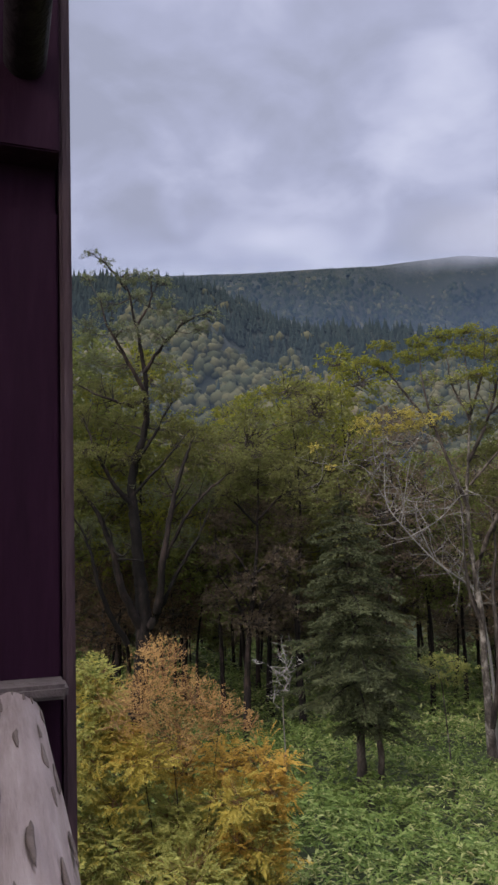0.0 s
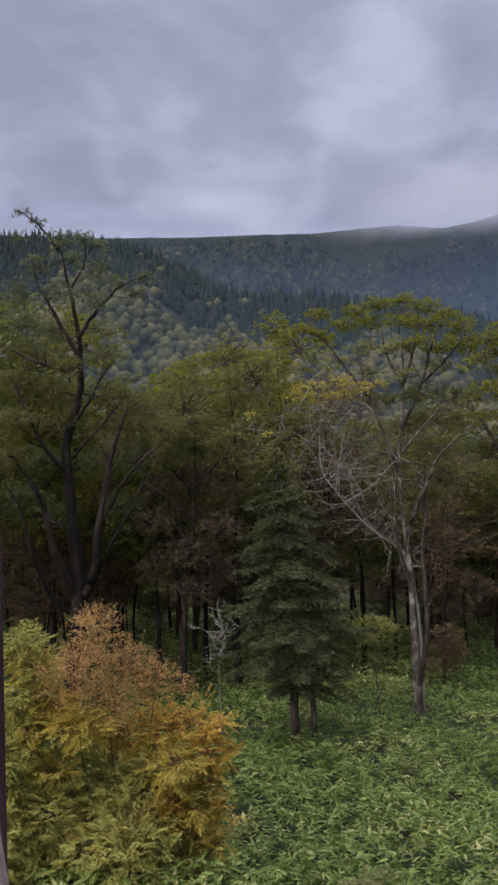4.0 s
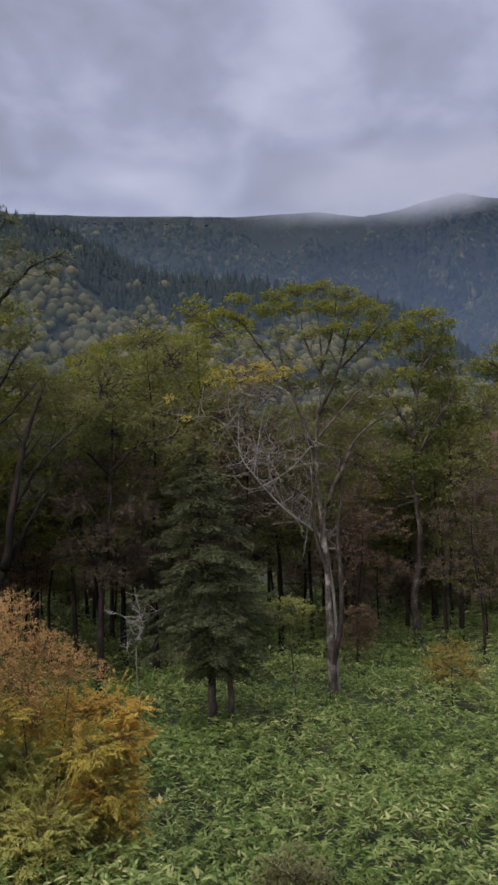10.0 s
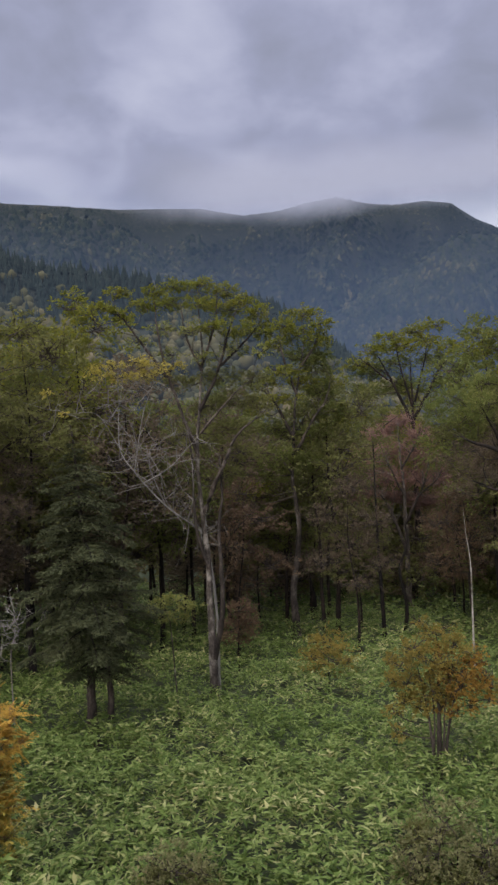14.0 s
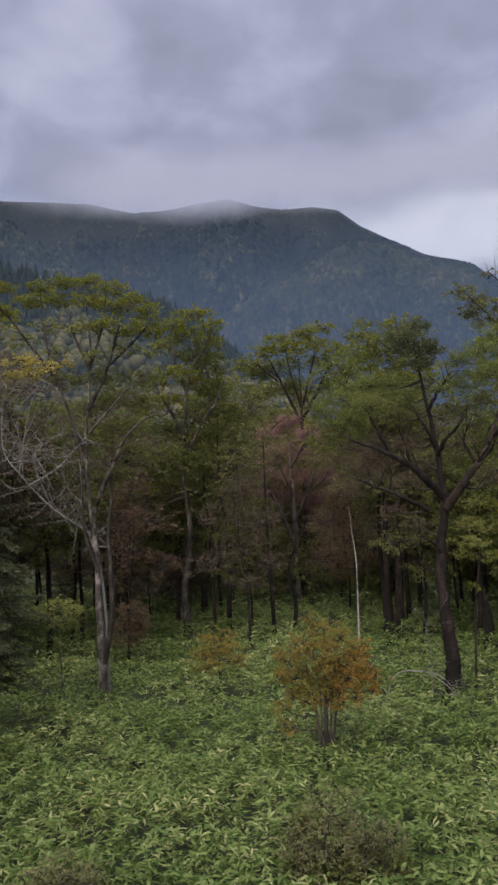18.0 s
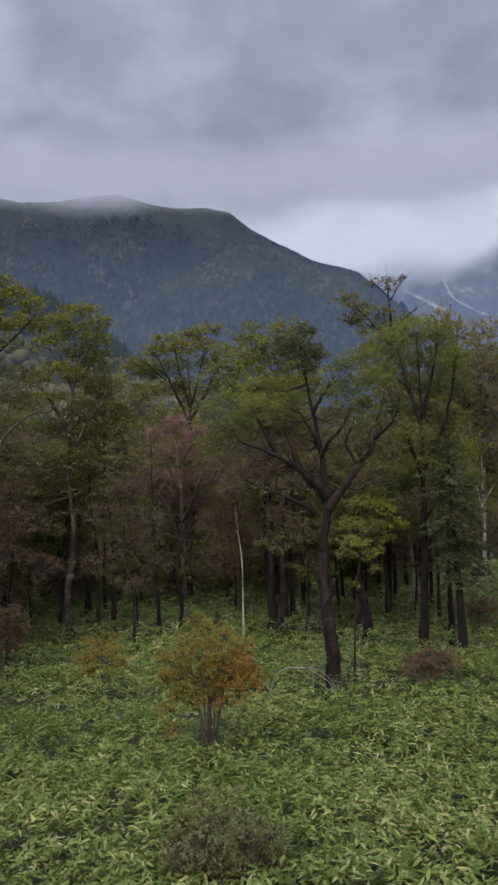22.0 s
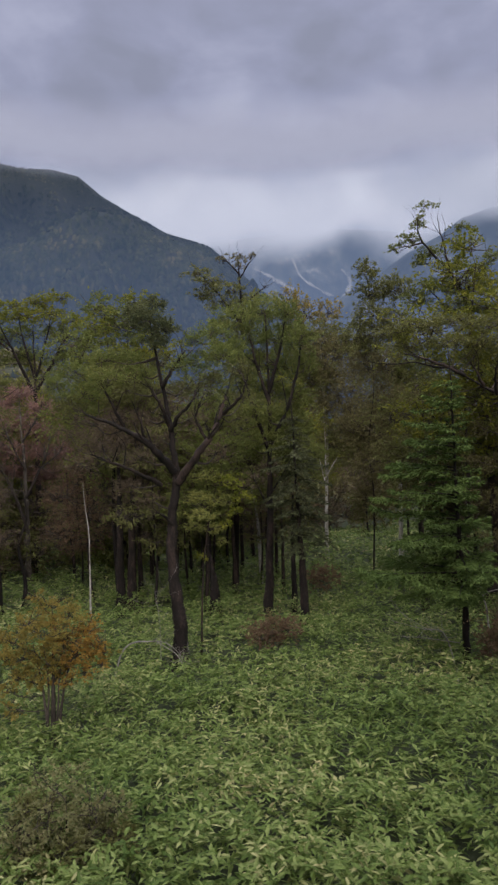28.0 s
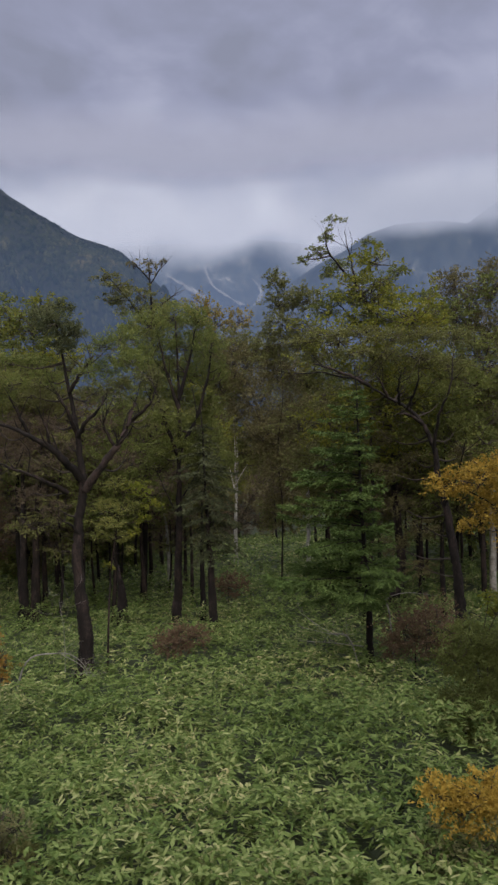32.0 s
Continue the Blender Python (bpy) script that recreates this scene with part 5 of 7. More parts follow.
leaves(k, "olive", [(-1.08, 1.31, 7.22, 0.58, 0.26), (-2.52, 0.31, 6.86, 0.61, 0.26), (0.45, 1.26, 7.3, 0.54, 0.29), (1.15, 0.43, 7.42, 0.55, 0.28), (1.95, 1.19, 7.75, 0.54, 0.32), (-0.13, 1.16, 8.01, 0.44, 0.25), (2.07, 1.27, 6.99, 0.51, 0.29), (1.72, 0.91, 6.39, 0.5, 0.28)], 0.75)
leaves(k, "brown", [(-2.04, 1.27, 6.41, 0.64, 0.29), (-1.21, 0.52, 6.51, 0.61, 0.28), (-0.64, 1.04, 6.5, 0.57, 0.28), (-2.59, 0.66, 6.12, 0.56, 0.28), (-1.76, 1.28, 5.71, 0.64, 0.29), (-0.84, 1.15, 5.45, 0.57, 0.29), (0.55, 0.82, 6.44, 0.56, 0.31), (-0.22, 0.88, 5.88, 0.47, 0.28), (-2.35, 0.33, 5.37, 0.52, 0.27), (-1.13, 0.34, 4.75, 0.52, 0.27), (-0.58, 0.95, 4.32, 0.47, 0.25), (1.24, 0.84, 5.53, 0.53, 0.31)], 0.6)
k = tree("airy_tree", "thin topped airy tree behind the spreading one", "tree", (11.83, 28.84), 0.169,
         [(0.26, 0, 4.98), (0.51, 0, 8.26), (0.63, 0, 10.85), (0.63, 0, 12.75), (0.59, 0, 13.95), (0.53, 0, 14.55)])
limb(k, [(0.62, -0.06, 11.55), (-0.25, -0.26, 12.77), (-1.02, -0.4, 13.64)], 0.06)
limb(k, [(0.61, -0.06, 12.26), (1.36, -0.26, 12.87), (1.82, -0.4, 13.16)], 0.05)
limb(k, [(0.59, -0.04, 13.46), (1.01, -0.2, 14.1), (1.32, -0.3, 14.4)], 0.04)
limb(k, [(0.6, -0.04, 13.7), (0.1, -0.2, 14.23), (-0.12, -0.3, 14.42)], 0.04)
leaves(k, "tan", [(0.48, 0.36, 14.53, 0.61, 0.25), (1.1, 0.11, 14.47, 0.45, 0.23), (-0.04, -0.36, 14.25, 0.44, 0.22), (0.69, -0.14, 14.02, 0.55, 0.25)], 0.35)
leaves(k, "olive", [(-1.29, 0.63, 13.97, 0.71, 0.28), (-0.58, 0.24, 13.5, 0.86, 0.33), (0.23, -0.58, 13.02, 0.88, 0.34), (1.04, 0.74, 12.86, 0.87, 0.36), (-0.97, 0.72, 13.02, 0.82, 0.36), (-0.03, -0.46, 12.36, 1.08, 0.39), (1.11, 0.27, 12.04, 1.01, 0.4)], 0.8)
k = tree("willow_tree", "upright green tree with dark trunk and brushy crown", "tree", (9.93, 21.37), 0.222,
         [(-0.01, 0, 0.84), (0.08, 0, 2.02), (0.12, 0, 3.41), (0.15, 0, 4.8), (0.19, 0, 6.2), (0.22, 0, 7.6), (0.2, 0, 9.02), (0.17, 0, 10.09)])
limb(k, [(0.18, -0.06, 5.67), (-0.24, -0.26, 6.91), (-0.6, -0.4, 8.15), (-0.88, -0.4, 9.4)], 0.09)
limb(k, [(0.19, -0.06, 5.85), (0.77, -0.26, 7.04), (1.16, -0.4, 8.38), (1.29, -0.4, 9.41)], 0.09)
limb(k, [(0.22, -0.06, 7.25), (-0.16, -0.26, 8.49), (-0.43, -0.4, 9.89)], 0.08)
limb(k, [(0.22, -0.06, 7.6), (0.62, -0.26, 8.96), (0.84, -0.4, 10.14)], 0.08)
limb(k, [(0.14, -0.04, 4.28), (0.68, -0.2, 5.14), (0.95, -0.3, 5.65)], 0.04)
limb(k, [(0.12, -0.04, 3.76), (-0.26, -0.2, 4.65), (-0.49, -0.3, 5.18)], 0.04)
leaves(k, "willow", [(-0.69, -0.21, 9.95, 0.75, 0.49), (0.1, 0.52, 10.4, 0.77, 0.46), (0.79, -0.34, 10.05, 0.67, 0.45), (-1.3, -0.48, 9.56, 0.59, 0.41), (-0.38, -0.02, 9.41, 0.83, 0.49), (0.49, 0.84, 9.47, 0.86, 0.51), (1.19, -0.73, 9.2, 0.59, 0.48), (-0.98, -0.69, 8.85, 0.66, 0.44), (-0.07, 0.22, 8.62, 0.84, 0.5), (0.88, 0.69, 8.51, 0.78, 0.51), (1.43, 0.02, 8.41, 0.45, 0.49)], 0.95)
leaves(k, "green", [(-0.62, 0.09, 8.01, 0.68, 0.45), (0.32, 0.77, 7.74, 0.86, 0.51), (1.17, 0.64, 7.5, 0.7, 0.5), (-0.23, -0.49, 6.91, 0.74, 0.48), (0.79, 0.81, 6.72, 0.78, 0.51), (0.06, -0.29, 6.03, 0.75, 0.45), (1.04, -0.12, 5.65, 0.6, 0.45), (-0.47, 0.74, 5.86, 0.58, 0.39)], 0.8)
leaves(k, "brown", [(0.19, 0.15, 5.14, 0.72, 0.42), (0.85, 0.64, 4.57, 0.62, 0.43), (-0.34, -0.18, 4.82, 0.56, 0.37), (0.31, 0.74, 3.85, 0.66, 0.39)], 0.5)
k = tree("dark_conifer", "slim conifer with dark hanging boughs", "tree", (10.31, 19.63), 0.2,
         [(-0.02, 0.0, 2.13), (-0.11, -0.0, 3.84), (-0.22, -0.0, 7.26)])
boughs(k, "spruce", [(2.6, 0.7), (3.4, 1.0), (5.2, 0.9), (6.6, 0.3)], 0.3, 6, 0.6, needle=0.13, seed=6)
k = tree("amber_tree", "amber leaved trees far down the clearing", "tree", (21.75, 41.85), 0.15,
         [(0.32, -0.0, 8.22), (0.63, -0.0, 13.9), (0.83, -0.01, 16.39)])
leaves(k, "gold", [(-0.1, -0.51, 16.44, 1.1, 0.93), (0.99, 0.72, 15.79, 1.19, 0.93), (2.42, 0.26, 15.67, 0.85, 0.76)])
leaves(k, "olive", [(0.22, 0.65, 14.02, 1.95, 1.53), (1.89, -0.77, 13.72, 1.7, 1.53), (1.15, -0.19, 11.72, 2.12, 1.7)])
k = tree("birch_tree", "pale birch with thin olive foliage by the clearing", "tree", (22.33, 39.27), 0.16,
         [(-0.0, -0.0, 2.47), (0.2, -0.0, 6.31), (0.12, -0.0, 10.51), (0.0, 0.0, 12.62)], bark="birch")
leaves(k, "tan", [(0.34, -0.35, 12.22, 2.27, 1.87), (1.3, -1.11, 9.73, 2.27, 2.27), (-0.77, -0.59, 9.12, 1.87, 1.87)])
leaves(k, "olive", [(1.79, 0.42, 13.33, 1.62, 1.14), (0.57, 0.44, 7.0, 2.27, 1.87), (2.35, 0.28, 7.66, 1.87, 2.27), (-0.55, -0.63, 11.18, 1.62, 1.46)])
k = tree("birch_tree", "white birch trunk behind the fir", "tree", (22.04, 31.16), 0.15,
         [(0.07, -0.0, 4.02), (0.13, -0.0, 7.55), (0.36, -0.0, 10.79), (0.26, -0.0, 12.85)], bark="birch")
leaves(k, "olive", [(-0.51, -1.28, 10.4, 1.92, 1.58), (0.9, -0.7, 9.54, 1.58, 1.58), (-0.0, 0.61, 8.16, 1.71, 1.58), (1.47, 0.58, 7.53, 1.37, 1.37)])
k = tree("fir_tree", "fresh green fir with tiered flat boughs", "tree", (10.99, 13.19), 0.122,
         [(0.01, 0, 0.6), (0.01, 0, 1.54), (-0.05, 0, 2.58), (-0.1, 0, 3.62), (-0.12, 0, 4.54), (-0.14, 0, 5.45), (-0.16, 0, 6.49), (-0.21, 0, 7.27)])
boughs(k, "fir", [(1.75, 1.1), (2.2, 1.75), (3.0, 1.6), (3.5, 1.2), (4.3, 1.05), (5.2, 0.85), (6.0, 0.6), (6.7, 0.2)], 0.30, 7, 0.20, lean=0.55, needle=0.11, ragged=0.32, seed=8)
k = tree("leaning_tree", "leaning tree with a dark crooked bough over the clearing", "tree", (14.99, 14.23), 0.201,
         [(0.06, 0, 0.73), (0.01, 0, 1.8), (-0.12, 0, 2.79), (-0.27, 0, 3.78), (-0.46, 0, 4.62), (-0.53, 0, 5.31), (-0.82, 0, 5.97), (-1.23, 0, 6.45), (-1.77, 0, 6.78), (-2.25, 0, 7.11), (-2.53, 0, 7.35)])
limb(k, [(-2.24, -0.14, 7.1), (-2.72, -0.59, 7.37), (-3.2, -0.9, 7.55), (-3.66, -0.9, 7.7)], 0.07)
limb(k, [(-1.41, -0.14, 6.54), (-1.41, -0.59, 7), (-1.3, -0.9, 7.42)], 0.055)
limb(k, [(-1.75, -0.14, 6.77), (-1.86, -0.59, 7.1), (-2, -0.9, 7.38)], 0.055)
limb(k, [(-0.81, -0.14, 5.97), (-1.17, -0.59, 6.24), (-1.47, -0.9, 6.27)], 0.06)
limb(k, [(-0.53, -0.14, 5.32), (-0.37, -0.59, 6.21), (-0.07, -0.9, 6.92), (0.04, -0.9, 7.79)], 0.06)
limb(k, [(-1.22, -0.14, 6.44), (-0.93, -0.59, 6.98), (-0.83, -0.9, 7.55)], 0.05)
limb(k, [(-2.51, -0.12, 7.34), (-2.96, -0.52, 7.36), (-3.45, -0.8, 7.47), (-4.16, -0.8, 7.46), (-4.79, -0.8, 7.61)], 0.04)
limb(k, [(-0.27, -0.12, 3.79), (0.09, -0.52, 4.72), (0.27, -0.8, 5.46)], 0.05)
leaves(k, "olive", [(-4.19, 0.25, 8.49, 0.67, 0.25), (-3.36, 0.21, 8.6, 0.74, 0.27), (-2.53, 0.69, 8.69, 0.75, 0.27), (-1.56, 0.47, 8.52, 0.75, 0.29), (-0.73, 0.76, 8.5, 0.76, 0.31), (0.11, 1.27, 8.51, 0.7, 0.35), (-3.83, 0.99, 8.14, 0.66, 0.24), (-2.7, 0.01, 8.05, 0.73, 0.25), (-1.81, 0.44, 7.97, 0.74, 0.27), (-0.9, 0.76, 7.87, 0.76, 0.31), (0.02, 0.68, 7.65, 0.68, 0.34)], 0.85)
leaves(k, "green", [(-3.23, 1.4, 7.56, 0.71, 0.28), (-2.19, 1.08, 7.65, 0.7, 0.28), (-1.21, 0.51, 7.23, 0.68, 0.31), (-0.15, 0.74, 6.88, 0.69, 0.38), (-2.27, 1.59, 6.51, 0.78, 0.32), (-3.01, 0.9, 6.84, 0.69, 0.28), (-1.29, 1.47, 5.81, 0.6, 0.32), (0.14, 1.78, 5.94, 0.58, 0.4)], 0.7)
leaves(k, "tan", [(-1.93, 1.31, 5.66, 0.78, 0.35), (-1.14, 1.38, 4.98, 0.64, 0.35), (-1.95, 1.29, 4.66, 0.77, 0.35), (0.27, 0.91, 5.13, 0.52, 0.38), (-1.68, 1.69, 3.62, 0.79, 0.43), (-0.86, 1.11, 3.03, 0.7, 0.42), (-1.87, 1.68, 2.44, 0.72, 0.43), (-1.03, 0.9, 1.92, 0.69, 0.35)], 0.7)
k = tree("tall_tree", "tall dark tree with a ragged open top", "tree", (16.34, 19.14), 0.212,
         [(0.79, 0, 1.3), (0.71, 0, 3.58), (0.58, 0, 5.86), (0.43, 0, 7.76), (0.21, 0, 9.29), (-0.03, 0, 10.45), (-0.42, 0, 11.23), (-0.85, 0, 11.74), (-1.27, 0, 12.29)])
limb(k, [(-0.42, -0.04, 11.22), (-0.62, -0.2, 12.16), (-0.79, -0.3, 12.99)], 0.05)
limb(k, [(-0.03, -0.04, 10.44), (0.54, -0.2, 11.13), (1, -0.3, 11.49)], 0.06)
limb(k, [(-0.85, -0.04, 11.73), (-1.34, -0.2, 12.4), (-1.43, -0.3, 13.04)], 0.05)
limb(k, [(0.21, -0.04, 9.28), (-0.6, -0.2, 10.06), (-1.23, -0.3, 10.84)], 0.06)
limb(k, [(0.21, -0.04, 9.28), (1.25, -0.2, 9.96), (1.97, -0.3, 10.27)], 0.06)
limb(k, [(-1.27, -0.04, 12.28), (-1.68, -0.2, 12.19), (-2.15, -0.3, 12.13)], 0.04)
leaves(k, "green", [(-1.15, 0.45, 13.64, 0.37, 0.16), (-1.47, 0.37, 13.1, 0.33, 0.25), (-1.7, 0.17, 12.52, 0.45, 0.28), (-2.24, -0.01, 12.2, 0.3, 0.16), (-0.02, -0.35, 12.64, 0.34, 0.16), (-1.03, 0.35, 12.01, 0.53, 0.27), (-1.47, -0.1, 11.7, 0.32, 0.24), (-0.42, 0.23, 11.47, 0.61, 0.33), (0.91, -0.35, 11.56, 0.56, 0.2), (0.45, -0.41, 11.17, 0.52, 0.28), (-0.02, -0.34, 10.67, 0.8, 0.4), (-0.78, 0.39, 10.95, 0.57, 0.29), (0.8, -0.3, 10.62, 0.72, 0.36), (1.86, 0.49, 10.81, 0.62, 0.27), (-0.22, -0.09, 10.06, 0.88, 0.4), (0.89, 0.13, 9.94, 0.89, 0.41), (-1.54, -0.11, 10.42, 0.72, 0.32), (1.82, 0.18, 9.99, 0.81, 0.37), (-1.23, -0.4, 10.82, 0.52, 0.26)], 0.8)
leaves(k, "olive", [(0.13, 0.48, 8.97, 0.9, 0.49), (1.09, 1.12, 8.41, 0.93, 0.51), (-0.1, 0.22, 7.41, 0.81, 0.49), (1.04, 0.79, 6.82, 0.91, 0.54), (0.05, 0.39, 5.67, 0.82, 0.53)], 0.75)
k = tree("young_spruce", "slender young conifer top above the crowns", "tree", (16.47, 25.28), 0.045,
         [(0.13, -0.0, 3.72), (-0.0, 0.0, 6.06), (0.26, -0.0, 8.38), (0.16, -0.0, 10.72), (0.29, -0.0, 13.51)])
leaves(k, "olive", [(0.12, -0.13, 13.07, 0.6, 0.54), (0.34, 0.47, 12.32, 1.03, 0.65), (1.31, 0.03, 12.32, 0.92, 0.7), (0.35, -0.32, 11.24, 1.08, 0.54), (-0.18, 0.07, 10.5, 1.08, 0.81), (1.24, 0.25, 10.72, 1.08, 0.92)])
leaves(k, "tan", [(0.03, 0.45, 9.37, 1.25, 0.97), (0.71, 0.66, 7.82, 1.25, 1.25), (-0.5, 0.44, 6.89, 1.08, 1.25), (0.16, -0.22, 5.36, 1.08, 1.08), (0.01, 0.39, 3.69, 1.08, 1.08), (0.43, 0.44, 6.52, 1.08, 1.08)])
k = tree("tan_tree", "tan and olive tree with a white trunk", "tree", (20.50, 17.82), 0.16,
         [(0.07, -0.0, 3.36), (0.13, -0.0, 6.15), (0.11, -0.0, 8.54), (-0.17, -0.0, 10.95)], bark="birch")
leaves(k, "tan", [(-1.11, -0.36, 11.36, 0.88, 0.68), (-0.34, 0.44, 10.88, 1.12, 0.88), (0.22, 0.43, 11.6, 0.73, 0.88), (-1.16, -0.07, 10.01, 0.97, 0.88), (0.02, -0.29, 9.5, 0.97, 0.97)])
leaves(k, "tan", [(-0.25, -0.57, 7.33, 1.12, 1.36), (-0.1, -0.28, 5.75, 0.97, 1.22)])
k = tree("sapling", "slender sapling with yellow green leaves", "sapling", (6.38, 18.07), 0.04,
         [(0.11, -0.0, 2.03), (0.23, -0.0, 3.15), (0.48, -0.01, 4.42), (0.72, -0.02, 5.12)])
leaves(k, "palegreen", [(0.37, 0.25, 4.91, 0.58, 0.27), (0.07, 0.24, 4.41, 0.62, 0.27), (0.54, -0.03, 4.35, 0.58, 0.27), (0.17, -0.4, 3.97, 0.62, 0.26), (0.43, 0.01, 3.57, 0.58, 0.21), (-0.05, -0.02, 3.66, 0.38, 0.21), (0.66, 0.12, 3.2, 0.24, 0.14)])
leaves(k, "lime", [(0.92, -0.18, 4.77, 0.55, 0.27), (1.15, -0.07, 4.34, 0.45, 0.21), (1.03, 0.19, 3.94, 0.41, 0.21), (0.12, 0.13, 2.82, 0.24, 0.1), (0.77, -0.18, 3.66, 0.27, 0.17)])
k = tree("sapling", "small yellow green shrub under the pale trunked tree", "shrub", (-3.45, 17.33), 0.025,
         [(-0.15, -0.0, 2.2), (-0.22, -0.0, 2.59), (-0.28, -0.0, 2.92)])
leaves(k, "palegreen", [(-0.15, -0.49, 3.06, 0.73, 0.22), (0.24, -0.14, 2.87, 0.47, 0.19), (-0.48, -0.28, 2.83, 0.41, 0.19), (-0.1, 0.28, 2.54, 0.63, 0.22)])
k = tree("orange_shrub", "orange leaved shrub on a cluster of grey stems", "shrub", (1.86, 13.04), 0.07,
         [(0.03, -0.0, 1.22), (0.06, -0.0, 1.91), (0.07, -0.0, 2.5)], twiggy=1.8, bark="pale")
limb(k, [(-0.08, -0.0, 0.64), (-0.14, -0.0, 1.33), (-0.28, -0.0, 2.12)])
limb(k, [(0.12, -0.0, 0.63), (0.23, -0.0, 1.32), (0.47, -0.01, 2.1)])
limb(k, [(0.08, -0.0, 0.62), (0.14, -0.0, 1.42), (0.27, -0.0, 2.2)])
limb(k, [(-0.08, -0.0, 0.62), (-0.04, -0.0, 1.42), (-0.12, -0.0, 2.21)])
leaves(k, "gold", [(0.05, 0.11, 2.7, 0.3, 0.16), (-0.33, -0.06, 2.48, 0.3, 0.21), (0.37, -0.04, 2.52, 0.33, 0.21), (-0.58, 0.14, 2.11, 0.26, 0.21), (-0.12, -0.23, 2.32, 0.38, 0.23), (-0.44, -0.03, 1.86, 0.28, 0.19), (0.17, -0.08, 2.08, 0.3, 0.19), (-0.73, -0.08, 1.91, 0.14, 0.16), (-0.19, 0.06, 1.85, 0.26, 0.14), (-0.55, -0.08, 1.56, 0.14, 0.12), (-0.24, -0.09, 1.45, 0.16, 0.14), (-0.05, -0.04, 1.68, 0.3, 0.16), (-0.41, 0.16, 1.56, 0.26, 0.16), (0.1, 0.1, 1.73, 0.3, 0.19)])
leaves(k, "burnt", [(0.66, 0.06, 2.22, 0.28, 0.21), (0.45, -0.13, 1.88, 0.33, 0.21), (0.77, -0.09, 1.91, 0.21, 0.21), (0.25, 0.19, 1.6, 0.3, 0.14), (0.09, 0.07, 2.38, 0.21, 0.12), (0.86, -0.06, 1.63, 0.12, 0.12), (0.59, -0.01, 1.5, 0.19, 0.12), (0.28, -0.07, 1.41, 0.14, 0.12), (0.41, -0.13, 2.13, 0.3, 0.19), (0.12, 0.07, 1.47, 0.23, 0.14)])
leaves(k, "gold", [(-0.75, 0.1, 1.3, 0.22, 0.18), (-0.62, -0.1, 1.05, 0.2, 0.15), (0.92, 0, 1.85, 0.2, 0.15), (-0.2, 0.1, 2.88, 0.2, 0.12), (-0.8, 0.1, 2.2, 0.16, 0.14)], 0.6)
k = tree("orange_shrub", "small dull orange shrub in the dwarf bamboo", "shrub", (0.07, 20.67), 0.03,
         [(0.02, 0.0, 0.89), (0.04, -0.0, 1.36)])
leaves(k, "gold", [(0.01, 0.2, 1.39, 0.52, 0.41), (0.18, -0.23, 1.06, 0.63, 0.37), (-0.33, 0.2, 0.95, 0.44, 0.37)])
k = tree("red_shrub", "small reddish shrub under the trees", "shrub", (-2.80, 24.00), 0.03,
         [(0.02, 0.0, 1.22), (0.05, 0.0, 1.94)])
leaves(k, "dullred", [(0.09, -0.25, 2.16, 0.52, 0.28), (-0.06, 0.21, 1.4, 0.74, 0.52), (0.4, 0.22, 1.72, 0.43, 0.39)])
k = tree("near_shrub", "dusty olive shrub with fine twigs in the bamboo", "shrub", (1.35, 8.67), 0.02,
         [(0.02, -0.0, 0.66), (0.03, -0.0, 1.1)], twiggy=1.5)
leaves(k, "dusty", [(-0.15, 0.25, 1.12, 0.43, 0.28), (0.3, 0.01, 0.91, 0.36, 0.26), (-0.26, -0.2, 0.95, 0.31, 0.28), (0.08, -0.06, 0.63, 0.59, 0.36), (0.49, 0.07, 0.58, 0.28, 0.28), (-0.5, -0.15, 0.62, 0.28, 0.28), (0.6, -0.14, 0.97, 0.19, 0.17), (-0.59, 0.03, 0.84, 0.2, 0.19)])
leaves(k, "olive", [(0.35, 0.18, 0.62, 0.36, 0.23), (-0.05, -0.21, 0.58, 0.47, 0.28), (0.65, -0.18, 0.65, 0.23, 0.23), (-0.36, 0.02, 1.04, 0.23, 0.19)])
k = tree("near_shrub", "brownish olive shrub low in the bamboo", "shrub", (-1.82, 8.58), 0.02,
         [(0.01, 0.0, 0.62), (0.0, 0.0, 0.93)], twiggy=1.5)
leaves(k, "dusty", [(-0.08, -0.04, 0.83, 0.36, 0.23), (0.21, -0.05, 0.72, 0.31, 0.23), (0.04, 0.26, 0.34, 0.54, 0.28), (-0.28, -0.01, 0.54, 0.28, 0.23)])
leaves(k, "olive", [(0.24, 0.02, 0.53, 0.31, 0.23), (-0.15, 0.08, 0.58, 0.31, 0.2), (0.39, -0.1, 0.45, 0.23, 0.2)])
k = tree("red_shrub", "low reddish brown shrub beside dark trunks", "shrub", (7.86, 16.71), 0.02,
         [(0.01, -0.0, 0.75), (0.02, -0.0, 1.02)])
leaves(k, "dullred", [(0.02, 0.25, 0.93, 0.63, 0.33), (-0.33, -0.15, 0.85, 0.43, 0.3), (0.43, -0.14, 0.96, 0.43, 0.23)])
k = tree("red_shrub", "low dark reddish shrub among the trunks", "shrub", (13.63, 24.65), 0.02,
         [(0.01, -0.0, 0.81), (0.02, -0.0, 1.13)])
leaves(k, "dullred", [(-0.08, -0.1, 1.04, 0.61, 0.4), (0.31, -0.25, 1.03, 0.51, 0.38)])
k = tree("red_shrub", "reddish brown shrub beside the fir trunk", "shrub", (11.41, 12.15), 0.03,
         [(0.01, -0.0, 0.89), (0.02, -0.0, 1.26)], twiggy=1.5)
leaves(k, "dullred", [(-0.11, -0.29, 1.21, 0.57, 0.48), (-0.43, 0.06, 0.79, 0.36, 0.33), (0.43, -0.37, 1.37, 0.57, 0.54), (0.69, -0.18, 0.84, 0.42, 0.42)])
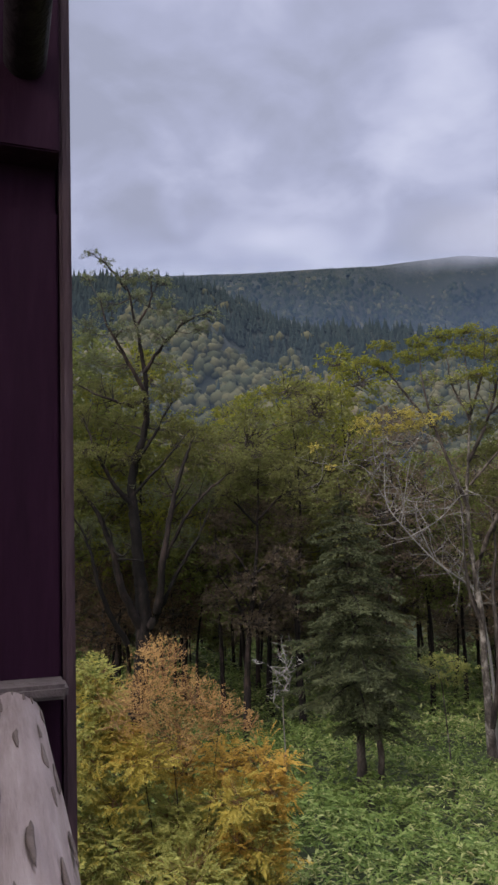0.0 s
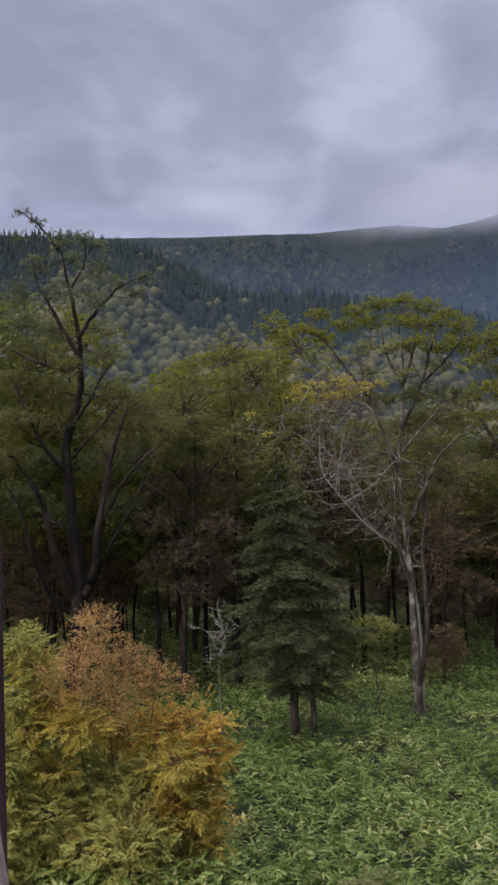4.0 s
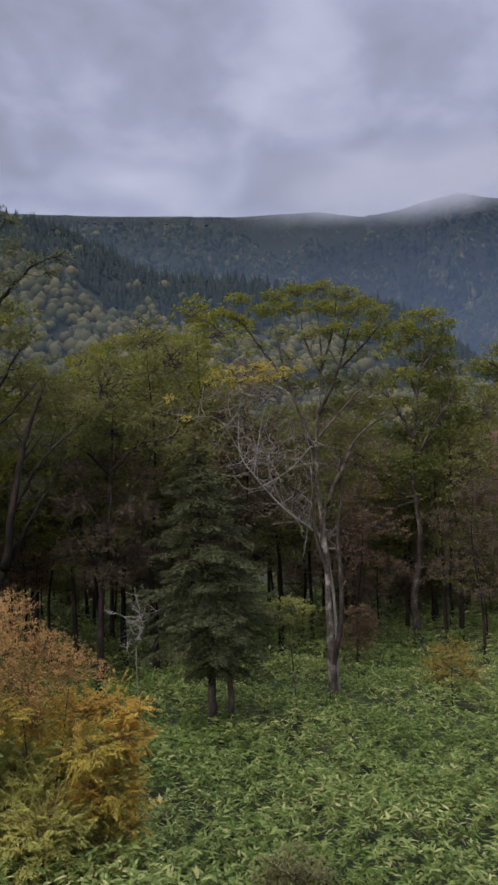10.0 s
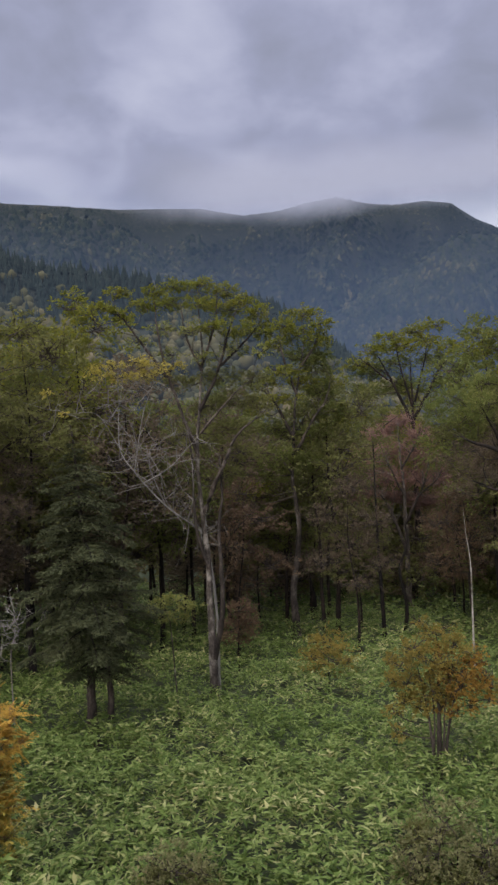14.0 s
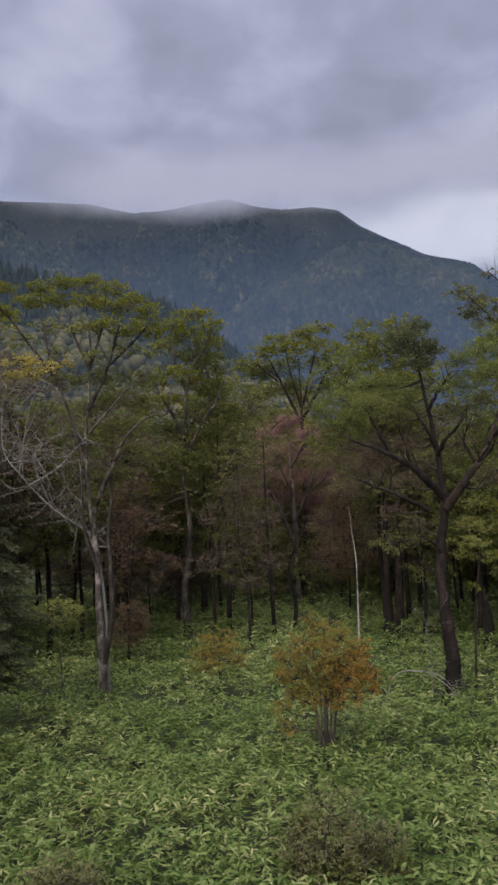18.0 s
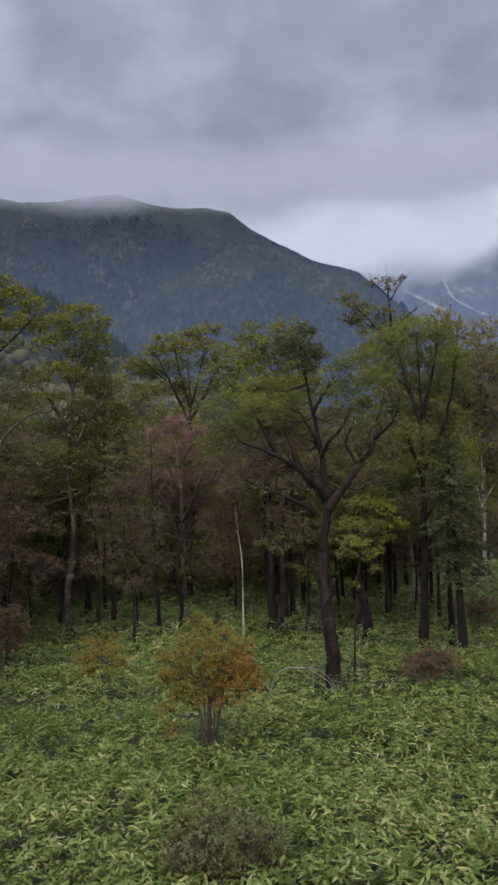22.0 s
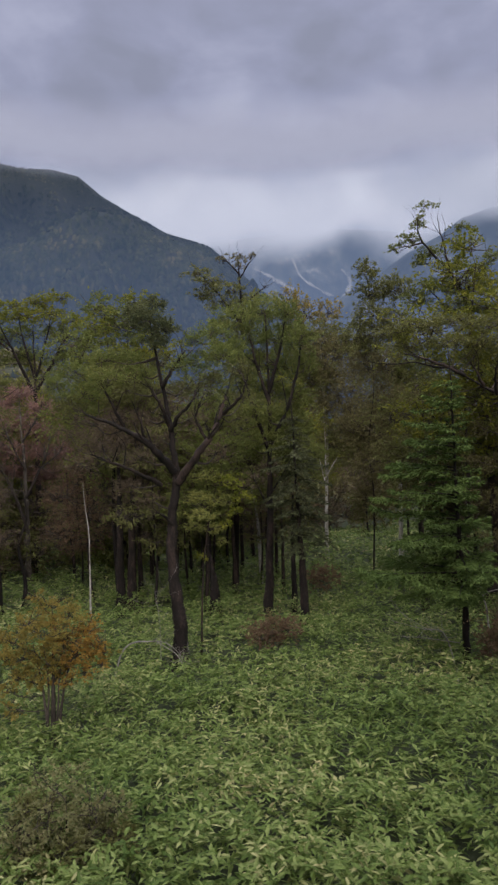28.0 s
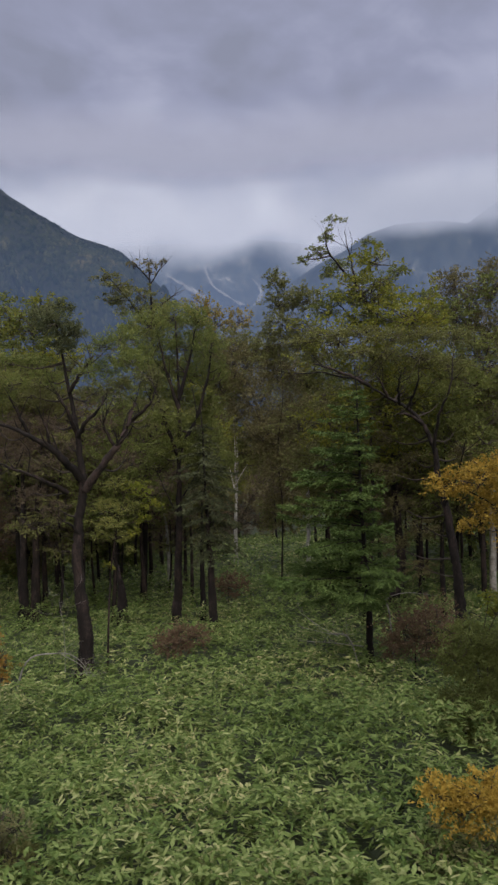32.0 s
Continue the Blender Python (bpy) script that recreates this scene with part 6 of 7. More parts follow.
k = tree("green_shrub", "loose olive green shrub at the edge of the clearing", "shrub", (9.74, 8.85), 0.03,
         [(0.02, -0.0, 0.48), (0.02, -0.0, 1.55)])
leaves(k, "green", [(-0.12, 0.03, 1.73, 0.54, 0.42), (0.14, -0.07, 1.29, 0.54, 0.54), (-0.42, 0.22, 1.26, 0.42, 0.3), (0.21, -0.26, 0.69, 0.54, 0.66), (-0.07, -0.19, 0.16, 0.66, 0.59), (-0.46, 0.27, 0.45, 0.54, 0.42), (0.51, 0.27, 1.5, 0.47, 0.7)])
leaves(k, "lime", [(0.2, -0.17, 2.48, 0.26, 0.19), (0.33, -0.11, 2.22, 0.23, 0.19)])
k = tree("yellow_shrub", "yellow leaved shrub with brownish lower twigs", "shrub", (6.15, 5.82), 0.02,
         [(0.01, -0.0, 0.19), (0.01, -0.0, 0.88)])
leaves(k, "amber", [(-0.21, -0.11, 1.03, 0.37, 0.19), (0.15, -0.08, 1.11, 0.31, 0.21), (0.02, -0.01, 0.81, 0.42, 0.18), (0.45, 0.15, 0.98, 0.37, 0.25)])
leaves(k, "dusty", [(-0.17, -0.07, 0.43, 0.42, 0.37), (0.19, -0.22, 0.47, 0.34, 0.42), (-0.41, -0.02, 0.15, 0.27, 0.27), (0.49, 0.09, 0.58, 0.3, 0.3)])
k = tree("yellow_tree", "small tree reaching out yellow autumn branches", "tree", (9.19, 7.18), 0.06,
         [(-0.01, 0.0, 1.9), (-0.05, 0.0, 3.14), (-0.19, -0.0, 4.14), (-0.37, -0.0, 4.65)])
limb(k, [(-0.05, 0.0, 3.14), (-0.47, -0.01, 3.89), (-0.95, -0.03, 4.23), (-1.27, -0.06, 4.36)])
leaves(k, "amber", [(-1.21, 0.08, 4.33, 0.39, 0.21), (-0.77, 0.06, 4.44, 0.44, 0.31), (-0.62, 0.16, 3.96, 0.29, 0.27), (-0.95, 0.04, 3.71, 0.19, 0.12), (-0.22, 0.1, 4.48, 0.52, 0.42), (-0.15, -0.21, 3.83, 0.52, 0.42)])
k = tree("autumn_bush", "large bush turning from green to orange", "shrub", (-5.10, 8.33), 0.03,
         [(0.01, 0.0, 0.96), (-0.01, -0.0, 1.98), (-0.17, -0.0, 3.17)], twiggy=3.0, twig=RUST_TWIG)
limb(k, [(-0.07, -0.0, 0.03), (-0.33, -0.01, 1.67), (-0.53, -0.02, 3.06)])
limb(k, [(0.07, -0.0, 0.01), (0.37, -0.01, 1.61), (0.53, -0.01, 2.78)])
limb(k, [(0.03, 0.0, 0.02), (0.65, -0.02, 1.24), (1.1, -0.06, 2.19)])
limb(k, [(-0.03, -0.0, 0.02), (-0.74, -0.03, 1.37), (-1.07, -0.06, 2.76)])
leaves(k, "rust", [(-0.24, -0.06, 3.57, 0.45, 0.43), (-0.44, -0.37, 3.16, 0.54, 0.43), (0.2, -0.0, 3.15, 0.45, 0.39), (0.54, -0.14, 2.94, 0.36, 0.29), (-0.04, -0.1, 2.77, 0.62, 0.39), (0.93, -0.09, 2.81, 0.16, 0.17)])
leaves(k, "orange", [(0.79, -0.13, 1.41, 0.38, 0.26), (1.15, -0.09, 1.61, 0.23, 0.23), (1.27, -0.21, 1.26, 0.19, 0.26), (-0.59, -0.09, 2.6, 0.29, 0.23), (0.62, 0.19, 2.22, 0.49, 0.31), (1.07, 0.18, 2.26, 0.36, 0.31), (0.11, 0.25, 2.24, 0.49, 0.31), (1.17, -0.15, 2.01, 0.24, 0.31), (1.34, -0.19, 2.28, 0.17, 0.19), (1.39, -0.11, 1.94, 0.16, 0.21)])
leaves(k, "fern", [(-1.06, 0.1, 3.41, 0.31, 0.26), (-1.14, -0.07, 2.8, 0.4, 0.35), (-1.21, -0.08, 2.23, 0.49, 0.31), (-0.87, -0.02, 3.15, 0.26, 0.23)])
leaves(k, "ochre", [(-1.03, 0.14, 3.16, 0.35, 0.29), (-1.04, -0.03, 2.48, 0.4, 0.31), (-0.73, -0.09, 1.93, 0.35, 0.23), (1.03, -0.18, 1.34, 0.31, 0.26), (0.43, -0.2, 1.2, 0.43, 0.26), (1.21, -0.08, 0.87, 0.26, 0.26), (-0.4, 0.04, 1.31, 0.35, 0.26), (0.65, 0.13, 0.43, 0.4, 0.26), (-0.81, -0.04, 0.79, 0.35, 0.23), (-0.38, -0.29, 2.5, 0.43, 0.35), (-0.8, -0.01, 2.8, 0.31, 0.35), (0.72, -0.2, 1.92, 0.52, 0.31)])
leaves(k, "fern", [(0.02, -0.04, 1.51, 0.38, 0.23), (0.9, -0.25, 0.68, 0.31, 0.23), (-0.62, 0.26, 2.08, 0.49, 0.43), (-0.04, 0.27, 1.64, 0.66, 0.45), (0.62, 0.36, 1.45, 0.61, 0.43), (-0.81, 0.0, 1.37, 0.66, 0.61), (0.09, -0.45, 1.14, 0.83, 0.57), (0.97, 0.21, 0.98, 0.43, 0.49), (-1.02, 0.01, 0.65, 0.66, 0.49), (0.44, 0.4, 0.18, 0.83, 0.49), (1.11, -0.15, 1.46, 0.21, 0.4), (-1.32, -0.18, 1.81, 0.43, 0.61), (-1.44, -0.26, 1.21, 0.52, 0.61), (-1.24, 0.18, -0.07, 0.78, 0.52), (-0.3, 0.58, -0.53, 0.87, 0.61), (0.71, 0.27, -0.34, 0.69, 0.52)])
k = tree("dead_tree", "leaning dead tree with bare grey branches and a few yellow leaves", "tree", (-2.94, 20.36), 0.055,
         [(-0.01, 0.0, 2.59), (-0.22, -0.0, 4.27), (-0.41, -0.1, 4.66), (-1.28, -0.64, 5.39), (-2.04, -1.1, 6.32), (-2.39, -1.14, 6.93), (-2.4, -1.14, 7.84), (-2.28, -1.13, 8.75)], bark="dead")
limb(k, [(-1.28, -0.64, 5.39), (-1.66, -1.07, 6.61), (-1.19, -1.03, 7.2), (-0.59, -1.01, 7.32)])
limb(k, [(-1.83, -0.98, 6.01), (-1.07, -1.03, 6.44), (-0.38, -1.0, 7.17)])
limb(k, [(-2.04, -1.1, 6.32), (-1.77, -1.08, 7.82), (-1.44, -1.05, 8.72)])
limb(k, [(-2.39, -1.14, 6.93), (-2.96, -1.22, 7.86), (-3.78, -1.37, 7.91), (-4.19, -1.45, 8.38)])
limb(k, [(-0.7, -0.31, 4.94), (-0.51, -0.81, 5.68), (-0.54, -1.01, 6.72)])
limb(k, [(-2.37, -1.14, 7.84), (-2.65, -1.18, 8.46), (-2.78, -1.2, 8.92)])
leaves(k, "butter", [(-2.63, -1.17, 9.07, 0.48, 0.15), (-1.95, -1.09, 9.23, 0.55, 0.17), (-1.28, -1.04, 9.02, 0.55, 0.15), (-1.73, -1.07, 8.88, 0.63, 0.15), (-2.34, -1.14, 8.83, 0.44, 0.15), (-2.93, -1.22, 8.93, 0.26, 0.15), (-0.9, -1.02, 9.12, 0.26, 0.13), (-4.19, -1.45, 8.45, 0.13, 0.07), (-3.78, -1.37, 7.88, 0.13, 0.07)])
twigs(k, 120, 1.15, 0.0072)
k = tree("dead_snag", "bare grey dead snag tangled at the foot of the conifer", "snag", (-6.99, 16.23), 0.02,
         [(-0.08, -0.0, 1.99), (0.11, -0.0, 2.42), (0.01, 0.0, 2.84), (0.21, -0.0, 3.36)], bark="dead")
limb(k, [(0.09, -0.0, 2.44), (-0.44, -0.01, 2.79), (-0.7, -0.01, 2.9)])
limb(k, [(0.12, -0.0, 2.71), (0.56, -0.01, 2.89), (0.7, -0.01, 2.95)])
limb(k, [(0.08, -0.0, 2.18), (-0.19, -0.0, 2.19), (-0.3, -0.0, 1.94)])
twigs(k, 36, 0.5, 0.006)
k = tree("fallen_branch", "pale fallen branch arching over the bamboo", "branch", (3.70, 16.97), 0.03,
         [(0.38, -0.0, 0.95), (1.03, -0.03, 1.1), (1.43, -0.06, 1.0), (1.7, -0.09, 0.71), (1.85, -0.1, 0.52)], bark="dead")
limb(k, [(1.15, -0.04, 1.08), (1.58, -0.07, 0.77), (1.75, -0.09, 0.46)])
limb(k, [(1.23, -0.05, 0.64), (1.23, -0.05, 1.54), (1.15, -0.04, 2.18), (1.1, -0.04, 2.49)])
limb(k, [(1.24, -0.05, 1.79), (1.36, -0.06, 2.18), (1.33, -0.05, 2.41)])
limb(k, [(1.08, -0.04, 2.18), (0.99, -0.03, 2.31), (0.99, -0.03, 1.92)])
twigs(k, 34, 0.45, 0.003)
k = tree("fallen_branch", "pale fallen branches lying beside the fir", "branch", (10.77, 13.12), 0.03,
         [(-0.32, -0.0, 0.93), (-0.83, -0.02, 1.07), (-1.6, -0.07, 1.26)], bark="dead")
limb(k, [(0.0, 0.0, 0.78), (-0.58, -0.01, 0.84), (-1.48, -0.06, 0.91)])
limb(k, [(-0.57, -0.01, 1.0), (-0.95, -0.03, 1.2), (-1.34, -0.05, 1.49)])
twigs(k, 16, 0.5, 0.004)
k = tree("fallen_branch", "broken grey branch hung up among the shrubs", "branch", (11.77, 13.18), 0.035,
         [(-0.12, -0.0, 1.34), (-0.18, -0.0, 1.72), (0.29, -0.0, 1.88), (0.99, -0.03, 1.83)], bark="dead")
limb(k, [(-0.18, -0.0, 1.72), (-0.64, -0.01, 1.8)])
k = tree("birch_pole", "thin pale birch pole standing in the bamboo", "trunk", (4.83, 24.70), 0.05,
         [(0.04, -0.0, 1.74), (0.05, -0.0, 3.27), (-0.06, -0.0, 4.42), (-0.1, -0.0, 5.1)], bark="birch")
k = tree("bare_tree", "dark bare trunk in the shade of the woods", "tree", (6.68, 27.88), 0.27,
         [(-0.0, 0.0, 1.96), (0.04, -0.0, 3.91), (0.04, -0.0, 6.09), (0.06, -0.0, 8.29)])
leaves(k, "brown", [(-0.41, 0.02, 6.77, 1.29, 1.03), (0.51, 0.18, 7.61, 1.29, 1.03)])
k = tree("bare_tree", "dark bare trunk beside its twin", "tree", (7.08, 27.78), 0.27,
         [(0.02, -0.0, 1.94), (0.08, -0.0, 3.89), (0.26, -0.0, 5.62), (0.33, -0.0, 7.81)])
leaves(k, "olive", [(0.57, 0.02, 8.23, 1.29, 1.03), (-0.04, -0.29, 9.12, 1.29, 1.03)])
k = tree("burnt_stump", "blackened broken stump in the bamboo", "stump", (8.81, 23.36), 0.3,
         [(-0.0, 0.0, 1.26), (-0.04, 0.0, 1.9), (-0.08, 0.0, 2.36)])
k = tree("burnt_stump", "leaning blackened stump in the deep shade", "stump", (-0.36, 38.17), 0.32,
         [(-0.15, -0.0, 1.47), (-0.24, -0.0, 2.19)])
k = tree("birch_pole", "leaning pale birch in the dark woods", "trunk", (14.12, 31.11), 0.12,
         [(-0.07, -0.0, 2.54), (-0.24, -0.0, 3.96), (-0.55, -0.0, 5.79), (-0.72, -0.01, 6.84)], bark="birch")
k = tree("birch_pole", "white birch with a forked stem at the clearing", "trunk", (21.81, 38.40), 0.13,
         [(0.06, -0.0, 2.61), (0.07, -0.0, 5.23), (0.09, -0.0, 7.21), (0.04, -0.0, 10.51)], bark="birch")
limb(k, [(0.04, -0.0, 4.58), (-0.17, -0.0, 5.57), (-0.3, -0.0, 6.23)])
limb(k, [(0.06, -0.0, 4.91), (0.53, -0.0, 5.72), (0.87, -0.01, 6.2)])
k = tree("bare_tree", "dark slim trunk deep in the woods", "tree", (14.89, 35.14), 0.17,
         [(-0.01, 0.0, 1.92), (-0.02, 0.0, 3.95), (-0.06, -0.0, 6.57)])
k = tree("bare_tree", "dark trunk near the clearing's edge", "tree", (11.86, 23.32), 0.16,
         [(0.01, -0.0, 2.07), (0.04, -0.0, 3.83), (0.07, -0.0, 5.79)])
leaves(k, "green", [(0.01, 0.71, 6.59, 1.08, 1.17), (0.44, -0.08, 5.59, 0.94, 1.08)])

# ---- the woods behind: many more trees of the same kinds ----


def build_woods():
    kinds = []
    for i, (kind, h) in enumerate([("green", 14.5), ("olive", 13.0), ("yellowgreen", 15.5), ("brown", 12.0), ("green", 12.0)]):
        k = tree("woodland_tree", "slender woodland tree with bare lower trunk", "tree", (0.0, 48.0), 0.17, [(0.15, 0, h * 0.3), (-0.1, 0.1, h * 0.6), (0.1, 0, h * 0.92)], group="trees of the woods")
        k["ob"].location = (0, 0, 0)
        cl = []
        for j in range(8):
            a, s = j * 2.4, j / 7
            w = 0.9 + 1.9 * math.sin(0.5 + 2.4 * s)
            cl.append((math.cos(a) * w * 0.55, math.sin(a) * w * 0.55, h * (0.46 + 0.5 * s), w * 0.95, w * 0.55))
        leaves(k, kind, cl, 0.42)
        kinds.append(k["ob"])
    r = np.random.RandomState(21)
    spots = []
    while len(spots) < 120:
        az, d = r.uniform(-46, 54), r.uniform(30, 64)
        # an open lane runs down the clearing
        if (27 < az < 35.5 and d < 58) or (3.5 < az < 10 and d < 43) or (-4 < az < 0 and d < 33):
            continue
        x, y = d * math.sin(math.radians(az)), d * math.cos(math.radians(az))
        if all((x - a) ** 2 + (y - b) ** 2 > 2.9 ** 2 for a, b, *_ in spots):
            spots.append((x, y, az, d))
    # the wood comes closer on this side
    for az, d in [(-41, 23), (-37, 27), (-34, 24), (-31, 28), (-28, 25), (-24.5, 27.5), (-22, 24), (-19, 28), (-15.5, 26), (-12.5, 29), (-43, 28), (-26, 31), (15, 33), (17.5, 29), (20, 27), (22.5, 30), (37, 26), (39.5, 23.5), (42.5, 27), (45.5, 24), (48.5, 27), (38.5, 31), (44, 31)]:
        spots.append((d * math.sin(math.radians(az)), d * math.cos(math.radians(az)), az, d))
    # a few unseen ones are added nearer, beyond the view's edge, to shade the clearing
    for az, d in [(69, 11), (66, 15), (63, 19), (61, 24), (74, 9), (-58, 15), (-57, 20), (60, 29), (58.5, 25), (63, 14.5), (66, 12), (58, 33)]:
        spots.append((d * math.sin(math.radians(az)), d * math.cos(math.radians(az)), az, d))
    for i, (x, y, az, d) in enumerate(spots):
        ob = kinds[i % 5] if i < 5 else copy_thing(kinds[i % 5], Matrix())
        s = r.uniform(0.72, 0.95) * (0.86 if az > 15 else 1.0)
        ob.matrix_basis = pose(x, y, float(soil(x, y)), r.uniform(-3, 3), r.uniform(-3, 3), r.uniform(0, 360)) @ Matrix.Diagonal((s, s, s, 1))
    # low growth under the trees
    low = []
    for kind, label in [("brown", "dull brown undergrowth in the shade of the woods"), ("olive", "olive undergrowth in the shade of the woods"), ("green", "dark green undergrowth in the shade of the woods")]:
        k = tree("undergrowth", label, "shrub", (0.0, 42.0), 0.05, [(0.05, 0, 0.8), (0, 0.05, 2.2)], twiggy=1.5, group="undergrowth of the woods")
        k["ob"].location = (0, 0, 0)
        leaves(k, kind, [(0, 0, 2.6, 1.3, 0.8), (0.9, 0.2, 1.8, 1.1, 0.8), (-0.9, -0.1, 2.0, 1.1, 0.9), (0.2, 0.4, 3.5, 0.9, 0.7), (-0.3, -0.5, 1.2, 1.2, 0.6)], 0.5)
        low.append(k["ob"])
    for i in range(84):
        az, d = r.uniform(-44, 52), r.uniform(40, 66)
        if 26 < az < 36.5 and d < 60:
            d = r.uniform(60, 68)
        x, y = d * math.sin(math.radians(az)), d * math.cos(math.radians(az))
        ob = low[i % 3] if i < 3 else copy_thing(low[i % 3], Matrix())
        s = r.uniform(0.8, 1.5)
        ob.matrix_basis = pose(x, y, float(soil(x, y)), 0, 0, r.uniform(0, 360)) @ Matrix.Diagonal((s * 1.2, s * 1.2, s, 1))
    # young trees with low crowns at the edge of the woods
    young = []
    for kind, label in [("dullred", "young tree with dull reddish foliage"), ("brown", "young tree with dull brown foliage"), ("olive", "young olive tree with low loose crown"), ("tan", "young tree turning tan")]:
        k = tree("young_tree", label, "tree", (0.0, 30.0), 0.09, [(0.1, 0, 2), (-0.1, 0.1, 4.5), (0.1, 0, 7)], twiggy=1.6, group="young trees")
        k["ob"].location = (0, 0, 0)
        leaves(k, kind, [(0.2, 0, 6.6, 1.0, 0.7), (-0.9, 0.3, 5.6, 1.2, 0.6), (0.9, -0.3, 5.2, 1.2, 0.7), (0.1, 0.6, 4.3, 1.4, 0.7), (-1.1, -0.4, 3.7, 1.1, 0.5), (1.2, 0.2, 3.4, 1.0, 0.5), (0.1, -0.6, 2.8, 1.0, 0.4)], 0.5)
        young.append(k["ob"])
    near_spots = []
    while len(near_spots) < 44:
        az, d = r.uniform(-43, 50), r.uniform(26, 40)
        if 25 < az < 36.5 or 3 < az < 10.5 or -4 < az < -0.5 or -10 < az < -7 or (-6.5 < az < 1.5 and d < 33):
            continue
        x, y = d * math.sin(math.radians(az)), d * math.cos(math.radians(az))
        if all((x - p) ** 2 + (y - q) ** 2 > 2.4 ** 2 for p, q in near_spots):
            near_spots.append((x, y))
    for i, (x, y) in enumerate(near_spots):
        ob = young[i % 4] if i < 4 else copy_thing(young[i % 4], Matrix())
        s = r.uniform(0.8, 1.2)
        ob.matrix_basis = pose(x, y, float(soil(x, y)), r.uniform(-4, 4), r.uniform(-4, 4), r.uniform(0, 360)) @ Matrix.Diagonal((s, s, s, 1))
    # the farther woods close the view
    n = 520
    az, d = np.radians(r.uniform(-58, 62, n)), r.uniform(68, 120, n)
    quads = []
    for a, dist in zip(az, d):
        c = np.array([dist * math.sin(a), dist * math.cos(a), float(soil(0, dist * math.cos(a)))])
        h, w, m = r.uniform(9, 15), r.uniform(2.2, 3.6), 150
        q = unit(r.normal(size=(m, 3))) * r.uniform(0.4, 1.0, (m, 1)) * [w, w, h * 0.52] + c + [0, 0, h * 0.5]
        ax, nn = unit(r.normal(size=(m, 3))), unit(r.normal(size=(m, 3)) * 0.7 + [0, 0, 1.0])
        ln = r.uniform(0.5, 0.95, m)
        quads.append(leaf_quads(q, ax, unit(np.cross(nn, ax)), ln, ln * 0.6))
    v = np.concatenate(quads).reshape(-1, 3)
    tagged(new("distant_woods", mesh_of("distant_woods", v, np.arange(len(v)).reshape(-1, 4), LEAF["tan"], False)), "dim farther woods beyond the clearing", "woods", kind="stuff")
    # bare thin poles between them
    pole = None
    for i in range(34):
        az, d = r.uniform(-44, 52), r.uniform(30, 60)
        if 27 < az < 35.5:
            continue
        x, y = d * math.sin(math.radians(az)), d * math.cos(math.radians(az))
        m = pose(x, y, float(soil(x, y)), r.uniform(-5, 5), r.uniform(-5, 5), r.uniform(0, 360)) @ Matrix.Diagonal((1, 1, r.uniform(0.7, 1.2), 1))
        if pole is None:
            v, f = tube(smooth_line([(0, 0, -0.3), (0.18, 0, 2), (-0.05, 0.15, 4.5), (0.28, 0.1, 6.5), (0.1, 0.3, 9)], 7), 0.10, 0.02, 8, 0.16)
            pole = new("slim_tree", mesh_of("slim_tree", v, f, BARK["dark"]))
            tagged(pole, "slim bare tree in the shade of the woods", "tree", "slim bare trees")
            pole.matrix_basis = m
        else:
            copy_thing(pole, m)


build_woods()

# ---- dwarf bamboo over the whole clearing ----


def blades(base, heading, rise, length, width, r):
    """Folded, arching blades: foot, two pairs of flanks with a spine between, tip."""
    n = len(base)
    up = np.array([0, 0, 1.0])
    ax = np.stack([np.cos(heading) * np.cos(rise), np.sin(heading) * np.cos(rise), np.sin(rise)], 1)
    sd = unit(np.stack([-np.sin(heading), np.cos(heading), np.zeros(n)], 1) + r.normal(size=(n, 3)) * 0.28)
    L, Wd = length[:, None], width[:, None]
    sag = r.uniform(0.22, 0.55, (n, 1))
    mid = base + ax * L * 0.36 - up * L * sag * 0.10
    out_ = base + ax * L * 0.68 - up * L * sag * 0.42
    tip = base + ax * L - up * L * sag
    drop = up * Wd * 0.20
    v = np.stack([base, mid + sd * Wd * 0.5 - drop, mid, mid - sd * Wd * 0.5 - drop, out_ + sd * Wd * 0.40 - drop, out_ - sd * Wd * 0.40 - drop, tip], 1).reshape(-1, 3)
    k = np.arange(n)[:, None, None] * 7
    f = (k + np.array([[0, 2, 1], [0, 3, 2], [1, 2, 4], [2, 5, 4], [2, 3, 5], [4, 5, 6]])[None]).reshape(-1, 3)
    return v, f


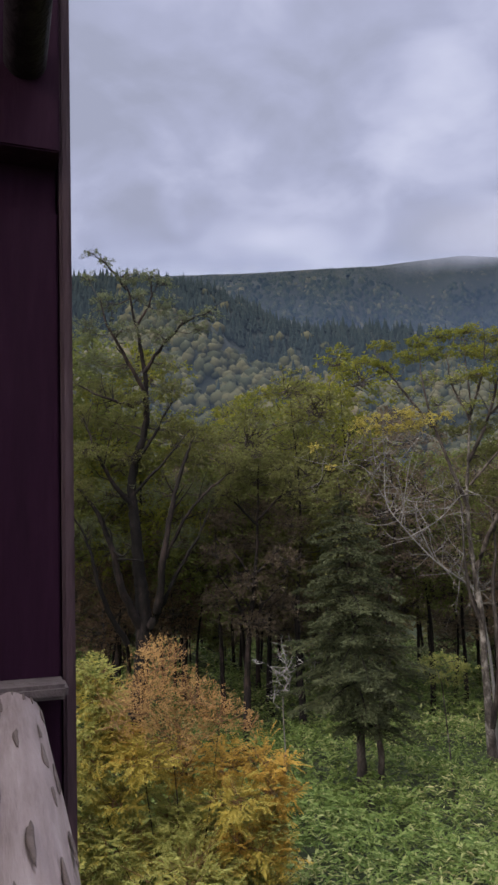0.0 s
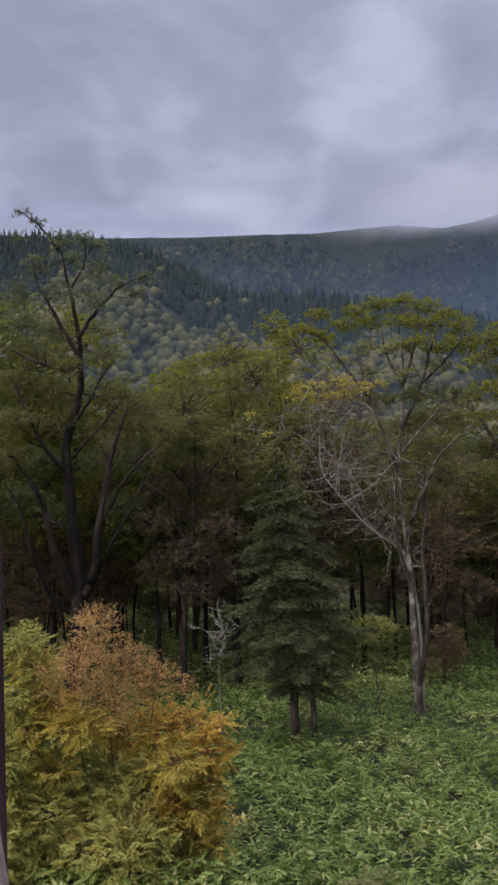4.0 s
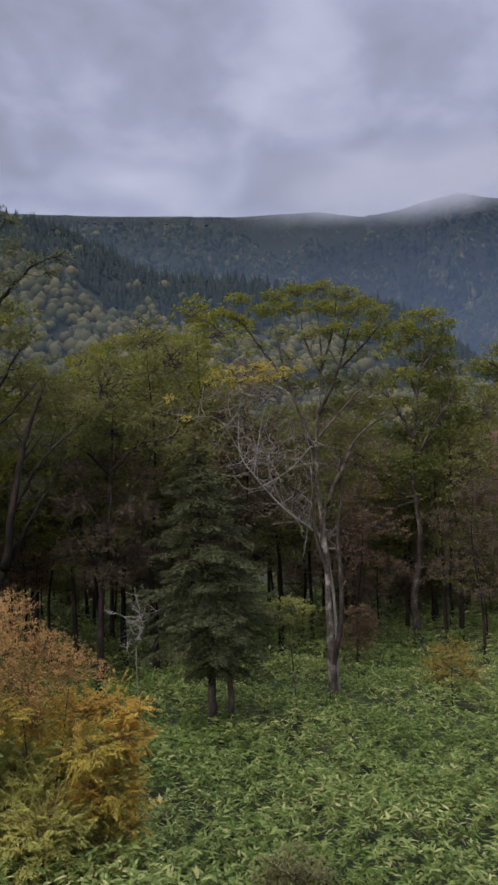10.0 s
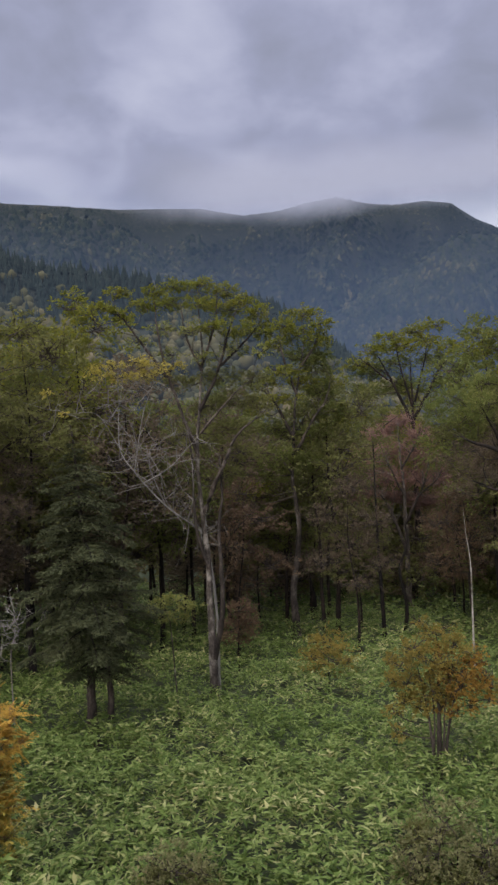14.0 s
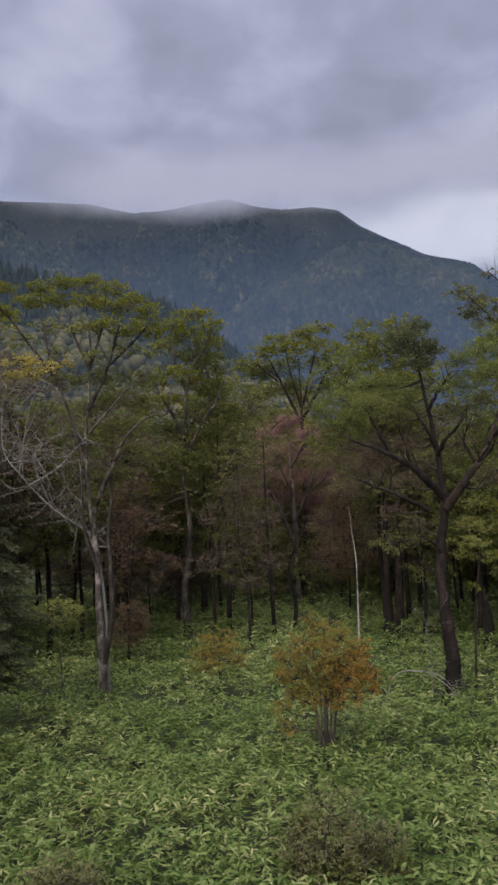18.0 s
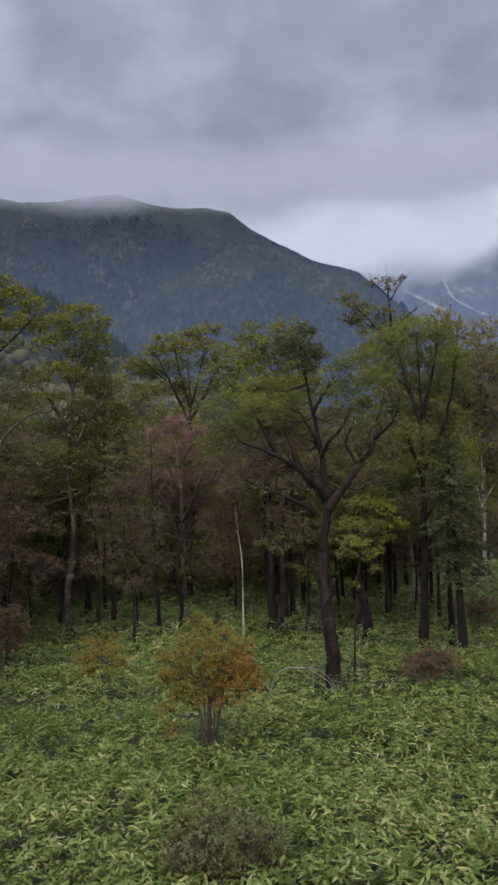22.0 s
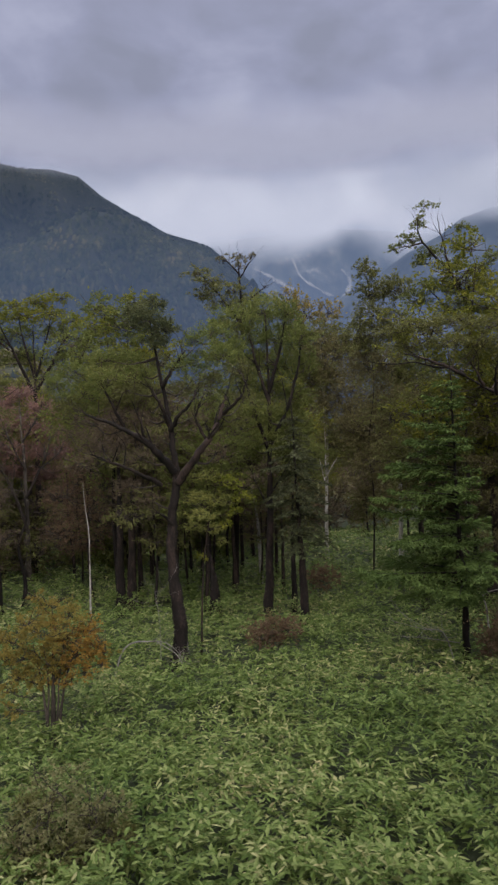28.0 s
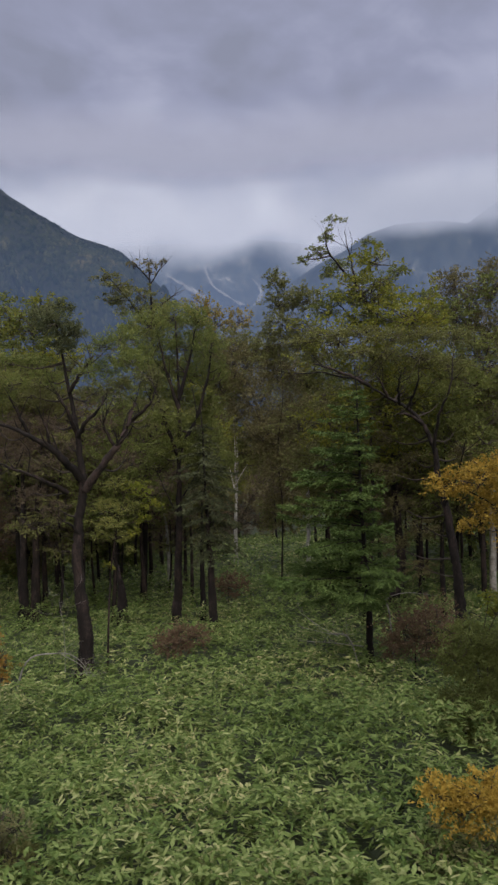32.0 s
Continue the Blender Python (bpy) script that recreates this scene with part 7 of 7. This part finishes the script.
def build_bamboo():
    r = np.random.RandomState(31)
    near, far = [], []
    for d0, d1, density, count, scale in [(5.0, 10, 84, 8, 1.0), (10, 16, 68, 8, 1.05), (16, 25, 46, 6, 1.15), (25, 38, 20, 6, 1.45), (38, 66, 5.5, 6, 2.4)]:
        n = int(density * 0.5 * (d1 ** 2 - d0 ** 2) * math.radians(104))
        d = np.sqrt(r.uniform(d0 ** 2, d1 ** 2, n))
        az = np.radians(r.uniform(-49, 55, n))
        x, y = d * np.sin(az), d * np.cos(az)
        swell = 0.10 * np.sin(x * 0.9 + 1.1 * np.sin(y * 0.7)) + 0.08 * np.sin(y * 1.3 + x * 0.4) + 0.07 * np.sin(x * 3.1 + y * 2.3) + 0.05 * np.sin(x * 5.3 - y * 4.1)
        h = 0.62 + swell + np.minimum(r.uniform(-0.42, 0.16, n), 0.06)
        p = np.stack([x, y, soil(x, y) + h], 1)
        heading0 = r.uniform(0, 6.28, n)
        size = r.uniform(0.75, 1.2, n)
        for i in range(count):
            hd = heading0 + i * 2 * np.pi / count + r.normal(size=n) * 0.30
            rise = r.normal(size=n) * 0.28 + 0.42
            ln = 0.155 * size * scale * r.uniform(0.75, 1.15, n)
            base = p + r.normal(size=(n, 3)) * [0.02, 0.02, 0.035] * scale
            v, f = blades(base, hd, rise, ln, ln * r.uniform(0.22, 0.31, n), r)
            if d0 < 9:
                near.append((v, f))
            else:
                # farther off a blade is a simple folded diamond
                v = v.reshape(-1, 7, 3)[:, [0, 1, 6, 3]].reshape(-1, 3)
                k = np.arange(n)[:, None, None] * 4
                far.append((v, (k + np.array([[0, 2, 1], [0, 3, 2]])[None]).reshape(-1, 3)))
    # it also grows up to the deck and round its sides
    n = 8500
    d, az = np.sqrt(r.uniform(1.0, 14.0 ** 2, n)), np.radians(r.uniform(-105, 112, n))
    inside = (d > 5.0) & (np.degrees(az) > -49) & (np.degrees(az) < 55)
    x, y = d * np.sin(az), d * np.cos(az)
    along, outward = x * S[0] + y * S[1], x * N[0] + y * N[1]
    keep = ~inside & ((outward > 0.45) | (along < -2.6) | (along > 3.1))
    p = np.stack([x, y, soil(x, y) + 0.62 + np.minimum(r.uniform(-0.42, 0.16, n), 0.06)], 1)[keep]
    m = len(p)
    for i in range(6):
        ln = r.uniform(0.17, 0.27, m)
        v, f = blades(p + r.normal(size=(m, 3)) * 0.03, r.uniform(0, 6.28, m), r.normal(size=m) * 0.3 + 0.4, ln, ln * r.uniform(0.22, 0.30, m), r)
        near.append((v, f))
    pieces = near + far
    v, f = join(pieces)
    ob = new("dwarf_bamboo", mesh_of("dwarf_bamboo", v, f, SASA, False))
    tagged(ob, "knee high dwarf bamboo with broad green leaves", "bamboo", kind="stuff")


build_bamboo()
